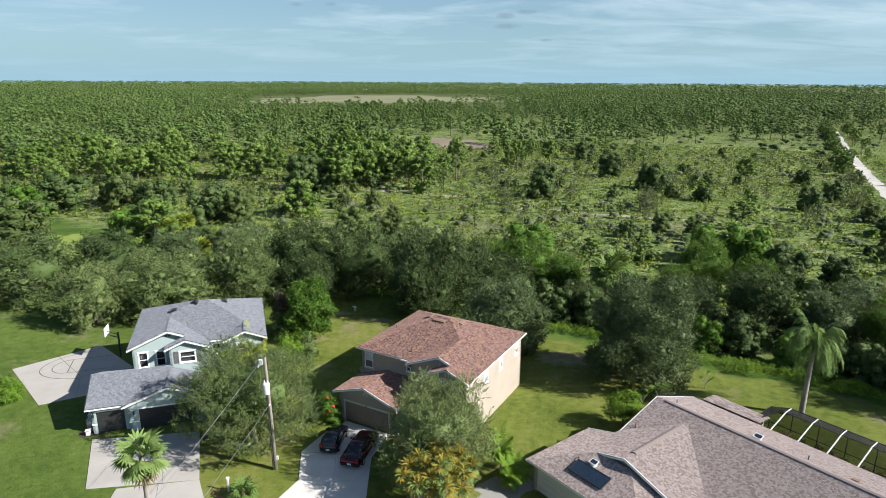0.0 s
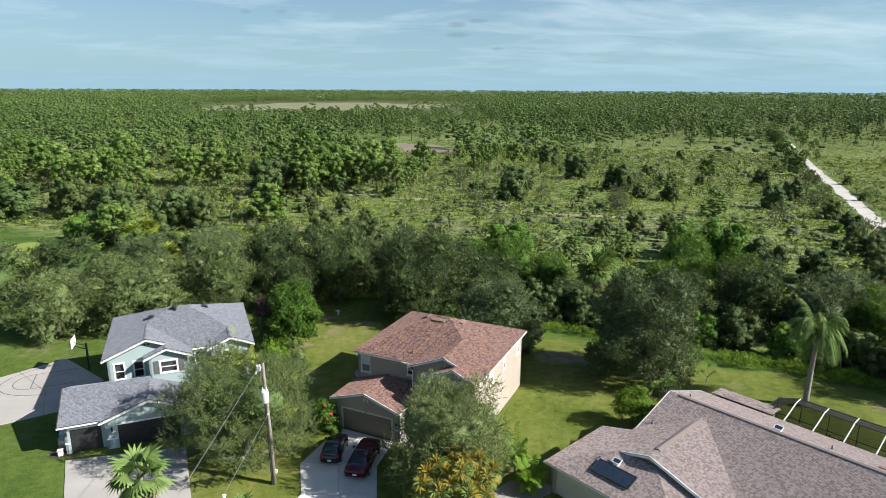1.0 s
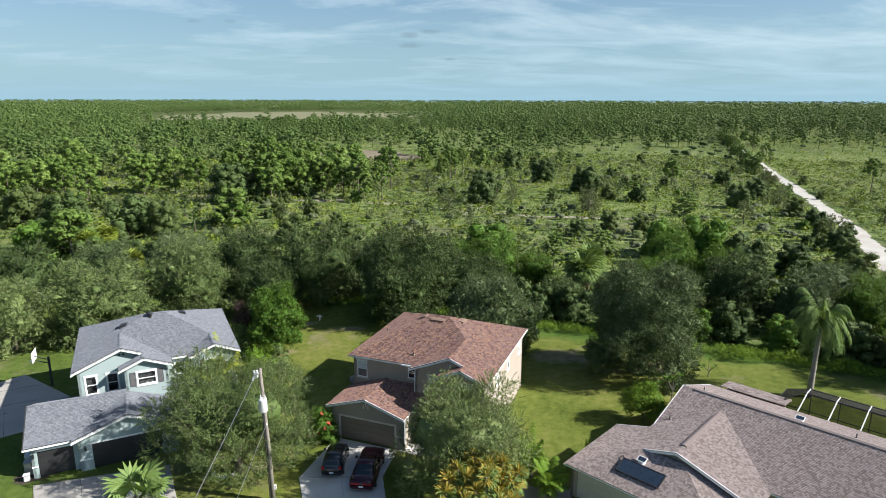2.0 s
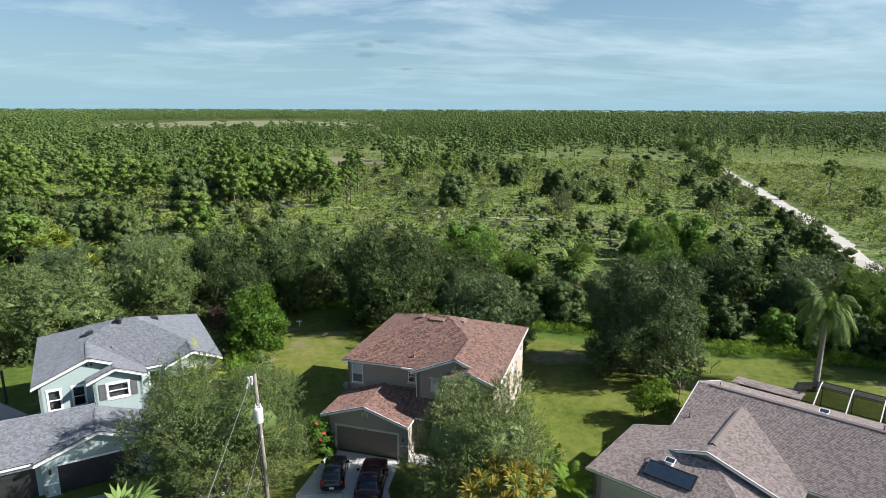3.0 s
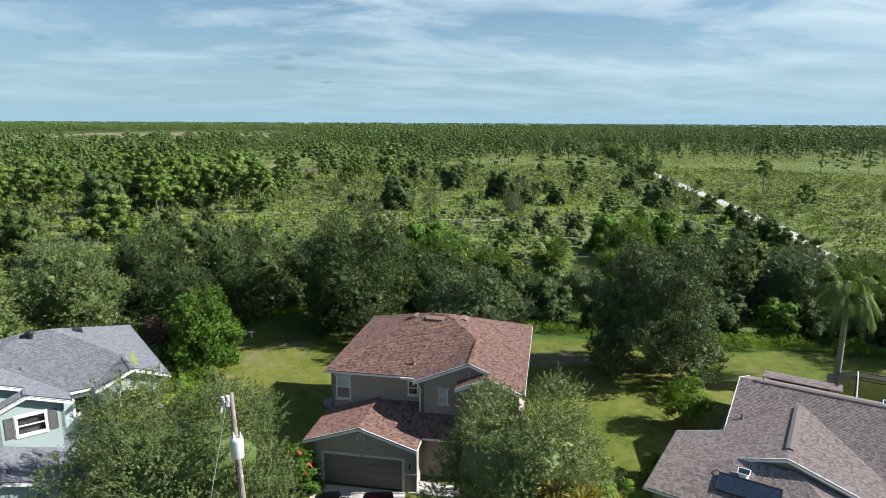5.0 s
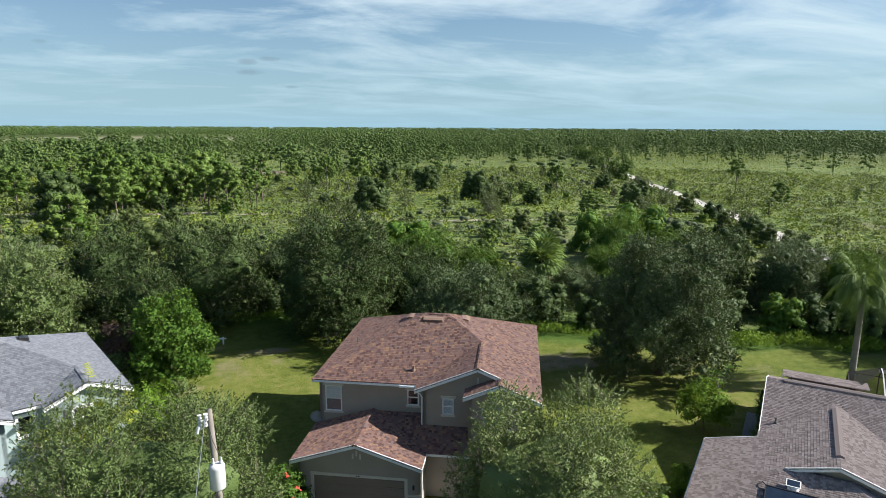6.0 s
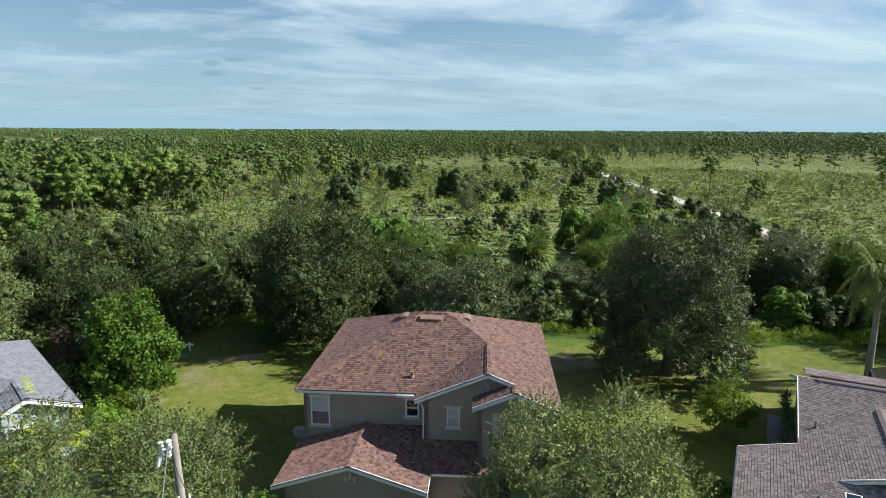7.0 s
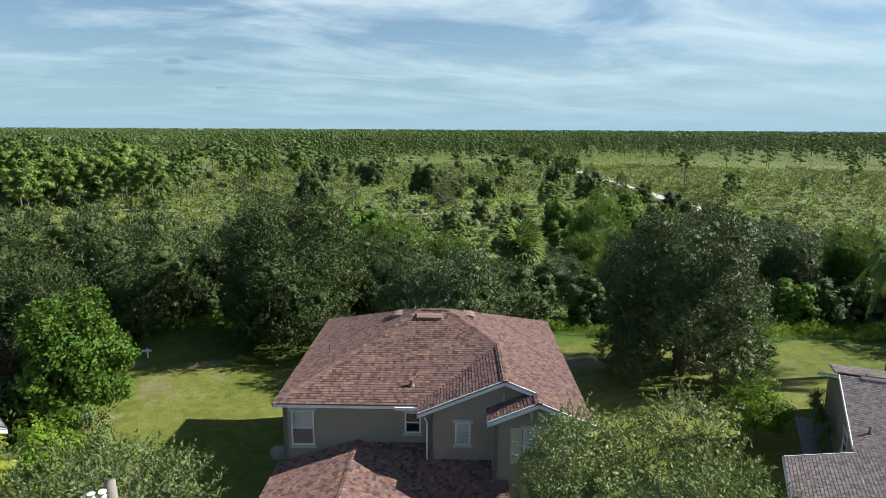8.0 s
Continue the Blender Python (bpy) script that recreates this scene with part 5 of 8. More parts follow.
    GB = lambda u, v: (u, v, 4.35 - gk * (v + 1.9))
    GL = lambda u, v: (u, v, 2.75 + 0.36 * (u - 0.1))
    GR = lambda u, v: (u, v, 4.15 - 0.36 * (u - 4.0))
    roof_plane("roof", [GF(-3.05, -5.9), GF(0.1, -5.9), GF(4.0, -2.4), GF(4.0, -1.9), GF(-3.05, -1.9)], rd, h, 21)
    roof_plane("roof", [GB(-3.05, -1.9), GB(0.48, -1.9), GB(0.48, 2.1), GB(-3.05, 2.1)], rd, h, 22)
    roof_plane("roof", [GL(0.1, -6.4), GL(4.0, -6.4), GL(4.0, -2.4), GL(0.1, -5.9)], rd, h, 23)
    roof_plane("roof", [GR(4.0, -6.4), GR(7.9, -6.4), GR(7.9, -1.82), GR(4.0, -1.82)], rd, h, 24)
    caps(GL(4.0, -6.4), GL(4.0, -1.9), rd, h)
    caps(GF(-3.05, -1.9), GF(0.4, -1.9), rd, h)
    for line in ([GF(-3.05, -5.9), GF(0.1, -5.9)], [GF(-3.05, -1.9), GF(-3.05, -5.9)], [GB(-3.05, 2.1), GB(-3.05, -1.9)], [GL(0.1, -5.9), GL(0.1, -6.4)], [GL(0.1, -6.4), GL(4.0, -6.4), GR(7.9, -6.4)], [GR(7.9, -6.4), GR(7.9, -1.8)]):
        fascia(line, w, h, 0.2, -0.045)
        fascia([(a, b, c + 0.035) for a, b, c in line], k, h, 0.02, -0.07, "drip_edge")
    wall(h, st, (-2.65, -5.5), (0.5, -5.5), 0, 2.7, ((0.4, 2.75, 0, 2.15),))
    wall(h, st, (0.5, -5.5), (0.5, -6.0), 0, 2.75)
    wall(h, st, (0.5, -6.0), (7.5, -6.0), 0, 2.75, ((0.9, 5.8, 0, 2.15),))
    wall(h, st, (7.5, -6.0), (7.5, -1.8), 0, 2.75)
    wall(h, st, (0.48, 1.7), (-2.65, 1.7), 0, 2.7)
    wall(h, st, (-2.65, 1.7), (-2.65, -5.5), 0, 2.7)
    bm = bmesh.new()
    prism(bm, [(-2.65, -5.5, 2.7), (-2.65, 1.7, 2.7), (-2.65, -1.9, 4.2)], (0.2, 0, 0))
    part("gable", bm, st, h)
    gable_wall(h, st, 0.5, 7.5, 4.0, -6.0, 2.75, 2.82, 4.05, 2.82)
    garage_door(h, at(-2.25, -5.5, 0.06), 2.35, 2.1, "door_black", 4, 4)
    garage_door(h, at(1.4, -6.0, 0.06), 4.9, 2.1, "door_black", 4, 8)
    part("door_surround", boxes((-2.35, 0.2, -5.54, -5.5, 2.15, 2.28), (1.3, 6.4, -6.04, -6.0, 2.15, 2.28)), "trim_white", h)
    for u, v in ((-2.5, -5.5), (0.95, -6.0), (6.7, -6.0)):
        part("wall_lamp", boxes((u - 0.07, u + 0.07, v - 0.14, v, 1.7, 1.98), (u - 0.045, u + 0.045, v - 0.12, v, 1.98, 2.05)), "metal_dark", h, "black wall lantern")
    part("wall_band", boxes((-2.68, -2.28, -5.56, -5.5, 0.9, 1.0), (0.5, 1.35, -6.06, -6.0, 0.9, 1.0)), "trim_white", h)
    return h


blue_house()


# -------- the tan one-storey house --------
def tan_house():
    h = thing("house", "one-storey tan stucco house with a tan-brown roof", "house", at(16.1, 45.95, 0, -51.5))
    k, kc, rd = 0.30, 0.325, "roof_tan"
    zr, vr = 4.9, 4.25
    F = lambda u, v: (u, v, zr - k * (vr - v))
    Bk = lambda u, v: (u, v, zr - 0.34 * (v - vr))
    zc, uc = 4.52, 3.85                                   # ridge of the cross wing
    vc = vr - (zr - zc) / k
    LS = lambda u, v: (u, v, zc - k * (uc - u))
    CR = lambda u, v: (u, v, zc - kc * (u - uc))
    u_r = uc + (zc - F(0, -2.8)[2]) / kc                  # right foot of the cross wing's valley
    v_l = vr - (zr - LS(0.1, 0)[2]) / k                   # where the left slope meets the main verge
    we = LS(-2.6, 0)[2]
    wk = (LS(1.5, 0)[2] - we) / 3.8
    WF = lambda u, v: (u, v, we + wk * (v + 9.08))
    WR = lambda u, v: (u, v, we + wk * (8.2 - u))
    roof_plane("roof", [F(0.1, v_l), F(uc, vc), F(u_r, -2.8), F(24, -2.8), F(24, vr), F(0.1, vr)], rd, h, 31, 0.14, 0.16)
    roof_plane("roof", [Bk(0.1, vr), Bk(24, vr), Bk(24, 10.6), Bk(0.1, 10.6)], rd, h, 32, 0.14, 0.16)
    roof_plane("roof", [CR(uc, -5.4), CR(9.3, -5.4), CR(9.3, -2.8), CR(u_r, -2.8), CR(uc, vc)], rd, h, 33, 0.14, 0.16)
    roof_plane("roof", [LS(-2.6, -9.08), LS(1.5, -5.28), LS(1.5, -5.4), LS(uc, -5.4), LS(uc, vc), LS(0.1, v_l), LS(0.1, -1.48), LS(-2.6, -1.48)], rd, h, 34, 0.14, 0.16)
    roof_plane("roof", [WF(-2.6, -9.08), WF(8.2, -9.08), WF(4.4, -5.28), WF(1.5, -5.28)], rd, h, 36, 0.14, 0.16)
    roof_plane("roof", [WR(8.2, -9.08), WR(8.2, -5.0), WR(4.4, -5.0), WR(4.4, -5.28)], rd, h, 38, 0.14, 0.16)
    for a, b in ((F(1.1, vr), F(23.9, vr)), (LS(-2.6, -9.08), LS(1.5, -5.28)), (WF(8.2, -9.08), WF(4.4, -5.28))):
        caps(a, b, rd, h)
    # raised ridge vents
    for a, b in ((F(1.1, vr), F(22, vr)), (LS(uc, -4.2), LS(uc, 2.0))):
        a, b = Vector(a), Vector(b)
        d = (b - a).normalized()
        s = d.cross(Vector((0, 0, 1)))
        bm = bmesh.new()
        prism(bm, [tuple(a + s * 0.2 + Vector((0, 0, -0.03))), tuple(a + s * 0.19 + Vector((0, 0, 0.05))), tuple(a + Vector((0, 0, 0.12))), tuple(a - s * 0.19 + Vector((0, 0, 0.05))), tuple(a - s * 0.2 + Vector((0, 0, -0.03)))], tuple(b - a))
        part("ridge_vent", bm, rd, h)
    w = "trim_white"
    g = "stucco_tan"
    fascia([LS(-2.6, -1.48), LS(-2.6, -9.08)], w, h, 0.15, -0.1, "gutter")
    fascia([WF(-2.6, -9.08), WF(8.2, -9.08)], w, h, 0.16, -0.045)
    fascia([LS(0.1, -1.48), LS(-2.6, -1.48)], w, h, 0.16, -0.045)
    fascia([Bk(0.1, 10.6), F(0.1, vr), F(0.1, v_l)], w, h, 0.18, -0.045)
    fascia([LS(1.55, -5.4), LS(uc, -5.4), CR(9.3, -5.4)], w, h, 0.2, -0.045)
    fascia([F(u_r, -2.8), F(24, -2.8)], w, h, 0.16, -0.045)
    fascia([Bk(24, 10.6), Bk(0.1, 10.6)], w, h, 0.16, -0.045)
    # walls
    wall(h, g, (-2.2, -8.7), (7.8, -8.7), 0, 2.5, ((0.5, 5.4, 0, 2.1),))
    wall(h, g, (-2.2, -1.9), (-2.2, -8.7), 0, 2.5)
    bm = bmesh.new()
    prism(bm, [(0.6, -1.9, 0), (-2.2, -1.9, 0), (-2.2, -1.9, LS(-2.2, 0)[2] - 0.13), (0.6, -1.9, LS(0.6, 0)[2] - 0.13)], (0, -0.2, 0))
    part("wall", bm, g, h)
    wall(h, g, (0.6, 10.2), (0.6, -1.9), 0, 2.6, ((6.3, 7.4, 1.0, 2.2),))
    wall(h, g, (23.6, 10.2), (0.6, 10.2), 0, 2.5)
    wall(h, g, (7.8, -8.7), (7.8, -2.0), 0, 2.5)
    wall(h, g, (7.8, -2.3), (23.6, -2.3), 0, 2.6)
    bm = bmesh.new()
    prism(bm, [(0.6, -1.9, 2.6), (0.6, 10.2, 2.6), (0.6, vr, zr - 0.15), (0.6, -1.9, F(0, -1.9)[2] - 0.15)], (0.2, 0, 0))
    part("gable", bm, g, h)
    gable_wall(h, g, 1.7, 8.6, uc, -5.0, 2.7, LS(1.7, 0)[2] - 0.12, zc - 0.13, CR(8.6, 0)[2] - 0.12)
    window(h, at(0.6, 3.9, 1.0, -90), 1.1, 1.2, w, 0.4)
    garage_door(h, at(-1.7, -8.7, 0.06), 4.9, 2.05, "trim_cream")
    # roof fittings
    deck = lambda u, v: WF(u, v)[2]
    slope = math.degrees(math.atan(wk))
    hot = new("solar_water_panel")
    hot.parent = h
    hot.matrix_basis = Matrix.Translation((0.78, -8.0, deck(0.78, -8.0) + 0.1)) @ Matrix.Rotation(radians(slope), 4, "X")
    part("frame", boxes((0, 3.1, 0, 0.05, 0, 0.1), (0, 3.1, 1.2, 1.25, 0, 0.1), (0, 0.05, 0.05, 1.2, 0, 0.1), (3.05, 3.1, 0.05, 1.2, 0, 0.1), (0.1, 0.25, 0.3, 0.36, -0.1, 0.0), (2.8, 2.95, 0.3, 0.36, -0.1, 0.0)), "metal_dark", hot)
    part("glass", boxes((0.05, 3.05, 0.05, 1.2, 0.02, 0.075)), "panel_blue", hot)
    bm = bmesh.new()
    tube(bm, [(0.05, 1.2, 0.06), (-0.15, 1.4, 0.06), (-0.15, 1.5, -0.05)], [0.03] * 3, 8)
    part("pipe", bm, "metal_dark", hot)
    for u, v, z, su, sv, tilt in ((1.95, -6.45, deck(1.95, -6.45), 0, wk, 1), (8.65, 5.1, Bk(0, 5.1)[2], 0, -0.34, -1)):
        fan = new("solar_fan")
        fan.parent = h
        fan.matrix_basis = at(u, v, z)
        bm = bmesh.new()
        tube(bm, [(0, 0, -0.05), (0, 0, 0.16)], [0.28, 0.24], 14)
        part("base", bm, "trim_white", fan)
        lid = boxes((-0.32, 0.32, -0.25, 0.25, 0, 0.03))
        bmesh.ops.transform(lid, matrix=Matrix.Translation((0, 0, 0.24)) @ Matrix.Rotation(radians(14), 4, "X"), verts=lid.verts)
        part("frame", lid, "trim_white", fan)
        lid = boxes((-0.27, 0.27, -0.2, 0.2, 0.031, 0.04))
        bmesh.ops.transform(lid, matrix=Matrix.Translation((0, 0, 0.24)) @ Matrix.Rotation(radians(14), 4, "X"), verts=lid.verts)
        part("solar_cell", lid, "panel_blue", fan)
    pipe_vent(h, "lead", 0.9, 0.2, F(0, 0.2)[2], 0.35, 0.05)
    pipe_vent(h, "lead", 12.2, 5.6, Bk(0, 5.6)[2], 0.35, 0.05)
    pipe_vent(h, "lead", 1.5, 5.2, Bk(0, 5.2)[2], 0.3, 0.04)
    box_vent(h, "vent_brown", 15.4, 5.5, Bk(0, 5.5)[2], 0, -0.34, 0.45, 0.4, 0.16)
    # covered porch behind
    PQ = lambda u, v: (u, v, 2.72 + 0.10 * (12.6 - v))
    roof_plane("roof", [PQ(1.0, 12.6), PQ(6.3, 12.6), PQ(6.3, 10.62), PQ(1.0, 10.62)], rd, h, 41, 0.15, 0.34)
    fascia([PQ(6.3, 12.6), PQ(1.0, 12.6)], w, h, 0.16, -0.045)
    fascia([PQ(1.0, 12.6), PQ(1.0, 10.62)], w, h, 0.16, -0.045)
    wall(h, g, (1.4, 12.2), (1.4, 10.2), 0, 2.55)
    wall(h, g, (6.0, 12.2), (1.4, 12.2), 0, 2.55)
    return h


tan_house()


def pool_cage():
    """White and dark aluminium frame with insect screen over the pool deck."""
    c = thing("pool_cage", "screened pool enclosure with pale aluminium beams", "pool enclosure", at(16.1, 45.95, 0, -51.5))
    deck = boxes((6.4, 23.0, 10.3, 15.3, 0.0, 0.10))
    part("deck", deck, "concrete", c)
    part("planting_bed", boxes((6.8, 22.6, 14.0, 15.1, 0.1, 0.17)), "mulch", c, "dark mulched bed along the screen")
    z1, z2, back, front = 3.35, 2.55, 15.2, 10.7
    us = [7.2 + 2.25 * i for i in range(8)]
    for u in us:
        bm = bmesh.new()
        for p, q in (((u, front, z2), (u, 13.4, z1)), ((u, 13.4, z1), (u, 14.5, z1))):
            d = (Vector(q) - Vector(p)).normalized()
            n = Vector((1, 0, 0)).cross(d) * 0.05
            prism(bm, [tuple(Vector(p) + n + Vector((-0.04, 0, 0))), tuple(Vector(q) + n + Vector((-0.04, 0, 0))), tuple(Vector(q) - n + Vector((-0.04, 0, 0))), tuple(Vector(p) - n + Vector((-0.04, 0, 0)))], (0.08, 0, 0))
        part("beam", bm, "metal_grey", c)
        part("post", boxes((u - 0.035, u + 0.035, back - 0.07, back, 0.1, 2.5)), "metal_dark", c)
        bm = bmesh.new()
        prism(bm, [(u - 0.035, 14.5, z1), (u - 0.035, back, 2.5), (u - 0.035, back - 0.08, 2.5), (u - 0.035, 14.42, z1)], (0.07, 0, 0))
        part("rafter", bm, "metal_dark", c)
    for z in (0.15, 0.95, 2.5):
        part("rail", boxes((us[0] - 2.0, us[-1], back - 0.06, back, z - 0.03, z + 0.03)), "metal_dark", c)
    part("purlin", boxes((us[0] - 0.2, us[-1], 13.37, 13.43, z1 - 0.04, z1 + 0.04), (us[0] - 0.2, us[-1], 14.47, 14.53, z1 - 0.04, z1 + 0.04)), "metal_dark", c)
    for v in (10.8, 12.4, 14.0, 15.17):
        part("post", boxes((us[0] - 2.0, us[0] - 1.94, v - 0.03, v + 0.03, 0.1, 2.5)), "metal_dark", c)
    part("rail", boxes((us[0] - 2.0, us[0] - 1.94, 10.7, 15.2, 2.47, 2.53), (us[0] - 2.0, us[0] - 1.94, 10.7, 15.2, 0.92, 0.98)), "metal_dark", c)
    bm = bmesh.new()
    for pts in (((us[0] - 1.97, back - 0.03, 0.1), (us[-1], back - 0.03, 0.1), (us[-1], back - 0.03, 2.5), (us[0] - 1.97, back - 0.03, 2.5)),
                ((us[0] - 1.97, back - 0.03, 2.5), (us[-1], back - 0.03, 2.5), (us[-1], 14.5, z1), (us[0] - 0.2, 14.5, z1)),
                ((us[0] - 0.2, 14.5, z1), (us[-1], 14.5, z1), (us[-1], 13.4, z1), (us[0] - 0.2, 13.4, z1)),
                ((us[0] - 1.97, 10.75, 0.1), (us[0] - 1.97, back, 0.1), (us[0] - 1.97, back, 2.5), (us[0] - 1.97, 10.75, 2.5)),
                ((us[0] - 1.97, 10.75, 2.5), (us[0] - 1.97, back, 2.5), (us[0] - 0.2, 14.5, z1), (us[0] - 0.2, 13.4, z1))):
        bm.faces.new([bm.verts.new(p) for p in pts])
    part("screen", bm, "screen", c)
    return c


pool_cage()

# ---- trees of the gardens ----
ROW = "oaks behind the gardens"
tree("oak_tree", "small-leaved oak with an airy grey-green crown beside the driveway", at(0.2, 43.2, 0), 51, 0.9, 9.0, 5.6, 3700, 24, 0.135, "oak_grey", n=44, size=0.26, reach=1.0, bunch=0.17, shell=0.5, up=0.7, core=7000, narrow=0.4, mass=0.0)
tree("oak_tree", "small-leaved oak with an airy grey-green crown beside the pole", at(-16.4, 48.2, 0), 52, 1.7, 8.8, 6.9, 4400, 24, 0.135, "oak_grey", n=44, size=0.26, reach=1.0, bunch=0.17, shell=0.5, up=0.7, core=7000, narrow=0.4, mass=0.0)
tree("oak_tree", "round broad oak with a full dark crown on the lawn", at(22.0, 61.0, 0), 53, 0.8, 12.3, 6.4, 5200, 18, 0.20, "oak_lit", n=44, size=0.25, reach=1.0, bunch=0.24, shell=0.3, core=6000, narrow=0.42, mass=0.3)
tree("oak_tree", "tall dark oak at the back of the lawn", at(-1.9, 80.5, 0), 54, 0.3, 12.3, 7.1, 4200, 15, 0.23, "oak", n=44, size=0.25, reach=1.2, bunch=0.3, core=5000, mass=0.3, group=ROW)
tree("oak_tree", "low broad dark oak behind the red-roofed house", at(7.4, 69.4, 0), 55, 0.2, 8.8, 6.3, 3800, 15, 0.20, "oak_lit", n=40, size=0.25, reach=0.9, bunch=0.26, core=5000, mass=0.3, group=ROW)
tree("maple_tree", "bright green round tree on a mulched ring", at(-16.4, 71.4, 0), 56, 1.3, 8.0, 3.4, 1900, 13, 0.24, "bright", n=30, size=0.30, reach=0.7, bunch=0.26, up=0.2, core=2500, narrow=0.62, mass=0.3)

# the row along the ditch: x, y, height, crown radius, leaf
ROW_TREES = [
    (-61.5, 86.0, 10, 9.0, "oak"), (-46.0, 76.0, 8.5, 5.5, "oak_grey"), (-37.0, 78.5, 9.5, 7.0, "oak_grey"), (-28.5, 84.0, 10.5, 6.2, "oak_grey"),
    (-23.0, 94.0, 10.5, 6.0, "oak"), (-13.0, 89.5, 11.3, 6.6, "oak"), (-33.0, 97.0, 9.0, 6.0, "oak_lit"), (14.0, 94.0, 8.0, 4.6, "bright"),
    # the oak at (54.0, 54.5) is unseen, added to throw shade on the right lawn
    (41.5, 75.0, 9.2, 5.8, "oak"), (40.0, 91.0, 9.2, 4.6, "bright"), (47.0, 70.0, 8.2, 4.8, "oak_lit"), (54.0, 54.5, 11.0, 5.8, "oak"), (53.0, 66.5, 8.0, 5.0, "bright"), (61.0, 63.0, 8.0, 5.2, "oak"),
    (33.5, 77.5, 7.0, 4.2, "oak_lit"), (19.5, 80.5, 5.0, 3.8, "oak"), (9.0, 84.5, 7.6, 5.2, "oak"), (-52.5, 92.0, 9.0, 6.5, "oak"), (-5.5, 93.0, 9.0, 5.5, "oak_lit"), (4.0, 90.5, 8.5, 5.0, "oak"),
    (27.5, 83.0, 4.6, 3.4, "oak_lit"), (-75.0, 90.0, 9.5, 7.0, "oak"), (-44.0, 97.0, 8.0, 6.0, "oak_lit"), (-19.0, 84.0, 8.0, 4.5, "oak"), (68.0, 59.5, 8.5, 5.5, "oak"), (56.0, 76.0, 7.0, 5.0, "oak_lit"), (64.0, 73.0, 6.0, 5.0, "oak"), (74.0, 67.0, 6.5, 5.0, "oak"), (19.0, 91.0, 6.0, 3.6, "bright"), (9.5, 96.0, 7.0, 4.0, "bright"), (34.0, 86.0, 6.0, 3.4, "bright"), (46.0, 86.5, 7.0, 4.2, "bright"),
]
ROW_MAKE = {}
for i, (x, y, hgt, rad, mat) in enumerate(ROW_TREES):
    key = (mat, i % 2)
    label = {"oak": "dense dark oak along the ditch", "oak_lit": "silvery green oak along the ditch", "oak_grey": "light olive-green oak along the ditch", "bright": "fresh green young tree along the ditch"}[mat]
    fit_to = Matrix.Diagonal((rad / 6.5, rad / 6.5, hgt / 10, 1))
    if key not in ROW_MAKE:
        ROW_MAKE[key] = tree("oak_tree", label, at(x, y, 0) @ fit_to, 60 + i, 0.0, 10.0, 6.4, 2100, 14, 0.235, mat, n=44, size=0.24, reach=1.1, bunch=0.30, core=3000, mass=0.32, narrow=0.44, group=ROW)
    else:
        proto = ROW_MAKE[key]
        keep = proto.scale.copy()
        proto.scale = (1, 1, 1)
        copy_thing(proto, at(x, y, 0, 67 * i) @ fit_to)
        proto.scale = keep


# ---- pines and scrub ----
def puff_quads(rng, lobes, per, long, wide):
    """Round puffs of needles, fullest on their upper sides."""
    lobes = np.array(lobes, float)
    pick = np.repeat(np.arange(len(lobes)), per)
    d = unit(rng.normal(size=(len(pick), 3)) + (0, 0, 0.45))
    off = d * (lobes[pick, 3] * rng.uniform(0.72, 1.08, len(pick)))[:, None]
    off[:, 2] *= lobes[pick, 4]
    facing = d + 0.3 * rng.normal(size=d.shape) + (0, 0, 0.1)
    return leaf_quads(rng, lobes[pick, :3] + off, facing, lobes[pick, 3] * long, lobes[pick, 3] * wide)


def pine_puffs(rng, height, radius, n, low, size):
    """Where the puffs of a pine's crown sit: on boughs that turn round the trunk, shorter towards the top."""
    out = []
    for i in range(n):
        f = (i + 0.5) / n
        a = i * 2.39996 + rng.uniform(-0.6, 0.6)
        k = radius * 0.8 * math.sqrt(max(0.02, 1 - ((f - 0.3) / 0.74) ** 2)) * (rng.uniform(0.75, 1.1) if i % 3 else rng.uniform(0.2, 0.6))
        out.append((k * math.cos(a), k * math.sin(a), height * (low + (0.95 - low) * f) + rng.uniform(-0.3, 0.3), radius * size * rng.uniform(0.75, 1.25), 0.72))
    return out


def pine(label, seed, height, radius, puffs, per, material="pine", low=0.36, size=0.24):
    """A straight trunk with level boughs, each ending in rounded puffs of needles."""
    rng = np.random.default_rng(seed)
    root = thing("pine_tree", label, "tree", None, "pines")
    bm = bmesh.new()
    tube(bm, [(0, 0, -0.1), (0.05, 0.02, height * 0.5), (0, 0.1, height * 0.97)], [0.17, 0.13, 0.03], 7)
    lobes = pine_puffs(rng, height, radius, puffs, low, size)
    for x, y, z, r, _ in lobes[::2]:
        tube(bm, [(0, 0, z - 0.7), (x * 0.9, y * 0.9, z - 0.15)], [0.05, 0.02], 4)
    part("trunk", bm, "bark", root)
    q = puff_quads(rng, lobes, per, 0.52, 0.27)
    foliage("crown", [loose(q), masses(rng, lobes, 0.66, 0.13, 2, -0.7)], material, root)
    return root


def bush(label, seed, height, radius, count, leaf, material, name="shrub", n=12, wispy=False):
    rng = np.random.default_rng(seed)
    root = thing(name, label, "shrub", None, "scrub trees")
    part("trunk", limbs(rng, height, radius, 0.07 + 0.01 * height, 4, 0.2), "bark", root)
    lobes = lobed(rng, -0.3, height, radius, n, 0.31)
    if wispy:
        q = spray_quads(rng, lobes, count // 9, 9, leaf, leaf * 0.3, 1.3, 0.2, 0.9)[0]
    else:
        q = puff_quads(rng, lobes, count // len(lobes), 0.36, 0.20)
    foliage("crown", [loose(q)] + ([] if wispy else [masses(rng, lobes, 0.7, 0.11, 2, -0.5)]), material, root)
    return root


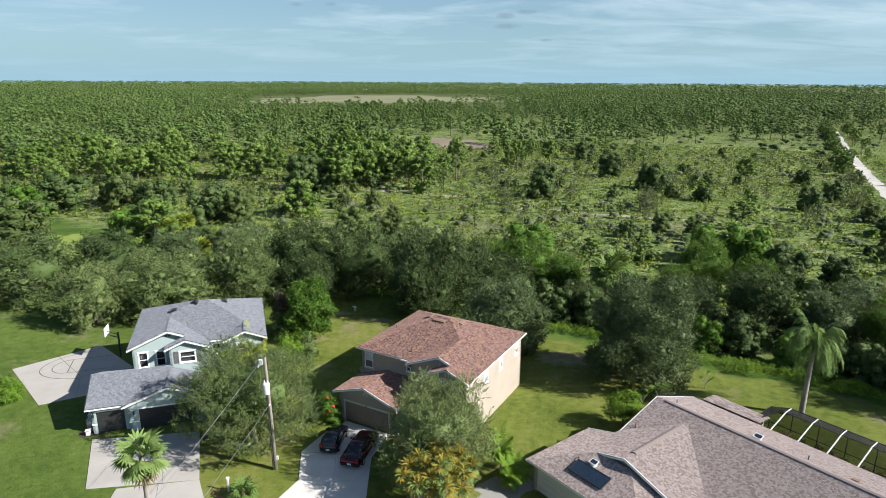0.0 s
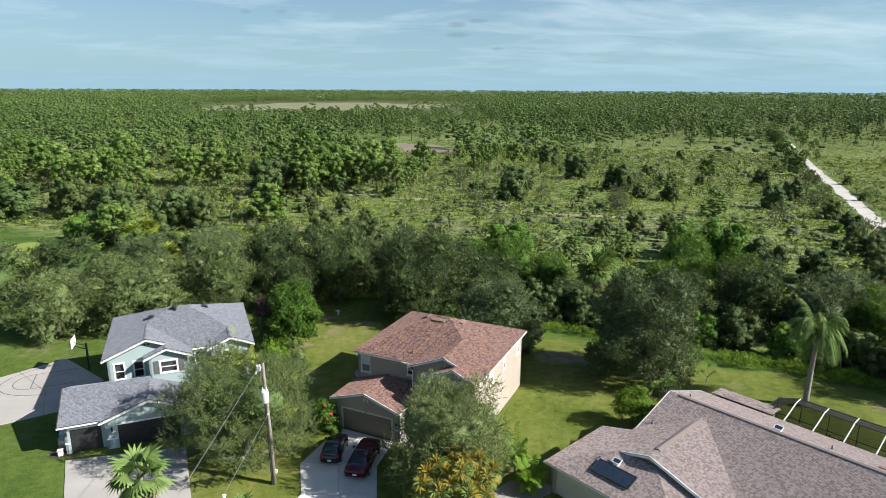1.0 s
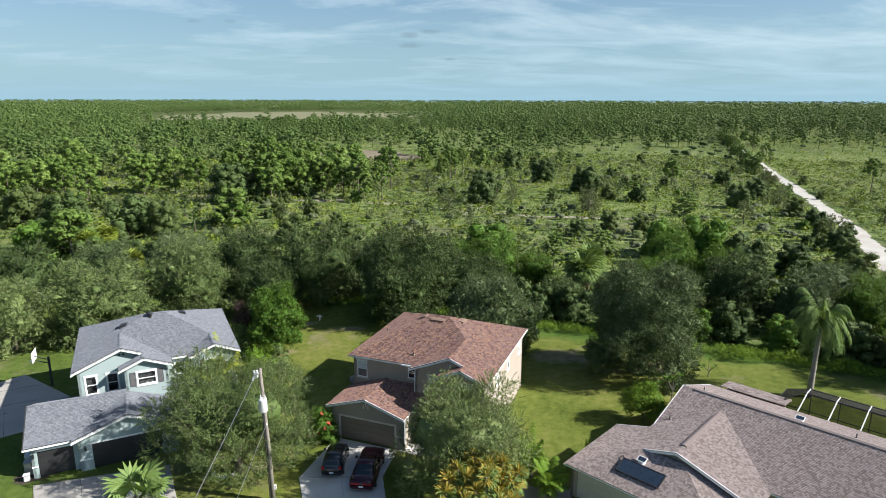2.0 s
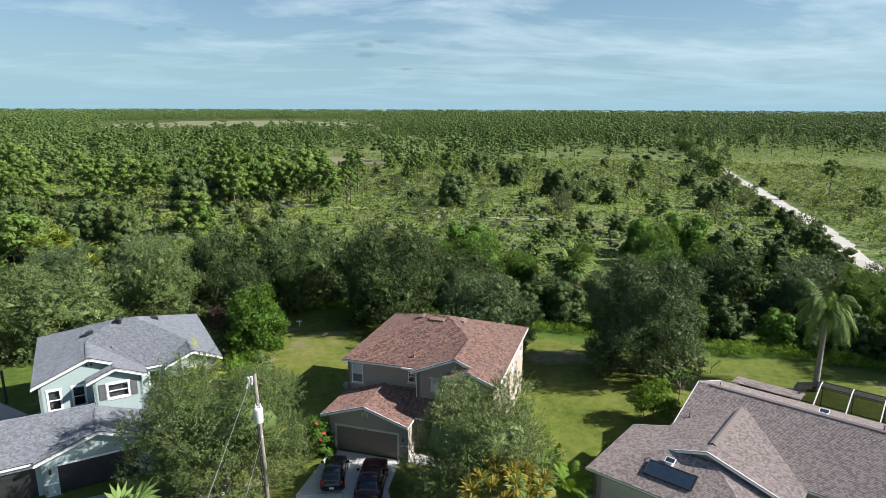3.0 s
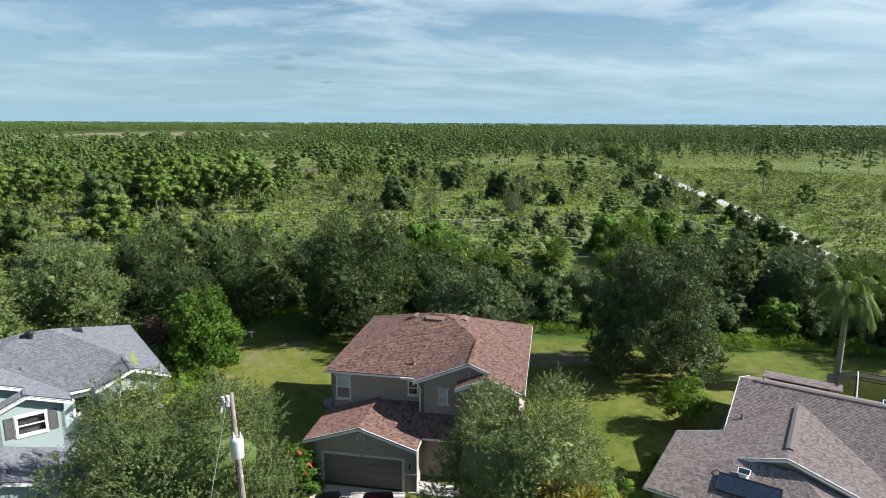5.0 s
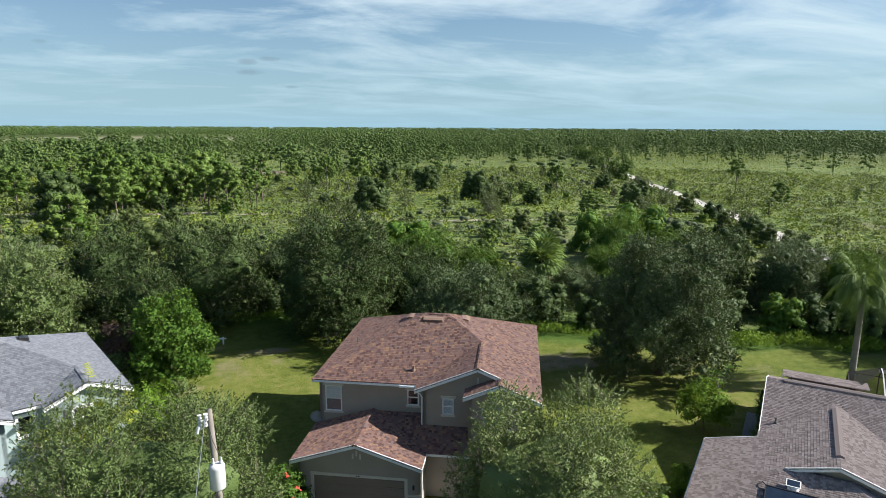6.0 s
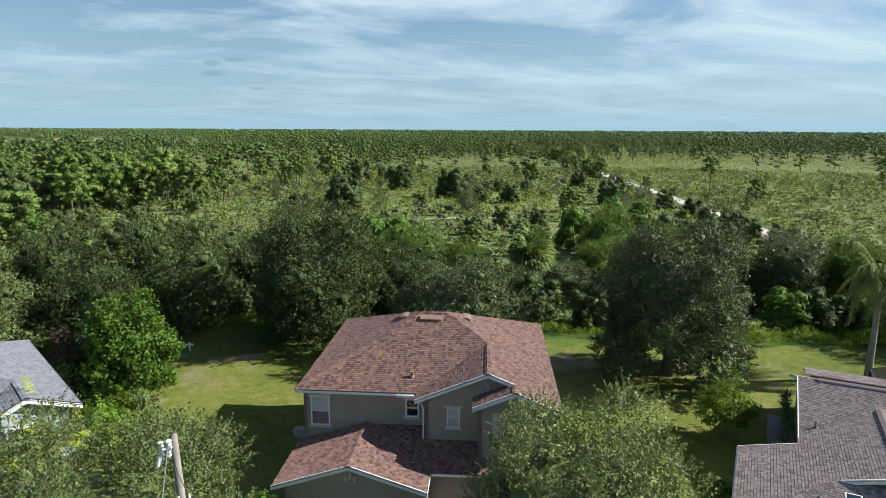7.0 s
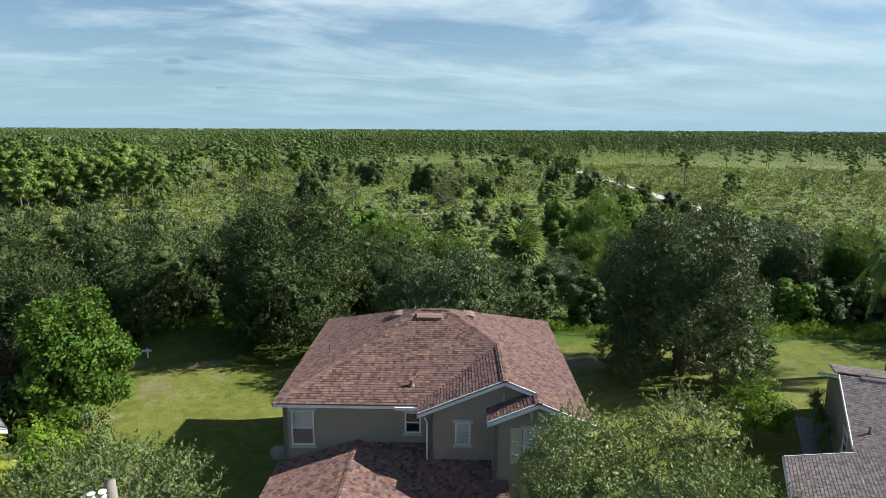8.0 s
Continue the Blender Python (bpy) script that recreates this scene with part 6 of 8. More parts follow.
PINES = [
    pine("slash pine with a tall bare trunk in the scrub", 80, 12, 3.4, 26, 56, low=0.55),
    pine("bushy young slash pine with a full crown", 81, 9.5, 4.2, 40, 52, low=0.14, size=0.23),
    pine("slim slash pine with a narrow green crown", 82, 10.5, 2.7, 26, 52, low=0.35, size=0.27),
    pine("broad tall slash pine with a rounded crown", 83, 11.5, 4.5, 36, 56, low=0.36, size=0.24),
    pine("small sapling pine with dark upright boughs", 84, 5.0, 1.3, 16, 30, "pine_young", low=0.10, size=0.30),
]
BUSHES = [
    bush("grey-green scrub oak in the palmetto", 90, 5.5, 3.2, 1900, 0.27, "olive", n=22),
    bush("dark rounded scrub oak in the palmetto", 91, 6.0, 3.6, 2200, 0.27, "oak", n=24),
    bush("grey wispy shrub with thin leaves", 92, 4.5, 2.4, 1300, 0.36, "scrub", wispy=True),
    bush("fresh green rounded shrub in the palmetto", 93, 5.0, 3.2, 1900, 0.27, "bright", n=22),
]
USED = set()
FIRST = []


def stand(protos, k, x, y, s, turn, sz=None):
    """The next one of a kind: the first is the proto itself."""
    m = at(x, y, 0, turn) @ Matrix.Diagonal((s, s, sz or s, 1))
    p = protos[k]
    if p.name not in USED:
        USED.add(p.name)
        FIRST.append((p, m))
    else:
        copy_thing(p, m)


# trees that stand out in the scrub: x, y, height, kind (p: pine, b: bush)
KNOWN = [
    (-59.2, 121.0, 8.0, "p", 1), (-63.5, 118.0, 7.0, "b", 3), (-56.0, 150.0, 6.5, "b", 1), (-50.0, 147.0, 6.0, "b", 1), (-82.0, 160.0, 6.5, "b", 0), (-88.0, 158.0, 6.2, "b", 0), (-72.0, 156.0, 6.0, "b", 1), (-104.0, 160.0, 6.5, "b", 1), (-112.0, 156.0, 6.5, "b", 1), (-97.0, 139.0, 8.0, "b", 3), (-35.1, 148.0, 6.2, "b", 3),
    (-44.4, 196.0, 9.5, "b", 1), (-38.5, 192.0, 7.0, "b", 0), (-8.4, 219.0, 13.0, "p", 3), (-21.0, 206.0, 9.0, "b", 1), (-27.0, 209.0, 9.0, "b", 1), (-69.7, 196.0, 11.0, "p", 1), (-1.0, 191.0, 10.0, "p", 0), (-14.0, 196.0, 12.0, "p", 3), (-25.0, 190.0, 11.0, "p", 1), (-31.0, 190.0, 11.0, "p", 3), (-54.0, 196.0, 11.0, "p", 3), (-62.0, 200.0, 12.0, "p", 1),
    (30.0, 187.0, 7.5, "b", 1), (60.5, 185.0, 7.3, "b", 1), (66.0, 180.0, 6.0, "b", 2), (70.0, 167.0, 5.0, "b", 1), (73.0, 146.0, 6.0, "p", 1), (50.0, 152.0, 5.5, "b", 2), (-18.5, 154.0, 4.5, "b", 0), (-34.2, 176.0, 5.5, "b", 0),
    (14.2, 195.0, 6.5, "b", 2), (15.7, 160.0, 4.5, "b", 2), (34.2, 168.0, 5.0, "b", 2), (55.4, 211.0, 8.5, "b", 1), (80.4, 134.0, 5.5, "b", 2), (87.4, 114.6, 6.0, "b", 2), (106.0, 158.0, 5.5, "b", 2), (111.4, 194.0, 5.5, "b", 1), (105.5, 168.0, 6.0, "b", 1), (99.0, 142.0, 5.0, "b", 0), (93.5, 128.0, 4.5, "b", 1), (88.0, 119.0, 4.0, "b", 0), (83.0, 108.0, 4.5, "b", 1), (78.0, 100.0, 4.5, "b", 0), (114.0, 178.0, 4.0, "b", 2),
    (144.6, 170.5, 11.3, "p", 0), (133.3, 144.5, 6.5, "p", 1), (152.2, 136.5, 5.0, "p", 2), (125.6, 193.0, 6.0, "b", 2), (110.0, 160.0, 5.5, "p", 2), (132.3, 129.0, 3.2, "p", 2), (196.0, 149.0, 11.0, "p", 2), (50.3, 99.5, 9.0, "b", 3), (25.0, 101.0, 6.5, "p", 2), (55.0, 95.0, 7.0, "b", 1), (62.0, 92.0, 6.0, "b", 1), (70.0, 88.0, 5.5, "b", 0),
]
for i, (x, y, hgt, kind, k) in enumerate(KNOWN):
    if kind == "p":
        stand(PINES, k, x, y, hgt / (12, 9.5, 10.5, 11.5, 5.0)[k], 77 * i)
    else:
        stand(BUSHES, k, x, y, hgt / (5.5, 6.0, 4.5, 5.0)[k], 77 * i)

# broad crowns: x, y, width, height, kind
BROAD = [
    (-94.0, 148.2, 14, 9.5, "b", 1), (-80.5, 150.5, 11, 9.0, "b", 0), (-72.0, 149.5, 10, 8.0, "b", 1), (-54.0, 136.5, 10, 9.0, "b", 1), (-46.5, 135.0, 9, 8.0, "b", 0), (-55.1, 113.2, 12, 10.0, "p", 1), (-34.7, 144.4, 10, 9.0, "p", 1), (-41.9, 179.0, 13, 11.0, "b", 1), (-71.3, 200.9, 12, 12.0, "p", 3), (-22.9, 205.0, 13, 10.0, "b", 1), (-31.8, 184.9, 11, 13.0, "p", 3), (-7.2, 179.2, 8, 12.0, "p", 0), (-0.8, 173.7, 6, 9.5, "p", 0),
    (26.7, 171.1, 10, 8.0, "b", 1), (61.5, 185.5, 11, 8.5, "b", 1), (50.7, 154.5, 7.5, 6.5, "b", 2), (69.2, 168.7, 5.5, 6.0, "p", 2), (65.5, 133.7, 6.5, 7.0, "p", 2), (91.7, 154.6, 7, 6.5, "b", 1), (56.5, 256.5, 10, 8.0, "b", 1), (15.2, 108.2, 11, 7.0, "b", 3), (47.0, 108.0, 8, 7.0, "b", 3), (35.2, 104.8, 4.2, 6.0, "p", 2), (-84.0, 118.0, 14, 9.0, "b", 0), (-64.0, 128.0, 9, 7.0, "b", 1), (-104.0, 140.0, 12, 8.0, "b", 1), (-20.0, 128.0, 9, 6.0, "b", 0), (-10.0, 118.0, 8, 6.0, "b", 0),
]
for i, (x, y, wide, hgt, kind, k) in enumerate(BROAD):
    protos, tall, half = (PINES, (12, 9.5, 10.5, 11.5, 5.0), (3.4, 4.2, 2.7, 4.5, 1.3)) if kind == "p" else (BUSHES, (5.5, 6.0, 4.5, 5.0), (3.2, 3.6, 2.4, 3.2))
    stand(protos, k, x, y, wide / 2 / half[k], 53 * i, hgt / tall[k])

ROAD = [(70.0, 70.0), (85.0, 99.0), (99.0, 121.5), (115.0, 153.0), (134.0, 190.0), (148.0, 219.0), (184.0, 289.0), (273.0, 455.0), (420.0, 735.0), (2600.0, 4900.0)]


def road_side(x, y):
    """Metres to the right of the sand road's line."""
    for (x0, y0), (x1, y1) in zip(ROAD[:-1], ROAD[1:]):
        if y < y1 or (x1, y1) == ROAD[-1]:
            return ((x - x0) * (y1 - y0) - (y - y0) * (x1 - x0)) / math.hypot(x1 - x0, y1 - y0)


CLEARINGS = ((-110, 1070, 190, 215, -22), (-6, 322, 36, 24, -40), (-74, 116, 13, 6, -38))


def blotted(x, y, grow=1.0):
    """Inside one of the clearings."""
    for cx, cy, rx, ry, turn in CLEARINGS:
        a = radians(-turn)
        px, py = (x - cx) * math.cos(a) - (y - cy) * math.sin(a), (x - cx) * math.sin(a) + (y - cy) * math.cos(a)
        if (px / rx) ** 2 + (py / ry) ** 2 < 1.05 * grow:
            return True
    return False


def wood(x, y):
    """How densely pines stand at a place, 0 to 1."""
    side = road_side(x, y)
    if (abs(side) < 5 and y < 400) or blotted(x, y):
        return 0.0
    for cx, cy, rx, ry in ((-85, 770, 210, 110), (2, 262, 26, 48)):
        if ((x - cx) / rx) ** 2 + ((y - cy) / ry) ** 2 < 1:
            return 0.06
    edge = 186 if x < 0 else 190 + 0.9 * min(x, 130)
    edge += 18 * noise.noise((x * 0.02, y * 0.02, 3.3))
    clump = 0.9 * noise.noise((x * 0.009, y * 0.009, 1.0)) + 0.55 * noise.noise((x * 0.03, y * 0.03, 11.0))
    if side > 0:
        # open palmetto field, then scattered tall pines, then woods
        far_in = (math.hypot(x, y) - 330 - 40 * noise.noise((x * 0.01, y * 0.01, 4.0))) / 420
        return 0.003 if far_in < 0 else min(0.9, max(0.04, 0.14 + 0.35 * clump + 0.75 * far_in**1.5))
    if y < edge:
        return 0.04
    if x < -10:
        return min(1.0, max(0.12, 0.55 + 1.3 * clump + (y - edge) / 900))
    return min(1.0, max(0.10, 0.34 + clump + (y - edge) / 700))


rng = np.random.default_rng(7)
near_pines = []
for _ in range(620):
    az, r = radians(rng.uniform(-46, 66)), math.sqrt(rng.uniform(150**2, 262**2))
    x, y = r * math.sin(az), r * math.cos(az)
    if y < 125 or len(near_pines) > 135 or rng.random() > wood(x, y):
        continue
    near_pines.append((x, y))
for i, (x, y) in enumerate(near_pines):
    k = int(rng.choice([0, 1, 2, 3], p=[0.3, 0.2, 0.25, 0.25] if x > 0 else [0.1, 0.35, 0.15, 0.4]))
    s = rng.uniform(0.8, 1.2) if x < 10 else rng.uniform(0.55, 1.0)
    stand(PINES, k, x, y, s, rng.uniform(0, 360), s * rng.uniform(0.9, 1.1))
for (x0, y0), (x1, y1) in zip(ROAD[:7], ROAD[1:8]):
    n = int(math.hypot(x1 - x0, y1 - y0) / (7.0 if y0 < 190 else 3.6))
    for k in range(n):
        x, y = x0 + (x1 - x0) * (k + rng.random()) / n, y0 + (y1 - y0) * (k + rng.random()) / n
        side = -rng.uniform(3.2, 8.0) if rng.random() < 0.8 else rng.uniform(3.5, 7.0)
        x, y = x + side * 0.886, y - side * 0.464
        if y < 98 or (y < 190 and rng.random() < 0.35):
            continue
        if y > 215 and rng.random() < 0.45:
            s = rng.uniform(0.45, 0.8)
            stand(PINES, int(rng.integers(4)), x, y, s, rng.uniform(0, 360))
        else:
            stand(BUSHES, int(rng.choice([0, 1, 2], p=[0.35, 0.3, 0.35])), x, y, rng.uniform(0.35, 0.8), rng.uniform(0, 360))
for i in range(105):
    az, r = radians(rng.uniform(-42, 52)), math.sqrt(rng.uniform(105**2, 260**2))
    x, y = r * math.sin(az), r * math.cos(az)
    side = road_side(x, y)
    if 0.48 * x + 0.877 * y < 96 or abs(side) < 4 or (side > 0 and rng.random() < 0.8) or blotted(x, y):
        continue
    stand(PINES, 4, x, y, rng.uniform(0.35, 1.0), rng.uniform(0, 360))
for i in range(300):
    az, r = radians(rng.uniform(-44, 64)), math.sqrt(rng.uniform(100**2, 310**2))
    x, y = r * math.sin(az), r * math.cos(az)
    if 0.48 * x + 0.877 * y < 98 or abs(road_side(x, y)) < 5 or (road_side(x, y) > 5 and rng.random() < 0.93) or blotted(x, y):
        continue
    stand(BUSHES, int(rng.choice([0, 1, 2, 3], p=[0.35, 0.15, 0.4, 0.1])), x, y, rng.uniform(0.3, 0.85), rng.uniform(0, 360))
# a wall of low dark shrubs behind the ditch, added for the shade under the row
for i in range(46):
    x = -66 + 3.3 * i + rng.uniform(-1, 1)
    y = (76.4 + rng.uniform(-0.6, 1.6) - 0.48 * x) / 0.877
    if abs(road_side(x, y)) > 4 and not blotted(x, y, 1.4):
        stand(BUSHES, int(rng.choice([1, 1, 0, 3], p=[0.45, 0.25, 0.18, 0.12])), x, y, rng.uniform(0.45, 0.85), rng.uniform(0, 360))
for p, m in FIRST:
    p.matrix_world = m


def far_woods():
    """Pines too many to count: stands that share a few meshes, and single coarse crowns towards the horizon."""
    rng = np.random.default_rng(9)
    root = thing("pine_wood", "pine woods reaching the horizon", "woods", None, "", "stuff")

    def kinds(n, puffs, per, fine, foot, stem):
        out = []
        for i in range(n):
            low, rad, size = ((0.52, 3.0, 0.32), (0.2, 3.3, 0.32), (0.34, 2.3, 0.38), (0.38, 3.6, 0.31))[i % 4]
            lobes = pine_puffs(rng, 10.5, rad, puffs, low, size * (10 / puffs) ** 0.4)
            q = [masses(rng, lobes, 0.72 if per else 0.95, 0.15, fine, foot)]
            if per:
                q.append(loose(puff_quads(rng, lobes, per, 0.62, 0.36)))
            if stem:
                v = np.array((0.14, 0.08, 0))
                q.append(loose(np.array([[-v, v, v * 0.5 + (0, 0, 8.5), -v * 0.5 + (0, 0, 8.5)]])))
            out.append(together(q))
        return out

    def planted(protos, x, y, s, sz):
        a = rng.uniform(0, 2 * math.pi)
        turn = np.array(((math.cos(a), math.sin(a), 0), (-math.sin(a), math.cos(a), 0), (0, 0, 1)))
        v, f = protos[rng.integers(len(protos))]
        return (v @ turn) * (s, s, sz) + (x, y, 0), f

    def stands(protos, cell, counts, lo, hi, wide):
        """A patchwork of square cells, each with as many pines as the wood is dense there."""
        made = []
        for c in counts:
            for _ in range(5):
                pts = [planted(protos, *rng.uniform(-cell / 2, cell / 2, 2), wide * rng.uniform(0.55, 1.3), rng.uniform(0.5, 1.3)) for _ in range(c)]
                ob = foliage("stand", pts, "pine_far", root)
                made.append((c, ob.data))
                bpy.data.objects.remove(ob)
        most = cell * cell / 62
        k = int(hi / cell) + 1
        for i in range(-k, k):
            for j in range(k):
                x, y = (i + 0.5) * cell, (j + 0.5) * cell
                r, az = math.hypot(x, y), math.degrees(math.atan2(x, y))
                if not (lo < r <= hi and -47 < az < 67) or (abs(road_side(x, y)) < cell * 0.5 + 1.5 and y < 400) or blotted(x, y, 1.0 + cell / 120):
                    continue
                want = most * wood(x, y) * rng.uniform(0.5, 1.3) * 1.2 / wide
                c = min(counts, key=lambda q: abs(q - want))
                if want < counts[0] * 0.5:
                    continue
                me = [m for q, m in made if q == c][rng.integers(5)]
                ob = new("stand", me)
                ob.parent = root
                ob.matrix_basis = at(x, y, 0, 90 * int(rng.integers(4)) + rng.uniform(-12, 12)) @ Matrix.Diagonal((1, 1, rng.uniform(0.85, 1.12) + 0.25 * noise.noise((x * 0.012, y * 0.012, 14.0)), 1))

    stands(kinds(16, 8, 24, 1, -2.0, True), 20.0, (1, 2, 3, 5), 255, 700, 1.3)
    stands(kinds(16, 4, 12, 1, -2.0, False), 56.0, (4, 10, 20), 700, 1650, 1.85)
    coarse, pieces = kinds(8, 2, 5, 1, -2.0, False), []
    for lo, hi, n, wide, high in ((1640, 2600, 6500, 2.6, 1.15), (2600, 4850, 7500, 4.2, 1.3)):
        for _ in range(n):
            az, r = radians(rng.uniform(-48, 68)), math.sqrt(rng.uniform(lo**2, hi**2))
            x, y = r * math.sin(az), r * math.cos(az)
            if rng.random() < 0.55 + 1.1 * noise.noise((x * 0.004, y * 0.004, 1.0)):
                pieces.append(planted(coarse, x, y, wide * rng.uniform(0.8, 1.3), high * rng.uniform(0.75, 1.25)))
    foliage("horizon_trees", pieces, "pine_far", root)


def far_shrubs(name, label, seed, n, material, lo, hi, small=0.4, large=1.25):
    """Rounded shrubs scattered in the scrub and between the far pines."""
    rng = np.random.default_rng(seed)
    shape = [(0, 0, 1.1, 2.0, 0.7), (1.2, 0.5, 1.5, 1.2, 0.8), (-0.9, 1.0, 1.5, 1.3, 0.8), (0.1, -1.2, 1.3, 1.3, 0.7), (-1.3, -0.5, 1.0, 1.1, 0.8)]
    protos = [together([masses(rng, shape, 0.95, 0.15, 2, -0.1), loose(puff_quads(rng, shape, 5, 0.4, 0.2))]) for _ in range(6)]
    pieces = []
    for _ in range(n):
        az, r = radians(rng.uniform(-46, 66)), math.sqrt(rng.uniform(lo**2, hi**2))
        x, y = r * math.sin(az), r * math.cos(az)
        side = road_side(x, y)
        if 0.48 * x + 0.877 * y < 92 or abs(side) < 4 or blotted(x, y) or (side > 0 and rng.random() < 0.94) or noise.noise((x * 0.02, y * 0.02, seed)) < -0.1:
            continue
        k = rng.uniform(small, large)
        v, f = protos[rng.integers(6)]
        pieces.append((v * (k, k, k * rng.uniform(0.8, 1.3)) + (x, y, 0), f))
    return tagged(foliage(name, pieces, material), label, "scrub", kind="stuff")


far_woods()
far_shrubs("far_shrubs", "dark rounded shrubs between the pines", 41, 900, "oak", 300, 700)
far_shrubs("far_shrubs", "grey-green shrubs between the pines", 42, 1500, "olive", 280, 800)
far_shrubs("scrub_bushes", "low grey bushes in the palmetto", 43, 1300, "scrub", 100, 300, 0.22, 0.6)
far_shrubs("scrub_bushes", "low green bushes in the palmetto", 44, 1000, "olive", 100, 300, 0.2, 0.55)


def ground_cover(name, label, seed, count, test, span, size, tall, blades, material, lo=85, hi=330, leaf=0.85, lift=0.3, narrow=0.53):
    """Low plants: each a tuft of leaves standing from the ground."""
    rng = np.random.default_rng(seed)
    az = np.radians(rng.uniform(*span, count))
    r = np.sqrt(rng.uniform(lo**2, hi**2, count))
    x, y = r * np.sin(az), r * np.cos(az)
    keep = np.array([test(a, b, rng) for a, b in zip(x, y)])
    x, y = x[keep], y[keep]
    n = len(x)
    s = size * rng.uniform(0.5, 1.3, n) * np.array([0.95 + 0.9 * noise.noise((a * 0.3, b * 0.3, seed)) for a, b in zip(x, y)])
    c = np.repeat(np.stack([x, y, s * tall * 0.5], 1), blades, 0)
    d = unit(rng.normal(size=(n * blades, 3)))
    d[:, 2] = np.abs(d[:, 2])
    big = np.repeat(s, blades)[:, None]
    q = leaf_quads(rng, c + d * big * (0.7, 0.7, 0.5 * tall), d * (1, 1, 0.6) + 0.25 * rng.normal(size=d.shape) + (0, 0, lift), np.repeat(s, blades) * leaf, np.repeat(s, blades) * leaf * narrow)
    q[:, :, 2] = np.maximum(q[:, :, 2], 0.02)
    return tagged(leaves(name, q, material), label, "scrub", kind="stuff")


def in_scrub(x, y, rng):
    w = 0.48 * x + 0.877 * y
    if w < 80 or abs(road_side(x, y)) < 3.0 or blotted(x, y, 0.85):
        return False
    return rng.random() < 0.68 + 0.7 * noise.noise((x * 0.035, y * 0.035, 5.0)) + 1.3 * noise.noise((x * 0.3, y * 0.3, 21.0))


def under_trees(x, y, rng):
    w = 0.48 * x + 0.877 * y
    return 74.5 < w < 92 and not blotted(x, y, 1.3) and abs(road_side(x, y)) > 3


def ditch_bank(x, y, rng):
    w = 0.48 * x + 0.877 * y
    return 71.6 < w + 1.6 * noise.noise((x * 0.2, y * 0.2, 2.0)) < 74.4


ground_cover("palmetto_scrub", "yellow-green palmetto thicket", 21, 84000, in_scrub, (-42, 64), 0.78, 1.0, 5, "palmetto", leaf=0.62)
ground_cover("low_scrub", "grey-green low scrub", 22, 24000, lambda x, y, rng: in_scrub(x, y, rng) and noise.noise((x * 0.02, y * 0.02, 9.0)) > -0.15, (-42, 64), 0.95, 1.6, 9, "scrub", leaf=0.5)
ground_cover("green_scrub", "green low shrubs in the scrub", 25, 13000, lambda x, y, rng: in_scrub(x, y, rng) and noise.noise((x * 0.03, y * 0.03, 19.0)) > 0.0, (-42, 64), 1.0, 1.5, 12, "olive", leaf=0.5)
ground_cover("undergrowth", "dark undergrowth beneath the row of oaks", 23, 5600, under_trees, (-48, 50), 1.0, 1.9, 34, "oak", 70, 135, 0.2)
ground_cover("ditch_weeds", "tall fresh green weeds along the ditch", 24, 150000, ditch_bank, (-44, 46), 0.34, 2.6, 7, "weed", 68, 118, 1.1, 0.0, 0.16)


def right_field(x, y, rng):
    return road_side(x, y) > 3 and rng.random() < 0.7 + 0.6 * noise.noise((x * 0.02, y * 0.02, 6.0))


ground_cover("palmetto_field", "open field of palmetto and grass", 26, 32000, right_field, (28, 66), 0.8, 0.6, 5, "palmetto", 130, 560, 0.6, 0.9)
ground_cover("wood_floor", "low bushes on the pine wood's floor", 27, 14000, lambda x, y, rng: not blotted(x, y, 0.9) and abs(road_side(x, y)) > 3, (-46, 45), 1.3, 0.8, 5, "palmetto", 320, 700, 0.6, 0.8)

# ---- garden things ----
def palm_frond(rng, base, azim, rise, length, droop, leaflets, leaf_len, leaf_w, hang=0.6, spread=0.9):
    """A feather frond: an arching rib with leaflets down both sides, as quads."""
    quads = []
    d = np.array((math.cos(azim), math.sin(azim), 0.0))
    side = np.array((-d[1], d[0], 0.0))
    pts = []
    for k in range(leaflets + 1):
        f = k / leaflets
        out_, up_ = length * f * (1 - 0.25 * f * droop), length * (math.tan(rise) * f * 0.8 - droop * f * f)
        pts.append(np.array(base) + d * out_ + np.array((0, 0, up_)))
    for k in range(leaflets):
        a, b = pts[k], pts[k + 1]
        w = 0.025 * (1 - 0.8 * k / leaflets)
        quads.append([a - side * w, a + side * w, b + side * w * 0.8, b - side * w * 0.8])
        f = (k + 1) / leaflets
        size = leaf_len * (0.35 + 1.0 * math.sin(math.pi * min(0.95, 0.12 + 0.8 * f))) * rng.uniform(0.85, 1.15)
        along = (b - a) / max(1e-6, np.linalg.norm(b - a))
        for s in (-1, 1):
            tip = b + (side * s * spread + along * 0.5 + np.array((0, 0, -hang * rng.uniform(0.6, 1.3)))) * size
            mid = (b + tip) / 2 + np.array((0, 0, 0.12 * size))
            quads.append([b - along * leaf_w, b + along * leaf_w, mid + along * leaf_w * 0.8, mid - along * leaf_w * 0.8])
            quads.append([mid - along * leaf_w * 0.8, mid + along * leaf_w * 0.8, tip + along * 0.004, tip - along * 0.004])
    return quads


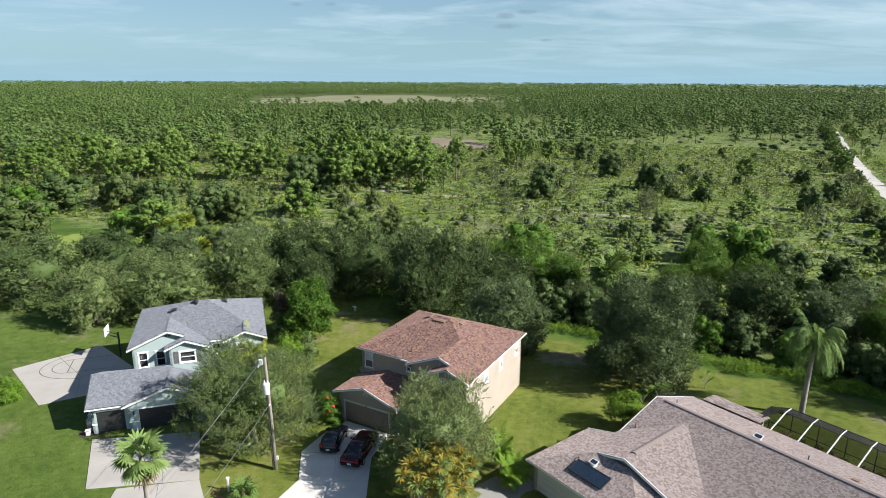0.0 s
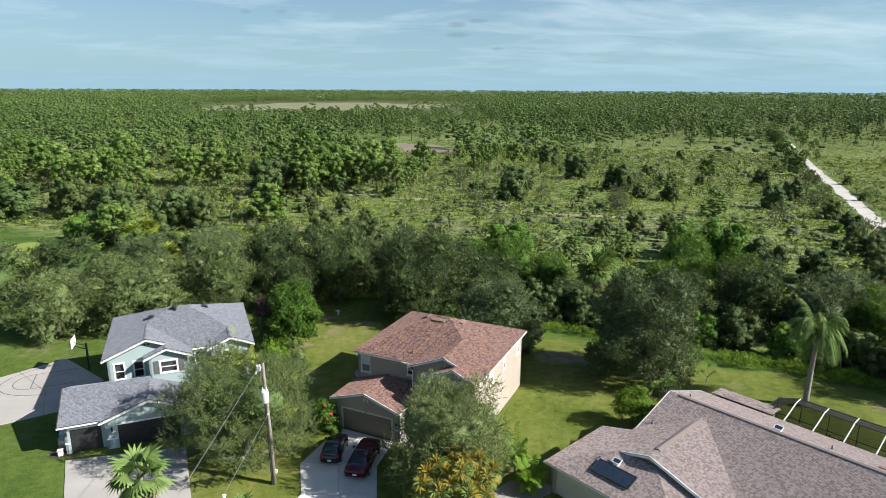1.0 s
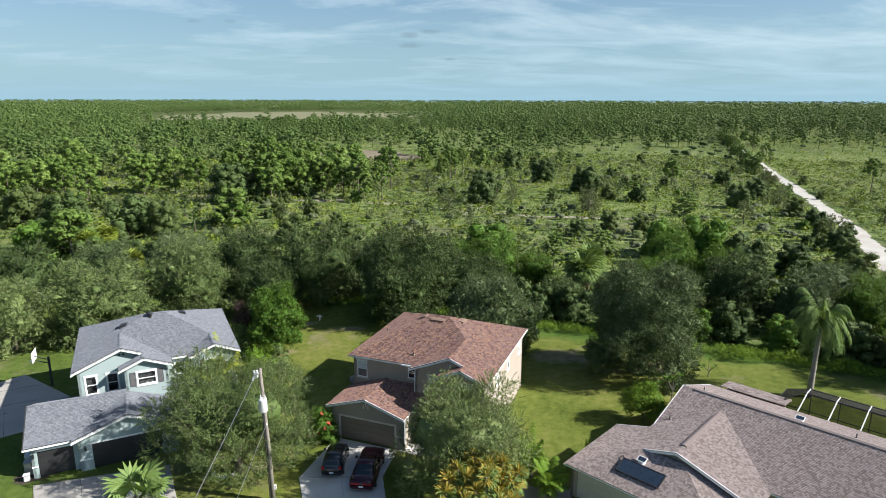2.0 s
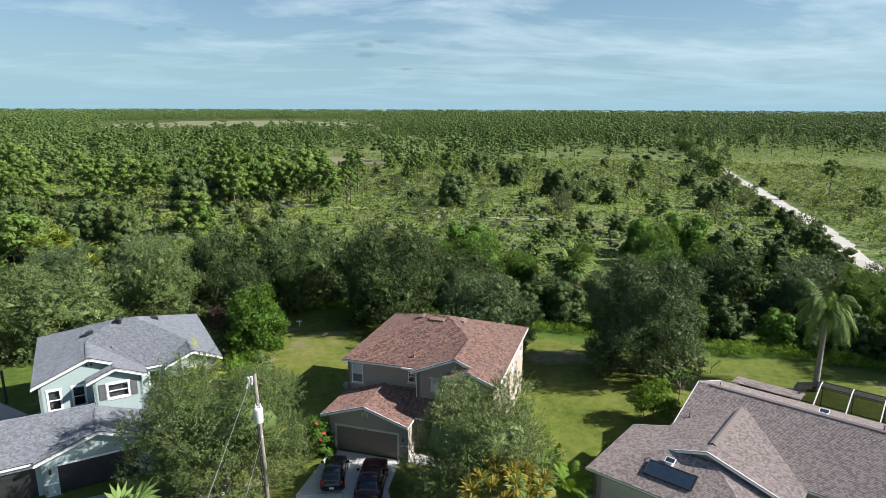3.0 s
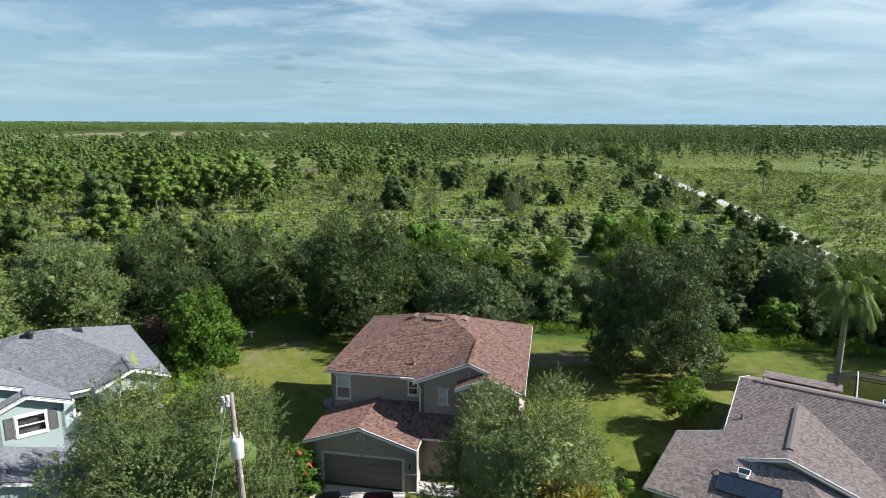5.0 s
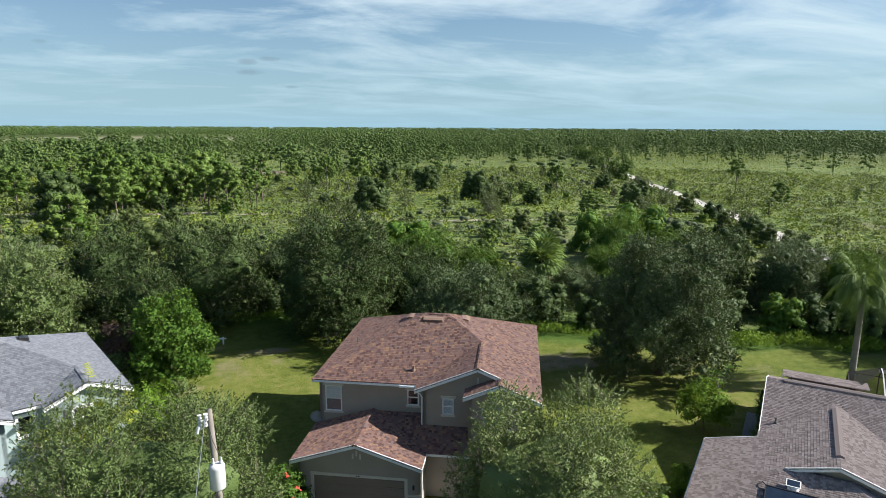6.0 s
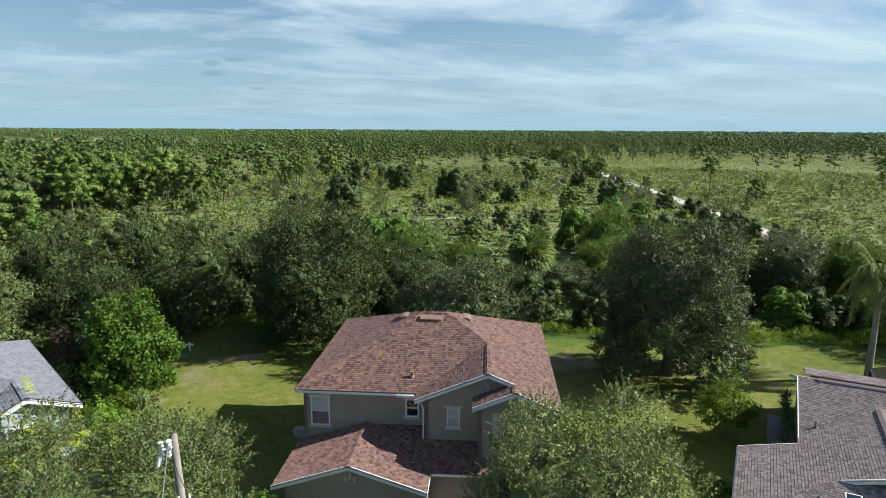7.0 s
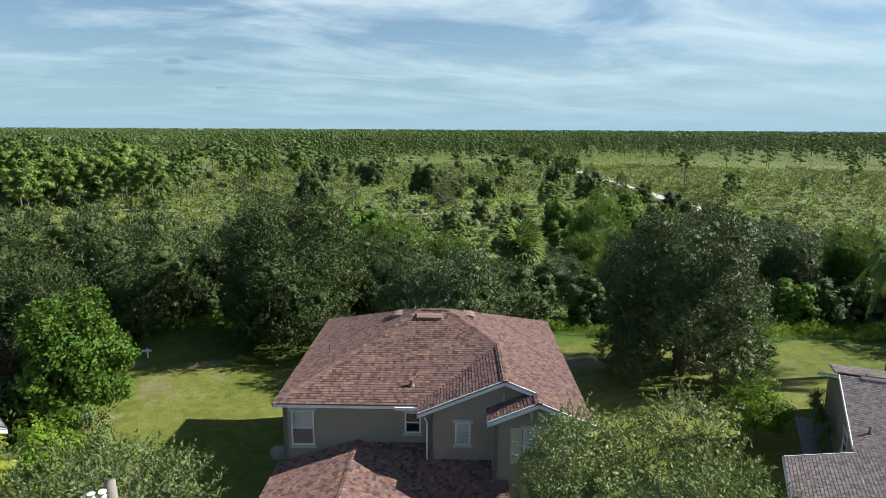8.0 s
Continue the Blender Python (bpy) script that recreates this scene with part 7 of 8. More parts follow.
def fan_leaf(rng, base, azim, rise, stalk, size, fingers=13, fold=0.25):
    """A fan leaf: a stalk and a spread of long pointed fingers."""
    d = np.array((math.cos(azim) * math.cos(rise), math.sin(azim) * math.cos(rise), math.sin(rise)))
    side = np.array((-math.sin(azim), math.cos(azim), 0.0))
    up = np.cross(d, side) * -1
    b = np.array(base)
    hub = b + d * stalk
    quads = [[b - side * 0.02, b + side * 0.02, hub + side * 0.015, hub - side * 0.015]]
    for k in range(fingers):
        a = radians(-120 + 240 * k / (fingers - 1))
        v = d * math.cos(a) + side * math.sin(a) - up * 0 + np.array((0, 0, -0.28 - fold * abs(math.sin(a))))
        v = v / np.linalg.norm(v)
        w = np.cross(v, np.cross(d, side))
        w = w / max(1e-6, np.linalg.norm(w)) * size * 0.085
        tip = hub + v * size * rng.uniform(0.85, 1.1) + np.array((0, 0, -0.12 * size))
        mid = hub + v * size * 0.55
        quads.append([hub, mid - w, tip, mid + w])
    return quads


def ringed_trunk(pts, radii, bark, parent, seg=12):
    bm = bmesh.new()
    P, R = [], []
    for (a, b), (r0, r1) in zip(zip(pts[:-1], pts[1:]), zip(radii[:-1], radii[1:])):
        n = max(2, int((Vector(b) - Vector(a)).length / 0.16))
        for k in range(n):
            f = k / n
            P.append(Vector(a).lerp(Vector(b), f))
            R.append((r0 + (r1 - r0) * f) * (1.0 if k % 2 else 1.07))
    P.append(Vector(pts[-1])), R.append(radii[-1])
    tube(bm, P, R, seg)
    return part("trunk", bm, bark, parent, smooth=True)


def queen_palm():
    rng = np.random.default_rng(131)
    p = thing("queen_palm", "tall queen palm with long drooping feathery fronds", "palm", at(35.8, 54.0, 0))
    ringed_trunk([(0, 0, -0.1), (0.05, 0, 3.0), (0.15, 0.05, 7.6)], [0.28, 0.23, 0.19], "bark_pale", p)
    q = []
    for i in range(40):
        q += palm_frond(rng, (0.15, 0.05, 7.6 + rng.uniform(-0.1, 0.5)), i * 2.39996, rng.uniform(0.45, 1.2), rng.uniform(3.0, 3.9), rng.uniform(0.95, 1.65), 34, 0.66, 0.040, 0.85, 0.6)
    leaves("fronds", np.array(q), "palm", p)
    bm = bmesh.new()
    tube(bm, [(0.15, 0.05, 7.2), (0.15, 0.05, 8.0)], [0.24, 0.1], 10)
    part("crownshaft", bm, "bark", p)


queen_palm()


def fan_palm(name, label, x, y, trunk, size, leaves_n, seed, material, skirt=0, radius=0.16, fingers=13, bark="bark"):
    rng = np.random.default_rng(seed)
    p = thing(name, label, "palm", at(x, y, 0))
    ringed_trunk([(0, 0, -0.1), (0.05, 0.03, trunk * 0.5), (0, 0, trunk)], [radius * 1.3, radius, radius * 0.9], bark, p)
    q = []
    for i in range(leaves_n):
        f = i / leaves_n
        q += fan_leaf(rng, (0, 0, trunk + rng.uniform(-0.1, 0.2)), i * 2.39996, radians(72 - 105 * f), size * rng.uniform(0.75, 1.0), size * rng.uniform(0.8, 1.05), fingers)
    leaves("fronds", np.array(q), material, p)
    if skirt:
        q = []
        for i in range(skirt):
            q += fan_leaf(rng, (0, 0, trunk - rng.uniform(0.1, 0.5)), i * 2.39996, radians(rng.uniform(-75, -45)), size * 0.7, size * 0.8, 9)
        leaves("dry_fronds", np.array(q), "palm_dry", p)
    return p


fan_palm("fan_palm", "tall fan palm with fresh fronds and a dry skirt", -17.5, 31.7, 9.6, 1.05, 17, 141, "palm", 9, 0.17, 19, "bark_pale")
fan_palm("fan_palm", "low fan palm beside a white post", -14.8, 40.3, 0.7, 0.8, 20, 142, "palm")
for i, (x, y, t) in enumerate(((25.4, 86.3, 5.6), (23.6, 84.0, 5.0), (-51.3, 118.5, 4.2), (-52.5, 113.6, 4.2), (-41.0, 100.0, 4.0))):
    fan_palm("cabbage_palm", "cabbage palm with a round grey-green head of fans", x, y, t, 1.7 if i < 2 else 1.35, 46, 143 + i, "palm" if i < 2 else "palmetto", 12)


def gold_palms():
    rng = np.random.default_rng(151)
    p = thing("golden_palm_clump", "clump of palms with orange-tipped golden fronds", "palm", at(0.5, 37.9, 0))
    g, q = [], []
    for i in range(26):
        a, r = i * 2.39996, 2.6 * math.sqrt((i + 0.5) / 26)
        x, y = r * math.cos(a), r * math.sin(a)
        z = 5.3 - 0.35 * r + rng.uniform(-0.5, 0.5)
        bm = bmesh.new()
        tube(bm, [(x * 0.35, y * 0.35, -0.05), (x * 0.8, y * 0.8, z * 0.6), (x, y, z)], [0.07, 0.055, 0.04], 7)
        part("stem", bm, "bark_pale", p)
        for k in range(13):
            leaf = fan_leaf(rng, (x, y, z - 0.1), k * 2.39996 + i, radians(rng.uniform(-35, 65)), 0.35, 0.62, 9)
            (g if k % 2 else q).extend(leaf)
        for k in range(26):
            v = unit(rng.normal(size=3) + (0, 0, 1.2))
            b = np.array((x, y, z + 0.1)) + v * 0.12
            s = unit(np.cross(v, rng.normal(size=3))) * 0.045
            g.append([b - s, b + s, b + v * 0.5 + s * 0.5, b + v * 0.5 - s * 0.5])
    leaves("golden_fronds", np.array(g), "palm_gold", p, "orange and gold young fronds")
    leaves("fronds", np.array(q), "palm", p)


gold_palms()


def feather_palm(name, label, x, y, trunk, length, n, seed, material, droop=(0.4, 0.9)):
    rng = np.random.default_rng(seed)
    p = thing(name, label, "palm", at(x, y, 0))
    ringed_trunk([(0, 0, -0.1), (0, 0, trunk)], [0.11, 0.09], "bark", p)
    q = []
    for i in range(n):
        q += palm_frond(rng, (0, 0, trunk), i * 2.39996, rng.uniform(0.3, 1.2), length * rng.uniform(0.75, 1.1), rng.uniform(*droop), 20, 0.40, 0.034, 0.4, 0.75)
    leaves("fronds", np.array(q), material, p)


feather_palm("date_palm", "small arching palm beside the tan house", 6.3, 42.3, 1.0, 1.5, 34, 161, "weed")
feather_palm("date_palm", "small arching palm beside the tan house", 5.6, 44.6, 1.6, 1.5, 32, 162, "weed")
for i, (x, y) in enumerate(((-19.9, 58.4), (-20.8, 57.2), (-19.0, 57.6))):
    feather_palm("areca_palm", "yellow-green feathery palm before the blue house", x, y, 3.7 + 0.4 * i, 1.8, 26, 163 + i, "areca", (0.3, 0.6))


def garden_bush(name, label, x, y, height, radius, count, leaf, material, seed, n=10, category="shrub", flowers=0, low=0.05):
    rng = np.random.default_rng(seed)
    p = thing(name, label, category, at(x, y, 0))
    part("stem", limbs(rng, height, radius, 0.05, 4, 0.25), "bark", p)
    lobes = lobed(rng, low, height, radius, n, 0.42)
    leaves("crown", crown_quads(rng, lobes, count, leaf, leaf * 0.55, 0.35, 0.2, 0.8), material, p)
    if flowers:
        leaves("flowers", crown_quads(rng, lobes, flowers, 0.16, 0.14, 0.05, 0.0, 0.6, tuft=0.14, per=6), "flower", p, "red blossoms")
    return p


garden_bush("hibiscus_bush", "hibiscus bush with red flowers beside the garage", -10.2, 51.9, 3.0, 1.35, 5200, 0.17, "bright", 171, flowers=84)
garden_bush("round_shrub", "round green shrub on the court's corner", -44.0, 55.6, 2.0, 1.9, 5000, 0.2, "weed", 172)
garden_bush("small_tree", "small rounded citrus tree on the lawn", 17.7, 51.5, 3.6, 2.0, 5500, 0.2, "weed", 173, 14, "tree", low=1.0)
garden_bush("plum_shrub", "dark plum-leaved shrub behind the bright green tree", -20.0, 73.6, 5.8, 2.2, 6500, 0.22, "plum", 174)
garden_bush("dark_shrub", "dark shrub beside the bright green tree", -19.6, 71.2, 3.6, 2.0, 4500, 0.24, "oak", 175)
garden_bush("yellow_shrub", "yellow-green shrub between the houses", -17.6, 65.6, 3.2, 1.9, 5200, 0.19, "weed", 176)
garden_bush("grey_shrub", "grey-green shrub between the houses", -15.4, 66.4, 2.8, 1.5, 3800, 0.17, "oak_grey", 177)
garden_bush("low_shrub", "low shrub before the tan house's eave", 11.2, 46.2, 1.6, 1.1, 2400, 0.17, "weed", 178)


def pool_shrubs():
    base = Matrix.Translation((16.1, 45.95, 0)) @ Matrix.Rotation(radians(-51.5), 4, "Z")
    rng = np.random.default_rng(190)
    for i in range(12):
        p = base @ Vector((7.1 + 1.25 * i + rng.uniform(-0.3, 0.3), 14.55 + rng.uniform(-0.15, 0.15), 0))
        b = garden_bush("pool_shrub", "small brownish shrub in the bed inside the pool screen", p.x, p.y, rng.uniform(0.5, 1.0), rng.uniform(0.35, 0.6), 420, 0.13, ("palm_dry", "olive", "plum")[i % 3], 191 + i, 6, low=0.12)
        b.location.z = 0.15
        tagged(b, group="shrubs in the pool screen")


pool_shrubs()


def yuccas():
    """Spiky plants in a pebble bed along the tan house's gable."""
    base = Matrix.Translation((16.1, 45.95, 0)) @ Matrix.Rotation(radians(-51.5), 4, "Z")
    bm = boxes((-1.0, 0.55, -1.3, 9.6, -0.1, 0.03))
    solid("pebble_bed", bm, "gravel", "white and grey pebble bed beside the gable wall", "garden bed", "structure", base)
    for i, (u, v, h) in enumerate(((0.0, 8.6, 1.9), (-0.2, 7.4, 1.6), (0.1, 6.3, 1.8), (-0.1, 5.0, 1.2), (0.1, 3.8, 0.9), (0.0, 9.4, 1.5))):
        rng = np.random.default_rng(180 + i)
        m = base @ Matrix.Translation((u, v, 0))
        p = thing("yucca", "spiky green plant in the pebble bed", "plant", m, "spiky plants along the gable")
        bm = bmesh.new()
        tube(bm, [(0, 0, -0.05), (0.05, 0.02, h * 0.6), (0, 0, h)], [0.06, 0.05, 0.04], 7)
        part("stem", bm, "bark_pale", p)
        q = []
        for head in range(3):
            c = np.array((rng.uniform(-0.35, 0.35), rng.uniform(-0.35, 0.35), h - 0.3 * head))
            for k in range(34):
                v_ = unit(rng.normal(size=3) + (0, 0, 0.5))
                s = unit(np.cross(v_, (0, 0, 1.0))) * 0.035
                q.append([c - s, c + s, c + v_ * 0.55 + s * 0.3, c + v_ * 0.55 - s * 0.3])
        leaves("leaves", np.array(q), "palm", p)


yuccas()


def plumeria(x, y, h, seed):
    rng = np.random.default_rng(seed)
    p = thing("plumeria", "young bare-stemmed plant with leaf tufts on the lawn", "plant", at(x, y, 0))
    bm = bmesh.new()
    tube(bm, [(0, 0, -0.05), (0.05, 0, h * 0.45)], [0.06, 0.05], 7)
    q = []
    for i in range(3):
        a = i * 2.2 + seed
        e = np.array((0.6 * math.cos(a), 0.6 * math.sin(a), h * (0.75 + 0.13 * i)))
        tube(bm, [(0.05, 0, h * 0.4), tuple(e)], [0.045, 0.03], 6)
        for k in range(16):
            v = unit(np.array((math.cos(k * 2.4), math.sin(k * 2.4), rng.uniform(-0.1, 0.9))))
            s = unit(np.cross(v, (0, 0, 1.0))) * 0.06
            q.append([e, e + v * 0.28 - s, e + v * 0.55 + (0, 0, -0.06), e + v * 0.28 + s])
    part("stem", bm, "bark_pale", p)
    leaves("leaves", np.array(q), "bright", p)


plumeria(22.0, 54.6, 2.9, 1)
plumeria(20.4, 55.0, 1.8, 2)
plumeria(28.5, 59.4, 1.6, 3)


# ---- pole and lines ----
def utility_pole():
    p = thing("utility_pole", "weathered wooden utility pole with a grey transformer", "utility pole", at(-13.55, 44.5, 0))
    bm = bmesh.new()
    tube(bm, [(0.2, -0.2, -0.1), (0.1, -0.1, 4.0), (-0.15, 0.15, 10.05)], [0.165, 0.145, 0.105], 12)
    part("pole", bm, "pole_wood", p, smooth=True)
    bm = bmesh.new()
    tube(bm, [(-0.02, -0.45, 7.15), (-0.02, -0.45, 7.2), (-0.02, -0.45, 8.0), (-0.02, -0.45, 8.08), (-0.02, -0.45, 8.12)], [0.27, 0.29, 0.29, 0.28, 0.16], 18)
    tank = part("transformer", bm, "metal_grey", p, "pale grey transformer can", True)
    for dx in (-0.14, 0.14):
        bm = bmesh.new()
        tube(bm, [(dx, -0.45, 8.08), (dx, -0.45, 8.18), (dx, -0.45, 8.24), (dx, -0.45, 8.38)], [0.05, 0.07, 0.045, 0.03], 10)
        part("bushing", bm, "metal_grey", tank)
    part("bracket", boxes((-0.08, 0.04, -0.2, 0.0, 7.3, 7.42), (-0.08, 0.04, -0.2, 0.0, 7.8, 7.92)), "galvanised", p)
    bm = bmesh.new()
    tube(bm, [(-0.15, 0.1, 9.7), (-0.5, -0.1, 9.75)], [0.03, 0.03], 8)
    part("arm", bm, "galvanised", p)
    for pts in (((-0.5, -0.1, 9.45), (-0.5, -0.1, 10.0)), ((-0.3, -0.2, 9.6), (-0.28, -0.3, 10.1))):
        bm = bmesh.new()
        P, R = [], []
        for k in range(9):
            P.append(Vector(pts[0]).lerp(Vector(pts[1]), k / 8)), R.append(0.05 if k % 2 else 0.085)
        tube(bm, P, R, 10)
        part("insulator", bm, "metal_grey", p)
    bm = bmesh.new()
    tube(bm, [(-0.62, -0.25, 9.35), (-0.55, -0.2, 9.6)], [0.06, 0.06], 10)
    part("fuse", bm, "metal_grey", p)
    bm = bmesh.new()
    tube(bm, [(0.02, -0.35, 0.0), (-0.05, -0.28, 4.0), (-0.12, -0.18, 6.9)], [0.045, 0.045, 0.045], 8)
    part("conduit", bm, "metal_dark", p)
    bm = bmesh.new()
    tube(bm, [(0.1, -0.32, 6.1), (0.1, -0.42, 6.1)], [0.07, 0.05], 10)
    part("spool", bm, "metal_grey", p)
    for pts in (((-0.28, -0.3, 10.05), (-0.1, -0.5, 9.1), (0.12, -0.45, 8.38)), ((-0.12, -0.2, 7.0), (-0.15, -0.55, 6.8), (0.05, -0.4, 6.1))):
        bm = bmesh.new()
        tube(bm, pts, [0.012] * 3, 5)
        part("jumper_wire", bm, "cable", p)
    part("meter_box", boxes((0.28, 0.45, -0.25, -0.05, 0.9, 1.2)), "metal_grey", p)


utility_pole()


def power_line(label, a, b, sag, r=0.014):
    bm = bmesh.new()
    a, b = Vector(a), Vector(b)
    pts = [a.lerp(b, k / 24) - Vector((0, 0, sag * 4 * (k / 24) * (1 - k / 24))) for k in range(25)]
    tube(bm, pts, [r] * 25, 5)
    return solid("power_line", bm, "galvanised", label, "cable")


power_line("thin aerial power line from the pole's top", (-13.85, 44.2, 10.0), (-17.0, 0.0, 9.6), 0.5)
power_line("thin aerial service line from the pole", (-13.45, 44.1, 6.1), (-15.2, 0.0, 9.4), 0.4)
power_line("slack service cable to the blue house", (-13.75, 44.3, 6.1), (-17.9, 58.0, 5.7), 0.5, 0.012)


def hoop():
    p = thing("basketball_hoop", "basketball hoop with a white board on a black post", "basketball hoop", at(-37.55, 65.8, 0, 193))
    part("post", boxes((-0.09, 0.09, -0.09, 0.09, 0.0, 3.1)), "metal_dark", p)
    bm = bmesh.new()
    for z in (2.75, 3.15):
        tube(bm, [(0, 0, z - 0.35), (1.15, 0, z + 0.15)], [0.05, 0.05], 8)
    part("arm", bm, "metal_dark", p)
    board = part("backboard", boxes((1.15, 1.19, -0.85, 0.85, 2.85, 3.9)), "trim_white", p)
    part("board_mark", boxes((1.19, 1.195, -0.3, 0.3, 3.38, 3.41), (1.19, 1.195, -0.3, 0.3, 3.0, 3.03), (1.19, 1.195, -0.3, -0.27, 3.03, 3.38), (1.19, 1.195, 0.27, 0.3, 3.03, 3.38)), "court_line", board)
    bm = bmesh.new()
    ring = [Vector((1.45 + 0.23 * math.cos(a), 0.23 * math.sin(a), 3.05)) for a in np.linspace(0, 2 * math.pi, 25)]
    tube(bm, ring, [0.014] * 25, 6)
    part("rim", bm, "red_lens", p, "orange-red rim")
    bm = bmesh.new()
    for k in range(12):
        a = k * math.pi / 6
        for s in (-1, 1):
            tube(bm, [(1.45 + 0.23 * math.cos(a), 0.23 * math.sin(a), 3.04), (1.45 + 0.13 * math.cos(a + s * 0.5), 0.13 * math.sin(a + s * 0.5), 2.65)], [0.006, 0.006], 4)
    part("net", bm, "trim_white", p)


hoop()


def court_marks():
    """Key, circle and arc painted on the court."""
    m = at(-37.6, 64.6, 0.052, 200)
    def arc(name, pts, w=0.09):
        bm = bmesh.new()
        L, R = [], []
        for i, p in enumerate(pts):
            d = (Vector(pts[min(i + 1, len(pts) - 1)]) - Vector(pts[max(i - 1, 0)])).normalized()
            s = Vector((-d.y, d.x)) * w / 2
            L.append(bm.verts.new((p[0] + s.x, p[1] + s.y, 0.004))), R.append(bm.verts.new((p[0] - s.x, p[1] - s.y, 0.004)))
        for i in range(len(pts) - 1):
            bm.faces.new((L[i], R[i], R[i + 1], L[i + 1]))
        bmesh.ops.recalc_face_normals(bm, faces=bm.faces)
        solid(name, bm, "court_line", "dark painted court line on concrete", "court marking", "structure", m)
    arc("court_marking", [(2.0 + 5.6 * math.cos(a), 3.7 * math.sin(a)) for a in np.linspace(-1.45, 1.45, 40)])
    arc("court_marking", [(4.6 + 1.8 * math.cos(a), 1.8 * math.sin(a)) for a in np.linspace(-1.57, 1.57, 30)])
    arc("court_marking", [(0.6, -1.8), (4.6, -1.8)])
    arc("court_marking", [(0.6, 1.8), (4.6, 1.8)])
    arc("court_marking", [(4.6, -1.8), (4.6, 1.8)])


court_marks()


def white_post():
    p = thing("garden_post", "white wooden garden post with a short crossbar", "post", at(-12.25, 81.5, 0, -20))
    part("post", boxes((-0.06, 0.06, -0.06, 0.06, 0, 0.75)), "trim_white", p)
    part("crossbar", boxes((-0.4, 0.3, -0.05, 0.05, 0.52, 0.63)), "trim_white", p)
    q = thing("marker_post", "white marker post in a ring of bricks", "post", at(-16.3, 41.3, 0))
    part("post", boxes((-0.07, 0.07, -0.05, 0.05, 0, 1.15)), "trim_white", q)
    bm = boxes((-0.13, 0.13, -0.04, 0.06, 1.15, 1.3))
    part("cap", bm, "trim_white", q)
    for k in range(14):
        a = 2 * math.pi * k / 14
        ob = solid("edging_brick", boxes((-0.1, 0.1, -0.05, 0.05, -0.03, 0.08)), "brick_red", "red brick laid in a ring around a post", "brick", "", at(-16.75 + 0.7 * math.cos(a), 41.1 + 0.55 * math.sin(a), 0, math.degrees(a) + 90), group="ring of bricks")


white_post()


def stone_arc():
    rng = np.random.default_rng(5)
    for k in range(11):
        f = k / 10
        a = radians(-20 - 115 * f)
        x, y = -17.4 + 1.25 * math.cos(a), 48.9 + 1.25 * math.sin(a)
        bm = boxes((-0.17, 0.17, -0.1, 0.1, -0.03, 0.17))
        bmesh.ops.bevel(bm, geom=bm.edges[:], offset=0.03, segments=1, affect="EDGES")
        solid("edging_stone", bm, "stone_white", "white stone edging a bed under the oak", "stone", "", at(x, y, 0, math.degrees(a) + 90 + rng.uniform(-8, 8)), group="arc of white stones")


stone_arc()


def blotch(name, x, y, rx, ry, turn, material, label, seed, z=0.012):
    blot(name, x, y, rx, ry, turn, material, label, seed, z)


blotch("mulch_bed", -31.6, 49.6, 1.6, 0.7, 20, "mulch", "dark mulch beside the blue garage", 14)
blotch("gravel_bed", 5.6, 41.8, 2.6, 1.6, 30, "gravel", "grey gravel bed before the tan house", 15)


def utility_boxes():
    base = at(-30.8, 55.3, 0, 18.8)
    for name, label, dims, mat in (("pool_heater", "grey utility unit beside the garage wall", (-3.35, -2.85, -3.9, -3.2, 0.0, 1.1), "metal_grey"), ("trash_bin", "grey wheeled bin beside the garage wall", (-3.3, -2.8, -4.9, -4.3, 0.0, 1.05), "galvanised"), ("utility_box", "low white utility box beside the garage", (-3.3, -2.9, -5.7, -5.35, 0.0, 0.5), "metal_grey")):
        bm = boxes(dims)
        bmesh.ops.bevel(bm, geom=bm.edges[:], offset=0.05, segments=2, affect="EDGES")
        u0, u1, v0, v1, z0, z1 = dims
        ob = thing(name, label, "utility unit", base)
        part("case", bm, mat, ob)
        part("lid", boxes((u0 - 0.02, u1 + 0.02, v0 - 0.02, v1 + 0.02, z1, z1 + 0.05)), mat, ob)


utility_boxes()


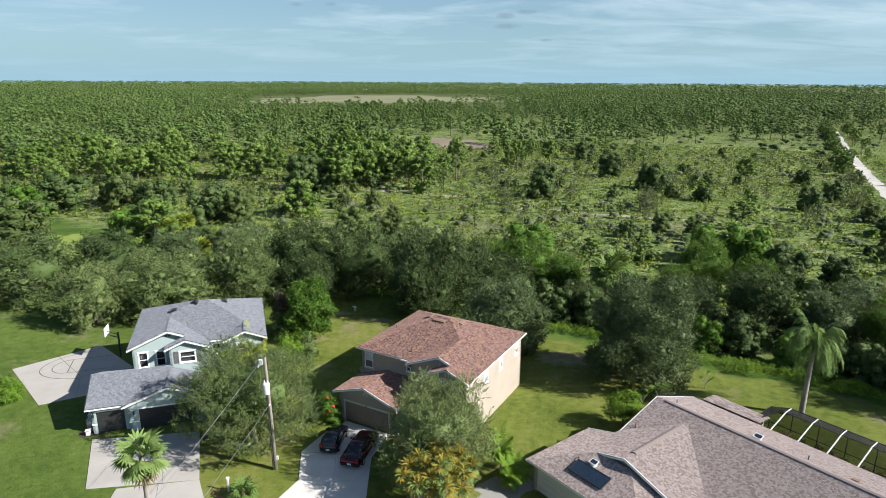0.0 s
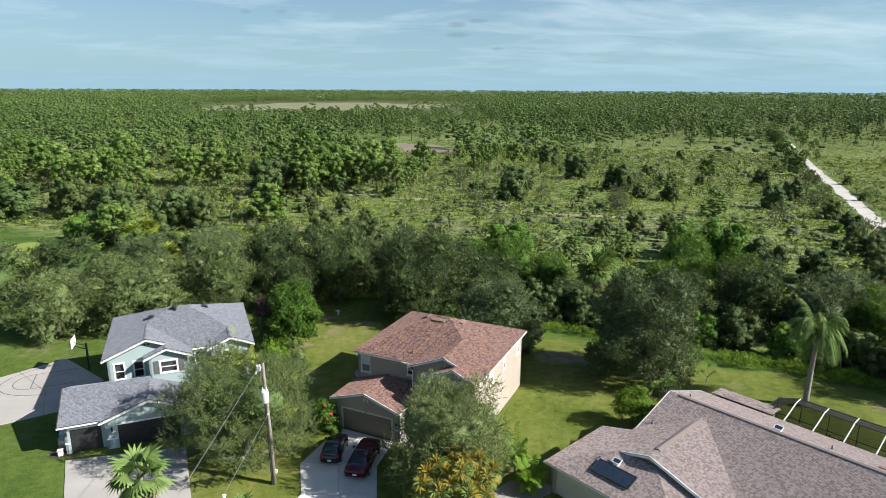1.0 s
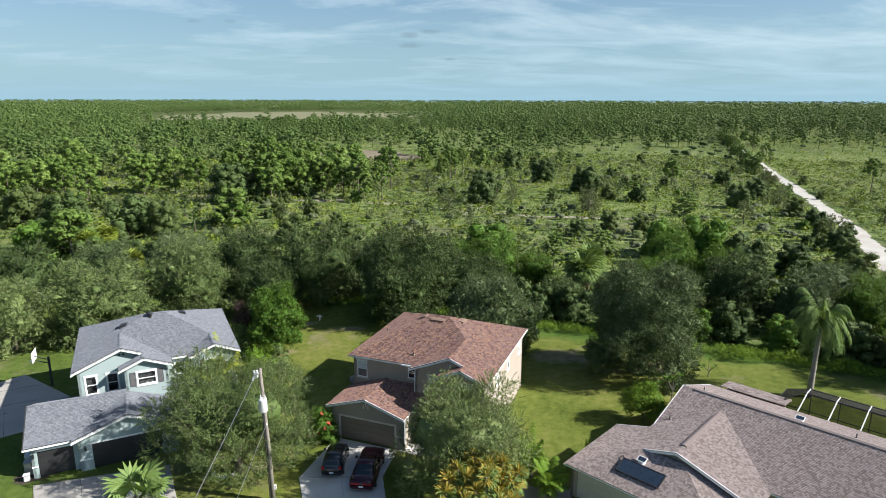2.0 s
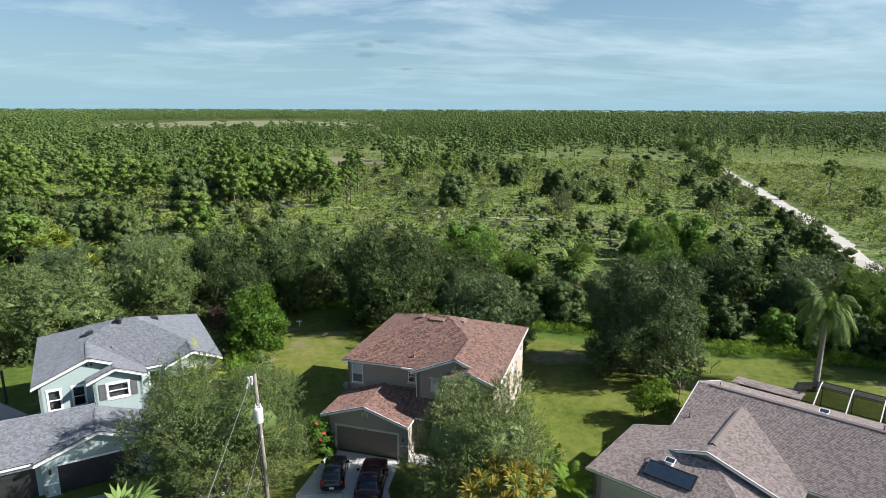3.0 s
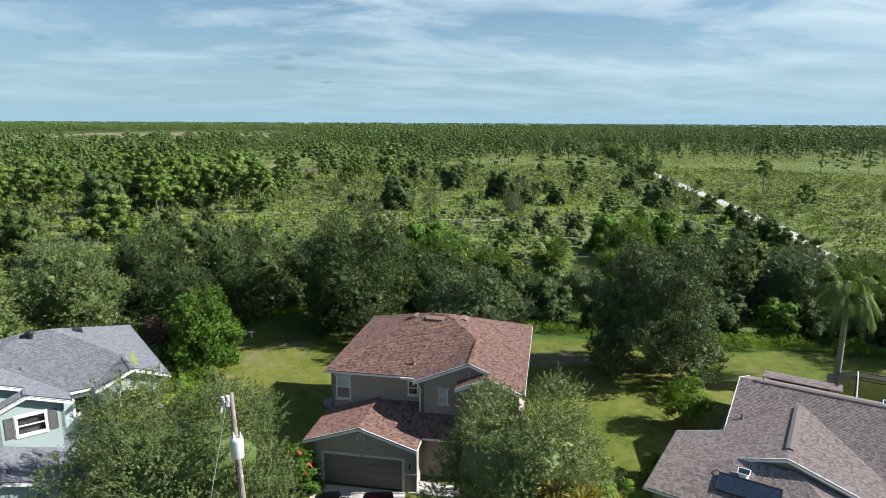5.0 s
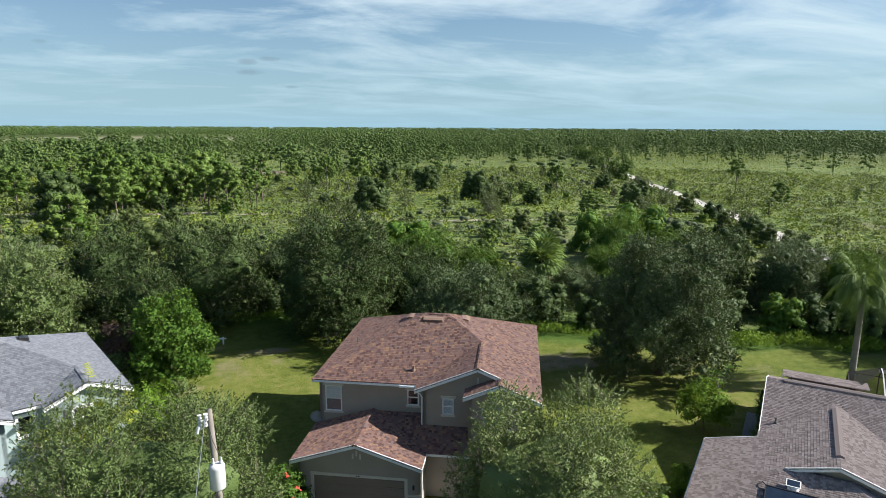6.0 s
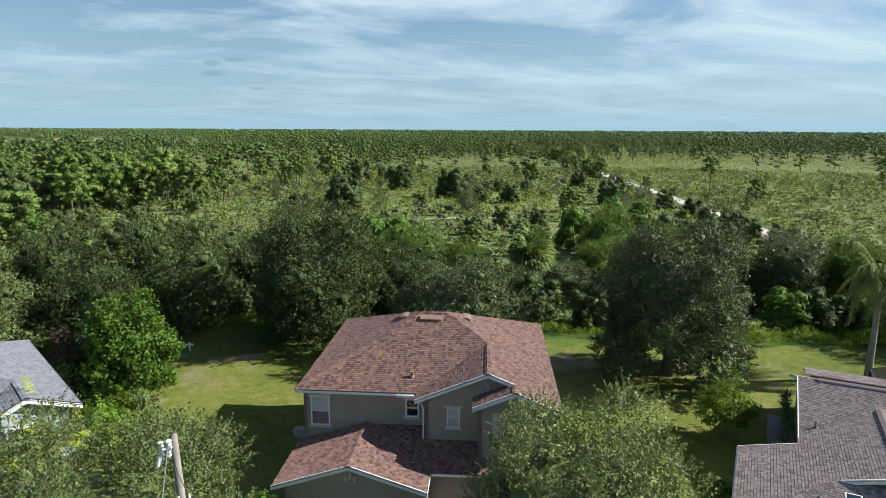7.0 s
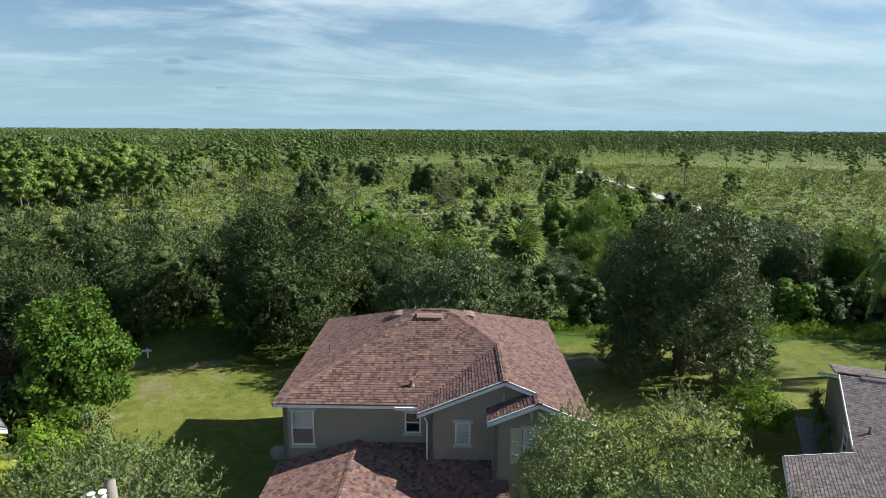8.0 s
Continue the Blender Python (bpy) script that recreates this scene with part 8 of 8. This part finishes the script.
def lawn_tufts():
    """Tufts of longer grass that break up the mown lawn."""
    rng = np.random.default_rng(33)
    n = 90000
    x, y = rng.uniform(-52, 52, n), rng.uniform(37, 92, n)
    w = 0.48 * x + 0.877 * y
    keep = (w < 71.8) & (w > 18)
    for ox, oy, turn, u0, u1, v0, v1 in ((-8.05, 55.97, -28.5, 0.1, 13.1, -3.9, 11.6), (-30.8, 55.3, 18.8, -3.2, 13.3, -6.3, 11), (16.1, 45.95, -51.5, -2.5, 30, -9, 15.4)):
        a = radians(turn)
        u, v = (x - ox) * math.cos(a) + (y - oy) * math.sin(a), -(x - ox) * math.sin(a) + (y - oy) * math.cos(a)
        keep &= ~((u > u0) & (u < u1) & (v > v0) & (v < v1))
    for x0, x1, y0, y1 in ((-12.0, -4.2, 36, 52.4), (-31.4, -15.5, 34, 50), (-46.5, -34.0, 54.5, 68.0), (-4.3, -0.9, 48.2, 50.9)):
        keep &= ~((x > x0) & (x < x1) & (y > y0) & (y < y1))
    x, y = x[keep], y[keep]
    keep = np.array([noise.noise((a * 0.25, b * 0.25, 4.0)) > -0.25 + 0.5 * noise.noise((a * 1.3, b * 1.3, 8.0)) for a, b in zip(x, y)])
    x, y = x[keep], y[keep]
    at_ = np.stack([x, y, np.full(len(x), 0.015)], 1)
    d = rng.normal(size=at_.shape) * (0.15, 0.15, 0.1) + (0, 0, 1.0)
    ob = leaves("lawn_tufts", leaf_quads(rng, at_, d, np.full(len(x), 0.10), np.full(len(x), 0.05)), "blade")
    tagged(ob, "tufts of longer grass on the mown lawn", "grass", kind="stuff")


lawn_tufts()


# ---- cars ----
def loft(bm, rings):
    vs = [[bm.verts.new(p) for p in r] for r in rings]
    n = len(vs[0])
    for a, b in zip(vs[:-1], vs[1:]):
        for k in range(n):
            bm.faces.new((a[k], a[(k + 1) % n], b[(k + 1) % n], b[k]))
    bm.faces.new(list(reversed(vs[0]))), bm.faces.new(vs[-1])
    bmesh.ops.recalc_face_normals(bm, faces=bm.faces)
    return bm


def car(name, label, m, length, width, body, cabin, paint, tail, wheel_r=0.32):
    """body: (x, half-width, foot, shoulder) along the car from tail to nose; cabin: (x, foot half-width, roof half-width, foot, roof)."""
    c = thing(name, label, "car", m)
    rings = []
    for x, w, z0, z1 in body:
        e = 0.10
        rings.append([(x, -w + e, z0), (x, w - e, z0), (x, w - 0.03, z0 + 0.12), (x, w, z0 + 0.4 * (z1 - z0)), (x, w - 0.03, z1 - 0.12), (x, w - 0.14, z1), (x, 0, z1 + 0.03), (x, -w + 0.14, z1), (x, -w + 0.03, z1 - 0.12), (x, -w, z0 + 0.4 * (z1 - z0)), (x, -w + 0.03, z0 + 0.12)])
    part("body", loft(bmesh.new(), rings), paint, c, smooth=True)
    rings = [[(x, -w0, z0), (x, w0, z0), (x, w1, z1 - 0.05), (x, w1 - 0.12, z1), (x, -w1 + 0.12, z1), (x, -w1, z1 - 0.05)] for x, w0, w1, z0, z1 in cabin]
    part("glasshouse", loft(bmesh.new(), rings), "tint", c, "dark glass all round", True)
    roof = [r for r in cabin if r[4] > max(q[4] for q in cabin) - 0.10]
    rings = [[(x, -w1 + 0.03, z1 - 0.035), (x, w1 - 0.03, z1 - 0.035), (x, w1 - 0.06, z1 + 0.005), (x, 0, z1 + 0.025), (x, -w1 + 0.06, z1 + 0.005)] for x, w0, w1, z0, z1 in roof]
    part("roof", loft(bmesh.new(), rings), paint, c, smooth=True)
    for s in (-1, 1):
        for (xa, wa0, wa1, za0, za1), (xb, wb0, wb1, zb0, zb1) in ((cabin[0], cabin[1]), (cabin[-1], cabin[-2])):
            bm = bmesh.new()
            tube(bm, [(xa, s * (wa0 - 0.02), za0), (xb, s * (wb1 - 0.02), zb1 - 0.02)], [0.05, 0.05], 6)
            part("pillar", bm, paint, c)
        xm = (cabin[0][0] + cabin[-1][0]) / 2
        part("pillar", boxes((xm - 0.05, xm + 0.05, min(s * (cabin[1][1] - 0.1), s * (cabin[1][1] + 0.005)), max(s * (cabin[1][1] - 0.1), s * (cabin[1][1] + 0.005)), cabin[1][3] - 0.02, cabin[1][3] + 0.1)), paint, c)
        bm = boxes((cabin[-1][0] - 0.35, cabin[-1][0] - 0.2, min(s * (width / 2 - 0.02), s * (width / 2 + 0.16)), max(s * (width / 2 - 0.02), s * (width / 2 + 0.16)), cabin[-1][3], cabin[-1][3] + 0.13))
        part("wing_mirror", bm, paint, c)
        for x in (length * 0.19, length * 0.80):
            w = new("wheel")
            w.parent = c
            w.matrix_basis = Matrix.Translation((x, s * (width / 2 - 0.10), wheel_r))
            bm = bmesh.new()
            tube(bm, [(0, -0.10, 0), (0, -0.07, 0), (0, 0.07, 0), (0, 0.10, 0)], [wheel_r - 0.04, wheel_r, wheel_r, wheel_r - 0.04], 20)
            part("tyre", bm, "rubber", w)
            bm = bmesh.new()
            tube(bm, [(0, -0.108, 0), (0, 0.108, 0)], [wheel_r * 0.62] * 2, 16)
            part("rim", bm, "galvanised", w)
        for lamp in tail:
            x0, y0, y1, z0, z1 = lamp
            part("tail_light", boxes((x0 - 0.02, x0 + 0.10, min(s * y0, s * y1), max(s * y0, s * y1), z0, z1)), "red_lens", c)
        x1 = body[-1][0]
        part("headlight", boxes((x1 - 0.22, x1 - 0.03, min(s * 0.5, s * (body[-1][1] - 0.02)), max(s * 0.5, s * (body[-1][1] - 0.02)), body[-1][3] - 0.16, body[-1][3] - 0.04)), "metal_grey", c)
    part("bumper", boxes((body[0][0] - 0.04, body[0][0] + 0.15, -body[0][1] + 0.06, body[0][1] - 0.06, body[0][2] + 0.03, body[0][2] + 0.25)), paint, c)
    part("number_plate", boxes((body[0][0] - 0.05, body[0][0] - 0.035, -0.16, 0.16, body[0][2] + 0.12, body[0][2] + 0.27)), "plate", c)
    return c


car("hatchback", "small black hatchback parked before the garage", at(-9.35, 46.35, 0.05, 82), 3.8, 1.68,
    [(0.0, 0.72, 0.32, 0.86), (0.12, 0.80, 0.22, 0.95), (0.7, 0.84, 0.2, 0.98), (2.6, 0.84, 0.2, 0.95), (3.3, 0.80, 0.2, 0.86), (3.65, 0.74, 0.22, 0.76), (3.8, 0.60, 0.3, 0.62)],
    [(0.10, 0.68, 0.60, 0.93, 0.97), (0.50, 0.76, 0.60, 0.95, 1.44), (1.2, 0.78, 0.62, 0.95, 1.49), (2.0, 0.78, 0.61, 0.94, 1.44), (2.75, 0.74, 0.62, 0.92, 0.96)], "paint_black", [(0.02, 0.52, 0.76, 0.74, 0.98)], 0.29)
car("coupe", "dark red two-door coupe parked on the driveway", at(-7.15, 44.25, 0.05, 77), 5.0, 1.92,
    [(0.0, 0.82, 0.36, 0.90), (0.15, 0.90, 0.26, 0.98), (0.9, 0.96, 0.22, 1.00), (1.6, 0.96, 0.2, 0.96), (3.2, 0.95, 0.2, 0.93), (4.4, 0.93, 0.2, 0.88), (4.85, 0.88, 0.24, 0.80), (5.0, 0.78, 0.32, 0.68)],
    [(0.75, 0.76, 0.66, 0.97, 1.0), (1.55, 0.82, 0.62, 0.97, 1.40), (2.1, 0.83, 0.63, 0.95, 1.45), (2.6, 0.83, 0.62, 0.94, 1.40), (3.4, 0.80, 0.68, 0.91, 0.95)], "paint_maroon", [(0.0, 0.12, 0.78, 0.72, 0.84)], 0.35)


# ---- far houses ----
def far_house(x, y, w, d, turn):
    p = thing("farm_building", "white low building far off among the pines", "building", at(x, y, 0, turn))
    part("wall", boxes((-w / 2, w / 2, -d / 2, d / 2, 0, 5.0)), "trim_cream", p)
    bm = bmesh.new()
    prism(bm, [(-w / 2 - 1, -d / 2 - 1, 5.0), (-w / 2 - 1, d / 2 + 1, 5.0), (-w / 2 - 1, 0, 7.5)], (w + 2, 0, 0))
    part("roof", bm, "metal_grey", p)


far_house(-214, 1600, 15, 10, 10)
far_house(-240, 1616, 7, 8, 10)


single_shingles()
